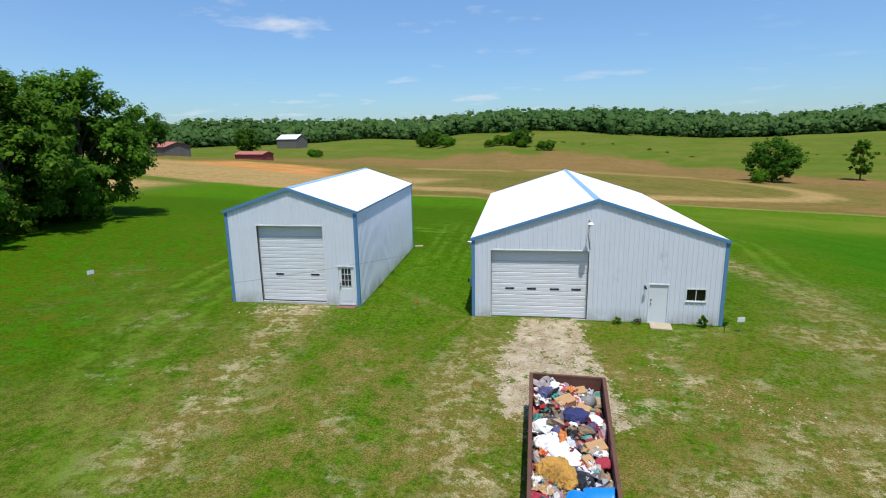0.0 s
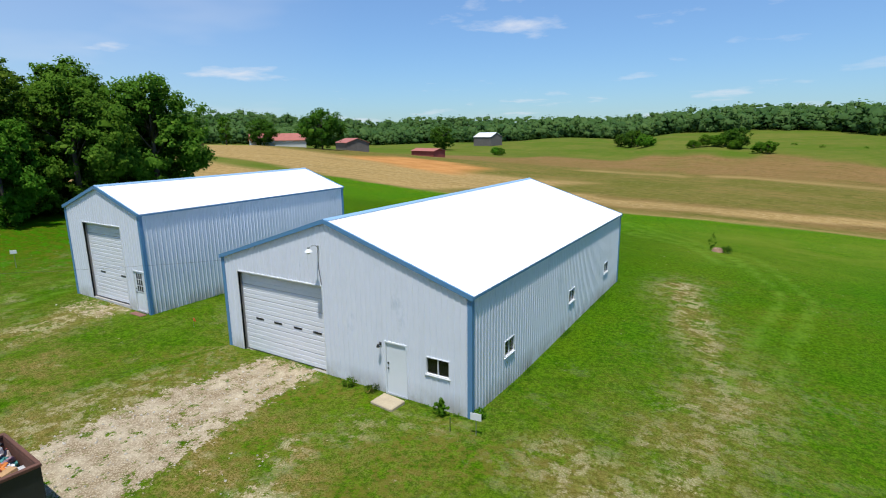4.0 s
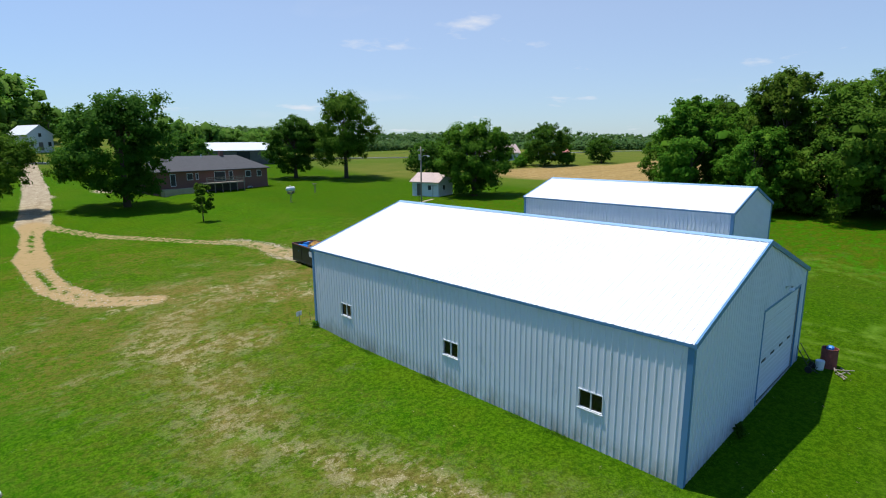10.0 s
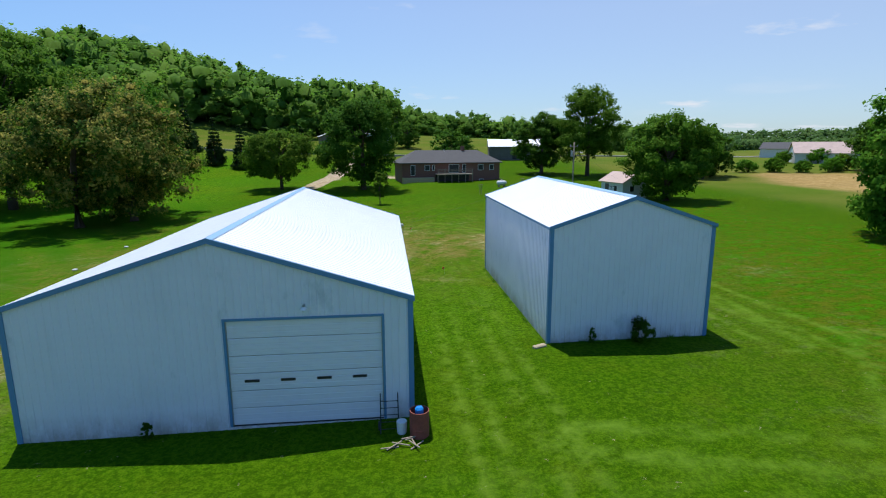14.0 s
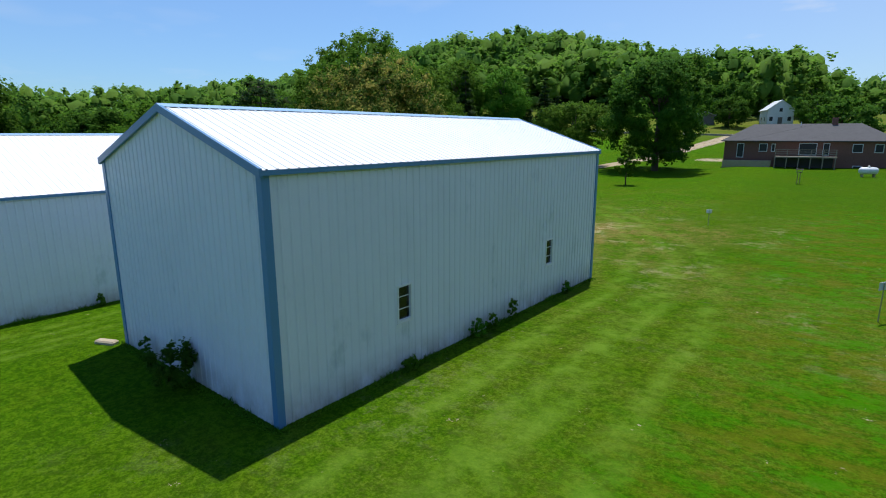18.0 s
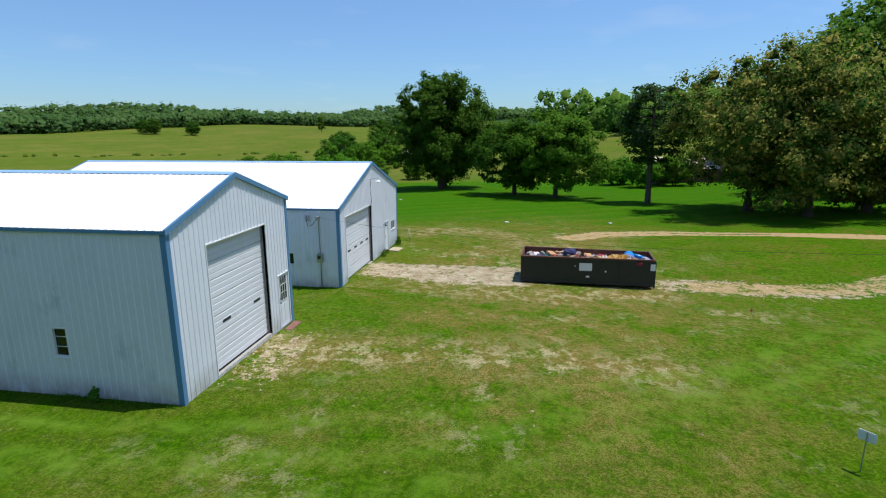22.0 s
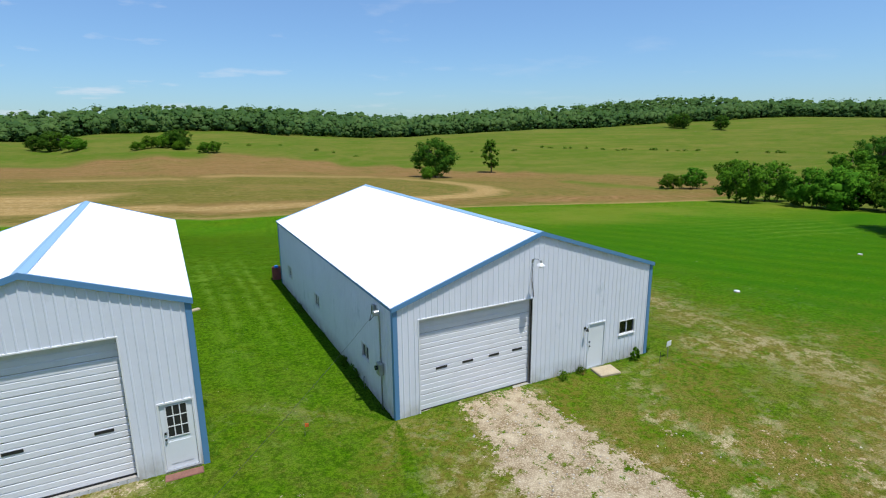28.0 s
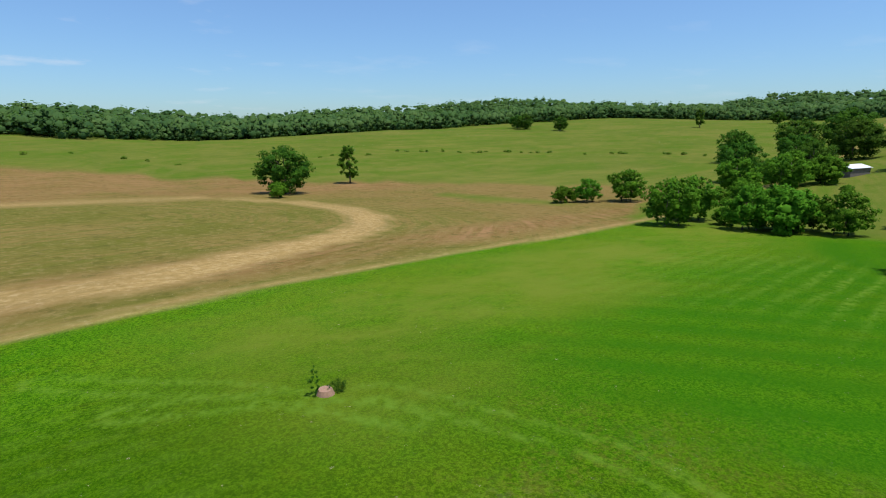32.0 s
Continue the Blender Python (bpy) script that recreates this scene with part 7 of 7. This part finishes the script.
# weedy mound in the back lawn
def weed(name, x, y, h, r, seed, n, label, mat=None, cat="weed", group=""):
    """A leafy weed or small shrub: stems and many little leaves."""
    rng = np.random.default_rng(seed)
    cs, rs = lobes(rng, h, r, 0.0, 14, "oval")
    cs = [(a * (1.35 - 0.9 * c / h), b * (0.9 - 0.4 * c / h), c) for a, b, c in cs]
    cs, rs = clumps(rng, cs, [0.9 * q for q in rs], 7)
    co, nr = leaf_cards(rng, cs, rs, n * 12, 0.045 + 0.018 * h, 1.3)
    co[:, 2] = np.maximum(co[:, 2], -0.04)
    ob = leafy(name, co, nr, mat or M_LEAF)
    ob.matrix_basis = Matrix.Translation(at_ground(x, y))
    return tagged(ob, label, cat, group, kind="stuff" if cat == "weed" else "")


weed("weed_clump", 16.3, 35.0, 1.6, 0.35, 1, 60, "tall green weeds growing from a stump", M_LEAFDARK)
weed("weed_clump", 17.4, 34.7, 0.6, 0.7, 2, 90, "low weeds round an old stump", M_LEAFDARK)
st2 = part("old_stump", tube(bmesh.new(), [(0, 0, -0.1), (0, 0, 0.1), (0, 0, 0.28)], [0.5, 0.42, 0.34], 14), plain("pale_stump", (0.34, 0.2, 0.13), 0.9, 0.4))
st2.matrix_basis = Matrix.Translation(at_ground(16.7, 34.8))
tagged(st2, "old pale tree stump in the lawn", "stump")
weed("shrub", 11.2, -0.34, 0.62, 0.27, 3, 160, "small round green shrub against the wall", M_LEAFBRIGHT, "shrub")
weed("weed_clump", 7.2, -0.3, 0.35, 0.3, 4, 40, "scruffy weeds at the wall's foot", M_LEAFBRIGHT)
weed("weed_clump", 8.2, -0.25, 0.28, 0.3, 14, 30, "scruffy dry weeds at the wall's foot", M_LEAFGOLD)
weed("shrub", -10.0, 14.98, 1.15, 0.62, 5, 260, "dark leafy shrub against the barn", M_LEAFDARK, "shrub")
weed("weed_clump", -7.9, 14.7, 0.75, 0.2, 6, 60, "tall dark weed against the barn", M_LEAFDARK)
weed("shrub", 8.3, 19.65, 0.6, 0.24, 7, 90, "small leafy weed against the rear wall", M_LEAFDARK, "shrub")
for i, (x, y, h) in enumerate(((-0.25, 13.2, 0.5), (-0.25, 5.3, 0.45), (-0.25, 3.9, 0.6), (-13.44, 6.3, 0.75), (-13.44, 7.4, 0.55), (-13.44, 8.1, 0.6), (-13.42, 2.6, 0.5), (-13.42, 10.9, 0.35), (12.4, 0.2, 0.35))):
    weed("weed_clump", x, y, h, 0.2 + 0.06 * (i % 3), 20 + i, 60, "green weeds growing along the barn wall", M_LEAFBRIGHT, "weed", "weeds along the walls")


def wall_fringe(name, label, seed, runs, mat):
    """Unmown grass left standing against the walls."""
    rng = np.random.default_rng(seed)
    tri = []
    for ax, ay, bx, by, tall, thick in runs:
        n = int(math.hypot(bx - ax, by - ay) * 150 * thick)
        f = rng.random(n)
        wave = 0.35 + 0.65 * np.clip(np.sin(f * 23 + seed) + np.sin(f * 57), 0, 2) / 2
        x, y = ax + (bx - ax) * f + rng.normal(size=n) * 0.06, ay + (by - ay) * f + rng.normal(size=n) * 0.06
        z = lie(x, y) - 0.03
        a = rng.random(n) * 6.283
        w = 0.014 + 0.012 * rng.random(n)
        h = tall * wave * (0.4 + 0.6 * rng.random(n))
        tip = np.stack([x + rng.normal(size=n) * 0.07, y + rng.normal(size=n) * 0.07, z + h], -1)
        tri.append(np.stack([np.stack([x - np.cos(a) * w, y - np.sin(a) * w, z], -1), np.stack([x + np.cos(a) * w, y + np.sin(a) * w, z], -1), tip], 1).reshape(-1, 3))
    co = np.concatenate(tri)
    n = len(co) // 3
    ob = np_mesh(name, co, np.arange(3 * n), np.arange(n) * 3, np.full(n, 3), mat)
    return tagged(ob, label, "grass", kind="stuff")


wall_fringe("wall_grass", "dark unmown grass fringe against the barn walls", 3, ((-13.34, 0.0, -13.34, 14.5, 0.24, 1.6), (-13.3, 14.62, -6.0, 14.62, 0.26, 1.2), (-5.86, 0.2, -5.86, 14.4, 0.2, 1.0), (-0.14, 0.2, -0.14, 19.3, 0.26, 1.2), (12.33, 0.0, 12.33, 19.4, 0.2, 0.9), (5.9, -0.12, 8.5, -0.12, 0.2, 1.0), (9.8, -0.12, 12.2, -0.12, 0.22, 1.2), (5.9, 19.5, 12.1, 19.5, 0.14, 0.7)), M_LEAFBRIGHT)


# ---- turf and stones ----
def free_of_things(x, y):
    a = (x > -0.05) & (x < 12.24) & (y > -0.05) & (y < 19.42)
    b = (x > -13.26) & (x < -5.95) & (y > -0.09) & (y < 14.53)
    c = (np.abs(x - DX) < 1.35) & (np.abs(y - DY) < 3.6)
    return ~(a | b | c)


rng = np.random.default_rng(77)
M_PEBBLE = Nodes("limestone_chips")
M_PEBBLE = M_PEBBLE.done(M_PEBBLE.mix(M_PEBBLE.rand(True), (0.30, 0.26, 0.20), (0.62, 0.57, 0.49)), 0.9)
N = 60000
x, y = rng.uniform(-14, 24, N), rng.uniform(-30, 1, N)
gm = ground_masks(x, y)
keep = free_of_things(x, y) & (rng.random(N) < 0.5 * gm["gravel"] ** 2)
x, y = x[keep], y[keep]
n = len(x)
z = lie(x, y)
s = 0.018 + 0.035 * rng.random(n) ** 2
oct_ = np.array([(1, 0, 0), (0, 1, 0), (-1, 0, 0), (0, -1, 0), (0, 0, 0.8), (0, 0, -0.5)])
fc = np.array([(0, 1, 4), (1, 2, 4), (2, 3, 4), (3, 0, 4), (1, 0, 5), (2, 1, 5), (3, 2, 5), (0, 3, 5)])
jit = 1 + 0.45 * rng.uniform(-1, 1, (n, 6, 3))
ang = rng.random(n) * 6.283
ca, sa = np.cos(ang)[:, None], np.sin(ang)[:, None]
v = oct_[None] * jit * s[:, None, None]
v = np.stack([v[..., 0] * ca - v[..., 1] * sa + x[:, None], v[..., 0] * sa + v[..., 1] * ca + y[:, None], v[..., 2] + z[:, None]], -1)
loops = (fc[None] + 6 * np.arange(n)[:, None, None]).ravel()
stones = np_mesh("gravel", v.reshape(-1, 3), loops, np.arange(8 * n) * 3, np.full(8 * n, 3), M_PEBBLE)
tagged(stones, "pale limestone gravel scattered on the drive", "gravel", kind="stuff")
